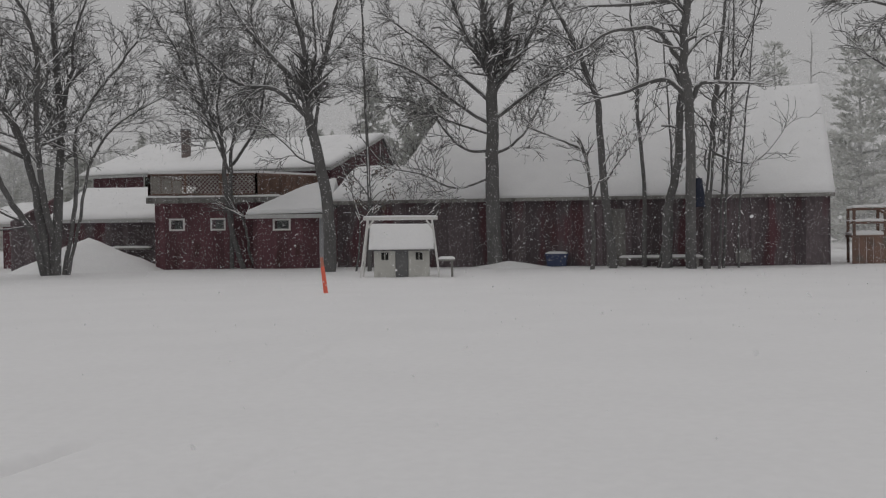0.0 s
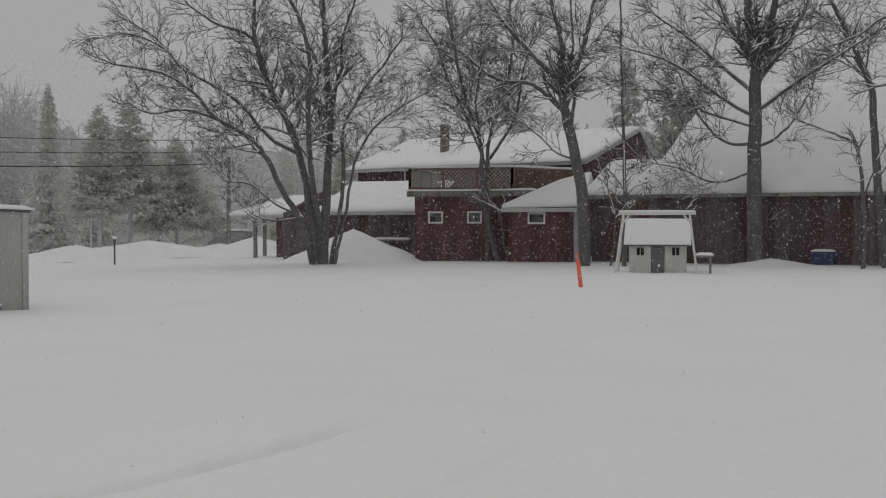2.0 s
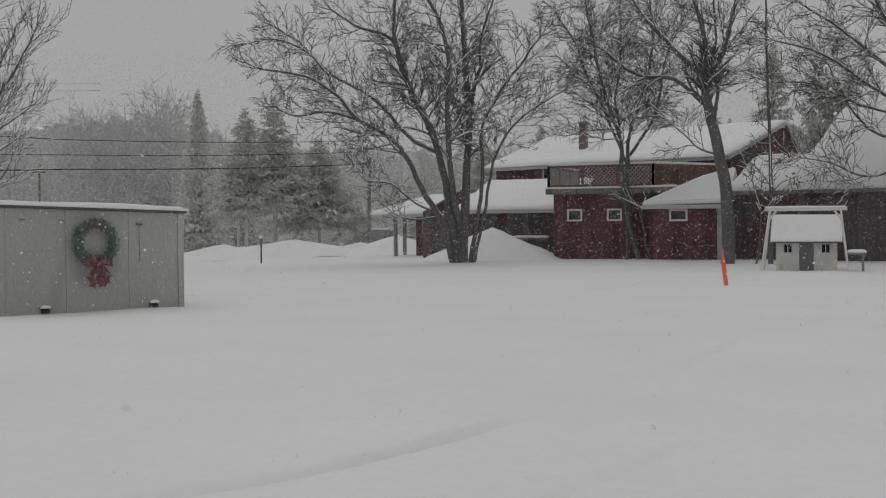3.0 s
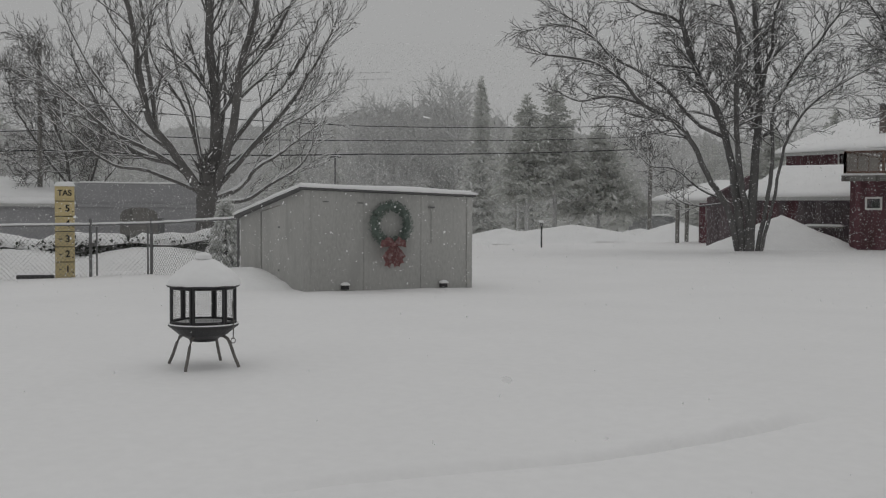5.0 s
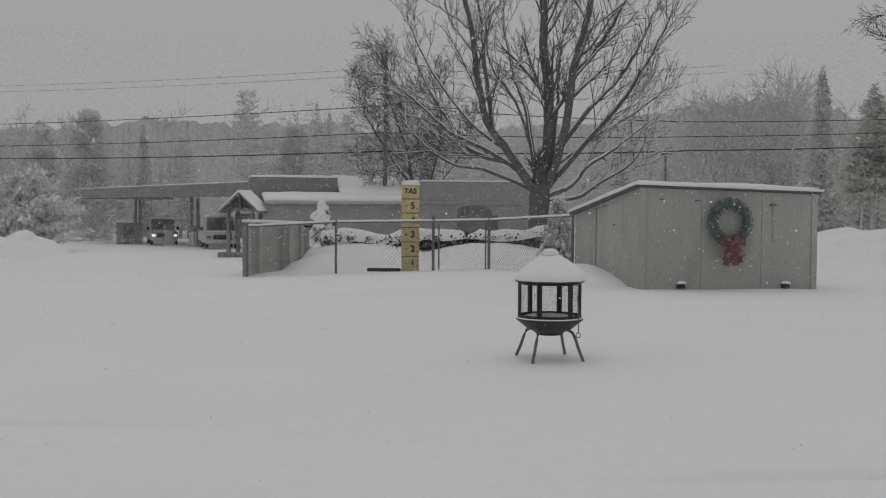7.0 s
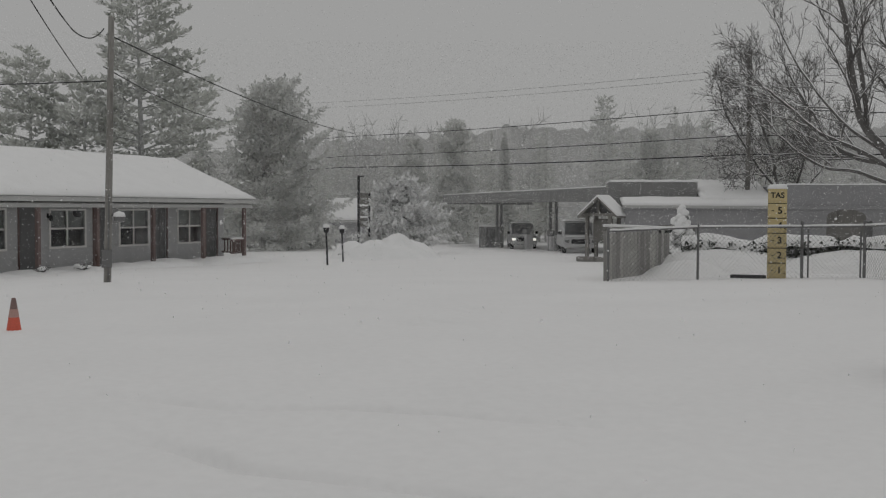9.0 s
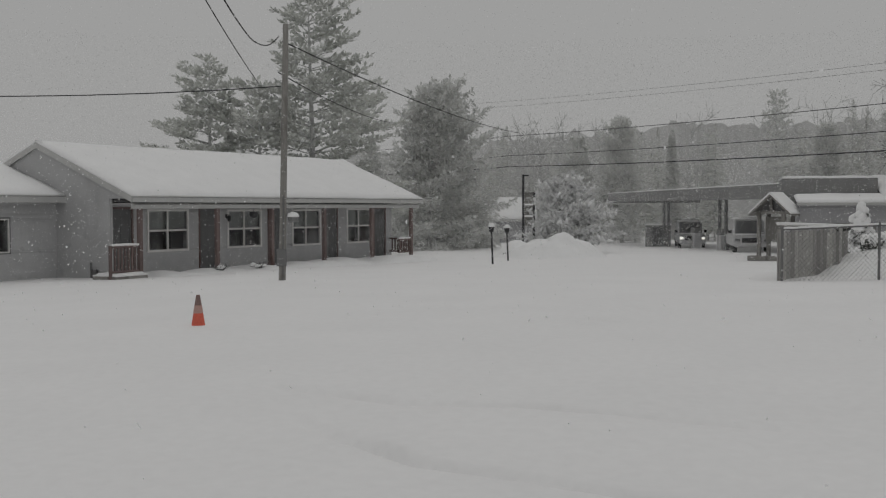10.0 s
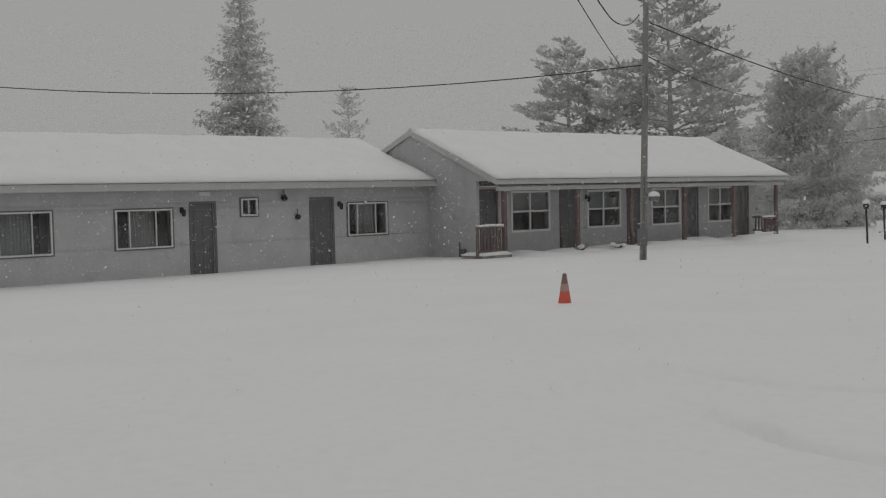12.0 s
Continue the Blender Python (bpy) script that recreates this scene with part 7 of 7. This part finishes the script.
bm = bmesh.new()
rnd = random.Random(3)
for i in range(90):
    f = i / 89
    wide = 0.46 * (1 - f) ** 0.6
    bmesh.ops.create_icosphere(bm, subdivisions=1, radius=rnd.uniform(0.14, 0.22) * (1 - 0.25 * f), matrix=Matrix.Translation((max(-wide, min(wide, rnd.gauss(0, wide * 0.7))), max(-wide, min(wide, rnd.gauss(0, wide * 0.7))), 0.15 + 1.78 * f)))
shrub = empty("conical_shrub", -30.74, 18.72, lie(-30.74, 18.72), 0, "cone-shaped shrub buried under heaped snow", "shrub")
me = part("snow_load", bm, SNOW_CAP, shrub)
for v in me.data.vertices:
    v.co += v.co.normalized() * 0.05 * noise.noise(v.co * 6)
smooth(me)
lf = Sprays()
for i in range(700):
    z = rnd.random() ** 1.3 * 1.7
    a, r = rnd.random() * math.tau, (0.50 - 0.22 * z)
    lf.add(Vector((r * math.cos(a), r * math.sin(a), z)), Vector((math.cos(a), math.sin(a), rnd.uniform(-0.8, 0.2))).normalized(), 0.14, 0.03, 0.0)
link("foliage", lf.mesh("foliage"), HEDGE, shrub)


# ---- across the road: filling station, shop, vehicles ----
def ground_at(az, d):
    p = polar(az, d)
    return p.x, p.y, lie(p.x, p.y)


def build_station():
    # long canopy running away from the shop's corner, on paired posts
    (ax, ay), (bx, by) = ground_at(70.8, 95)[:2], ground_at(61.8, 55)[:2]
    L = math.hypot(bx - ax, by - ay)
    zt = 2.50
    c = empty("station_canopy", ax, ay, 0, math.degrees(math.atan2(by - ay, bx - ax)), "long flat filling station canopy edged with snow", "canopy")
    part("deck", bm_box(0, L, 0, 8.0, zt - 0.55, zt, 0.02), CANOPY, c)
    part("fascia", bm_box(-0.05, L + 0.05, -0.06, -0.004, zt - 0.68, zt + 0.04), CANOPY, c)
    part("end_fascia", bm_box(-0.06, -0.004, -0.05, 8.0, zt - 0.75, zt + 0.04), CANOPY, c)
    smooth(link("canopy_snow", snow_slab(-0.05, L + 0.05, -0.05, 8.0, zt + 0.042, 0.11, 131, 60, 10), SNOW_CAP, c))
    for x in (14.4, 27.4):
        for dx in (0.0, 1.2):
            part("column", bm_box(x + dx - 0.09, x + dx + 0.09, 0.9, 1.08, -2.2, zt - 0.55, 0.02), CANOPY, c)
    for x in (22.0, 27.5):
        pump = empty("fuel_pump", 0, 0, 0)
        pump.parent = c
        part("cabinet", bm_box(x - 0.4, x + 0.4, 0.9, 1.4, -1.9, -0.3, 0.03), CARGREY, pump)
        part("crown_panel", bm_box(x - 0.42, x + 0.42, 0.88, 1.42, -0.3, 0.05, 0.02), CANOPY, pump)
    x, y, z = ground_at(68.3, 82)
    store = empty("storage_hut", x, y, z, 66, "dark boxy storage hut beneath the canopy edge", "hut")
    part("body", bm_box(-0.9, 0.9, -0.6, 0.6, -0.2, 1.55, 0.03), CANOPY, store)
    part("door_leaf", bm_box(-0.4, 0.4, -0.63, -0.602, 0.0, 1.4, 0.01), DOORGREY, store)
    smooth(link("roof_snow", snow_slab(-0.95, 0.95, -0.65, 0.65, 1.552, 0.14, 132, 10, 6), SNOW_CAP, store))
    # shop behind the hedge: a low front roof, a dark parapet and one steep snowy slope behind it
    (sx, sy), (ex, ey) = ground_at(61.5, 46)[:2], ground_at(47.0, 48)[:2]
    s = empty("roadside_shop", sx, sy, 0, math.degrees(math.atan2(ey - sy, ex - sx)), "low grey shop with stepped snowy roofs", "shop")
    W = math.hypot(ex - sx, ey - sy)
    hole = [(1.4, 2.8, -0.6, 0.7), (8.6, 9.9, -0.9, 1.0)]
    part("wall", wall_mesh(0, W, -1.3, 1.50, 0, 0.2, hole, face=-1), CONCRETE, s)
    window(s, *hole[0], 0, cols=2, rows=1, face=-1, trim=GREYWOOD, label="wide dark shop window")
    part("shop_door", bm_box(8.6, 9.9, 0.02, 0.08, -1.0, 1.0, 0.01), DOORGREY, s)
    part("side_wall", box(bmesh.new(), 0, 0.2, 0.2, 7, -1.3, 1.50), CONCRETE, s)
    part("back_wall", box(bmesh.new(), 0, W, 7, 7.2, -1.3, 1.50), CONCRETE, s)
    slope_roof(s, -0.1, 6.3, -0.2, 1.58, 3.0, 1.86, 0.08, 0.14, 133)
    part("upper_storey", bm_box(-0.6, 3.27, 3.05, 7.0, 1.45, 2.62, 0.02), CANOPY, s, "dark upper parapet")
    smooth(link("upper_snow", snow_slab(-0.6, 3.3, 3.0, 7.0, 2.622, 0.12, 134, 30, 8), SNOW_CAP, s))
    slope_roof(s, 3.3, 6.3, 1.6, 1.80, 6.5, 2.72, 0.1, 0.15, 135)
    part("far_block", bm_box(6.35, W, 2.0, 7.1, 1.45, 2.45, 0.02), CONCRETE, s, "pale upper block")
    part("flat_roof", bm_box(6.35, W, -0.1, 2.0, 1.45, 1.6, 0.02), CONCRETE, s)
    part("front_parapet", bm_box(6.35, W, -0.02, 0.18, 1.504, 2.44, 0.02), CONCRETE, s)
    smooth(link("block_snow", snow_slab(6.35, W, 1.95, 7.1, 2.452, 0.08, 136, 20, 8), SNOW_CAP, s))
    smooth(link("parapet_snow", snow_slab(6.35, W, -0.05, 0.2, 2.442, 0.06, 137, 30, 3), SNOW_CAP, s))
    # arched sign board in front of the shop
    x, y, z = ground_at(50.7, 44)
    b = empty("arched_board", x, y, z, 51, "grey arched sign board before the shop", "sign")
    part("panel", prism(bmesh.new(), [(-0.7, 0.4)] + [(-0.7 * math.cos(i * math.pi / 8), 1.75 + 0.28 * math.sin(i * math.pi / 8)) for i in range(9)] + [(0.7, 0.4)], "y", -0.04, 0.04), GREYWOOD, b)
    for px in (-0.6, 0.6):
        part("post", bm_box(px - 0.05, px + 0.05, 0.045, 0.13, -0.3, 1.7), GREYWOOD, b)
    # gabled notice kiosk, turned a little away
    x, y, z = ground_at(62.6, 46)
    k = empty("gabled_kiosk", x, y, z, 41, "small timber kiosk with a snowy gabled roof", "kiosk")
    for px in (-0.5, 0.5):
        for py in (-0.5, 0.5):
            part("post", bm_box(px - 0.07, px + 0.07, py - 0.07, py + 0.07, -0.2, 1.95, 0.01), GREYWOOD, k)
    part("notice_panel", bm_box(-0.42, 0.42, -0.05, 0.05, 0.75, 1.75, 0.01), GREYWOOD, k)
    part("tie_beam", bm_box(-0.66, 0.66, -0.56, -0.44, 1.86, 1.96, 0.01), GREYWOOD, k)
    part("king_post", bm_box(-0.05, 0.05, -0.54, -0.46, 1.96, 2.5, 0.005), GREYWOOD, k)
    # Dark fill across the open gable: its shaded inside put into colour.
    part("gable_fill", prism(bmesh.new(), [(-0.62, 1.97), (0.62, 1.97), (0.0, 2.56)], "y", -0.42, -0.39), ROOFGREY, k, "dark fill standing for the open gable's shade")
    for sgn in (-1, 1):
        rf = part("roof_side", prism(bmesh.new(), [(0.0, 2.56), (sgn * 0.86, 1.78), (sgn * 0.86, 1.86), (0.0, 2.64)], "y", -0.72, 0.72), GREYWOOD, k)
        part("roof_snow", prism(bmesh.new(), [(0.0, 2.65), (sgn * 0.87, 1.87), (sgn * 0.85, 1.95), (0.0, 2.74)], "y", -0.71, 0.71), SNOW_CAP, rf)
    part("sill", bm_box(-0.7, 0.9, -1.2, -0.85, 0.0, 0.2, 0.02), GREYWOOD, k, "low snow-edged timber planter")
    # tall sign by the drive
    x, y, z = ground_at(75.1, 62)
    g = empty("roadside_sign", x, y, z, 75, "tall dark roadside sign on two posts", "sign")
    part("post", bm_box(-0.28, -0.14, -0.07, 0.07, -0.2, 4.4, 0.01), IRON, g)
    part("post", bm_box(0.34, 0.46, -0.07, 0.07, -0.2, 3.4, 0.01), IRON, g)
    for z0, z1 in ((2.75, 3.4), (2.1, 2.65), (1.5, 2.0)):
        p = part("sign_panel", bm_box(-0.13, 0.33, -0.05, 0.05, z0, z1, 0.01), GREYWOOD, g)
        part("writing_bar", bm_box(-0.06, 0.26, -0.058, -0.052, (z0 + z1) / 2 - 0.06, (z0 + z1) / 2 + 0.06), FASCIA, p)
    part("finial_arm", bm_box(-0.28, 0.1, -0.04, 0.04, 4.3, 4.38), IRON, g)
    # pale house between the trees
    x, y, z = ground_at(77.0, 100)
    w = empty("far_house", x, y, z, 80, "pale far house with a snowy gabled roof", "house")
    part("wall", bm_box(-4, 4, 0, 6, -0.5, 2.2), CONCRETE, w)
    part("window", bm_box(-1.5, -0.4, -0.04, -0.002, 0.7, 1.7), DOORGREY, w)
    gable_roof(w, -4.4, 4.4, -0.5, 2.1, 3, 4.0, 6.5, 2.1, seed=141, snow=0.3)
    # timber and low wall half buried by the heap
    x, y, z = ground_at(75.2, 50)
    t = empty("timber_stack", x, y, z, 70, "dark timbers half buried beside the snow heap", "timber")
    for i in range(4):
        bm = tube(bmesh.new(), [(-1.0 + 0.1 * i, 0.3 * i - 0.4, 0.12 + 0.05 * (i % 2)), (1.1 - 0.1 * i, 0.3 * i - 0.45, 0.16)], 0.11, 8)
        part("beam", bm, GREYWOOD, t)
    smooth(link("stack_snow", snow_slab(-0.8, 0.9, -0.5, 0.5, 0.24, 0.16, 142, 12, 6), SNOW_CAP, t))


build_station()


def build_vehicle(az, d, turn, paint, name, label, w, h, length, lit):
    x, y, z = ground_at(az, d)
    v = empty(name, x, y, z, az + turn, label, "vehicle")
    hood = 0.52 * h
    bm = bmesh.new()
    prism(bm, [(0, 0.28), (0, hood * 0.94), (0.25, hood), (length * 0.27, hood * 1.04), (length, hood * 1.04), (length, 0.3)], "x", -w / 2, w / 2)
    bmesh.ops.bevel(bm, geom=bm.edges[:], offset=0.06, segments=2, affect="EDGES")
    part("body", bm, paint, v)
    bm = bmesh.new()
    q = [(length * 0.24, hood * 1.0), (length * 0.38, h * 0.96), (length * 0.85, h), (length * 0.96, hood)]
    prism(bm, q, "x", -w * 0.44, w * 0.44)
    bmesh.ops.bevel(bm, geom=bm.edges[:], offset=0.05, segments=2, affect="EDGES")
    part("cabin", bm, paint, v)
    n = Vector((0, -(h * 0.96 - hood), length * 0.14)).normalized()
    ws = [Vector((0, length * 0.255, hood * 1.08)), Vector((0, length * 0.372, h * 0.93))]
    bm = bmesh.new()
    vs = [bm.verts.new((sx * w * 0.40, p.y + n.y * 0.03, p.z + n.z * 0.03)) for p, sx in ((ws[0], -1), (ws[0], 1), (ws[1], 0.92), (ws[1], -0.92))]
    bm.faces.new(vs)
    bmesh.ops.solidify(bm, geom=bm.faces[:], thickness=0.012)
    part("windscreen", bm, CARGLASS, v)
    part("grille", bm_box(-w * 0.27, w * 0.27, -0.05, -0.01, hood * 0.55, hood * 0.86, 0.01), IRON, v)
    part("bumper", bm_box(-w * 0.49, w * 0.49, -0.12, 0.05, 0.34, 0.52, 0.03), CARGREY, v)
    part("plate_bar", bm_box(-0.16, 0.16, -0.135, -0.122, 0.38, 0.48), FASCIA, v)
    for sx in (-1, 1):
        part("headlight", bm_box(*sorted((sx * w * 0.33, sx * w * 0.46)), -0.045, -0.005, hood * 0.64, hood * 0.80, 0.012), LAMPGLOW if lit else STEEL, v, "lit headlamp" if lit else "unlit headlamp")
        part("mirror", bm_box(*sorted((sx * w * 0.50, sx * w * 0.60)), length * 0.27, length * 0.30, hood * 1.1, hood * 1.3, 0.02), IRON, v)
        for yy in (length * 0.17, length * 0.8):
            bm = bmesh.new()
            lathe(bm, [(0.18, -0.11), (0.34, -0.10), (0.35, 0.0), (0.34, 0.10), (0.18, 0.11)], 16)
            wh = part("wheel", bm, RUBBER, v)
            wh.matrix_basis = pose(sx * w * 0.44, yy, 0.33, 0, 90, 0)
    smooth(link("roof_snow", snow_slab(-w * 0.40, w * 0.40, length * 0.40, length * 0.84, h * 0.985, 0.12, 150 + int(d), 10, 10), SNOW_CAP, v))
    smooth(link("hood_snow", snow_slab(-w * 0.42, w * 0.42, 0.2, length * 0.23, hood * 1.0, 0.05, 160 + int(d), 10, 6), SNOW_CAP, v))


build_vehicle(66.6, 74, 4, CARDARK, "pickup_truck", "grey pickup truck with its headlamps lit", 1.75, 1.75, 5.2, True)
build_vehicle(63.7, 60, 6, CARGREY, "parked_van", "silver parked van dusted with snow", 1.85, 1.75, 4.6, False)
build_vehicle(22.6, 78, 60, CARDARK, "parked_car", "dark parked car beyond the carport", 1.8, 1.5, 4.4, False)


def build_road_sign_post():
    x, y, z = ground_at(40.87, 60)
    p = empty("road_post", x, y, z, 41.4, "thin steel roadside post with a short crossbar", "post")
    part("post", tube(bmesh.new(), [(0, 0, -0.3), (0, 0, 4.25 - z)], 0.055, 8), STEEL, p)
    part("crossbar", bm_box(-0.30, 0.30, -0.05, 0.05, 4.20 - z, 4.30 - z, 0.01), STEEL, p)
    smooth(link("bar_snow", snow_slab(-0.3, 0.3, -0.05, 0.05, 4.302 - z, 0.06, 91, 10, 3), SNOW_CAP, p))


build_road_sign_post()


# ---- falling snow ----
def falling_snow():
    rng = np.random.default_rng(11)

    def cloud(n, r0, r1, power, size, sides, rise=0.25, low_heavy=1.0):
        r = (r0 ** power + rng.random(n) * (r1 ** power - r0 ** power)) ** (1 / power)
        # Flakes fill only the sector that the camera sweeps.
        a = np.radians(rng.uniform(-27, 126, n))
        top = np.minimum(1.5 + rise * r, 17.0)
        x, y = -r * np.sin(a), r * np.cos(a)
        low = np.array([lie(p, q) for p, q in zip(x, y)]) if n < 5000 else -0.022 * np.clip(-x - 18, 0, 75)
        z = low + rng.random(n) ** low_heavy * (top - low)
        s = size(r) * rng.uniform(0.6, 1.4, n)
        c = np.stack([x, y, z], 1)
        u = rng.normal(size=(n, 3))
        u /= np.linalg.norm(u, axis=1)[:, None]
        w = np.cross(u, rng.normal(size=(n, 3)))
        w /= np.linalg.norm(w, axis=1)[:, None]
        pts = []
        for k in range(sides):
            t = k * math.tau / sides
            q = s * rng.uniform(0.42, 0.62, n)
            pts.append(c + q[:, None] * (u * math.cos(t) + w * math.sin(t)))
        return np.stack(pts, 1).reshape(-1, 3), sides

    # The last cloud's flakes grow with distance from the camera, in place of haze.
    sets = [cloud(700, 1.8, 12, 2.2, lambda r: 0.013 + 0 * r, 6),
            cloud(5000, 9, 38, 2.0, lambda r: 0.022 + 0 * r, 5),
            cloud(145000, 14, 46, 1.8, lambda r: 0.0175 + 0 * r, 4),
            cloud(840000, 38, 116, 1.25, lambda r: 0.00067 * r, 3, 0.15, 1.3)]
    verts = np.concatenate([s[0] for s in sets]).astype(np.float32)
    sizes = np.concatenate([np.full(len(s[0]) // s[1], s[1]) for s in sets]).astype(np.int32)
    me = bpy.data.meshes.new("falling_snow")
    me.vertices.add(len(verts))
    me.vertices.foreach_set("co", verts.ravel())
    me.loops.add(len(verts))
    me.loops.foreach_set("vertex_index", np.arange(len(verts), dtype=np.int32))
    me.polygons.add(len(sizes))
    starts = np.concatenate([[0], np.cumsum(sizes)[:-1]]).astype(np.int32)
    me.polygons.foreach_set("loop_start", starts)
    me.update(calc_edges=True)
    me.materials.append(FLAKE)
    ob = new("falling_snow", me)
    tagged(ob, "white snowflakes across the camera's sweep, far ones enlarged as haze", "snowfall", "", "stuff")


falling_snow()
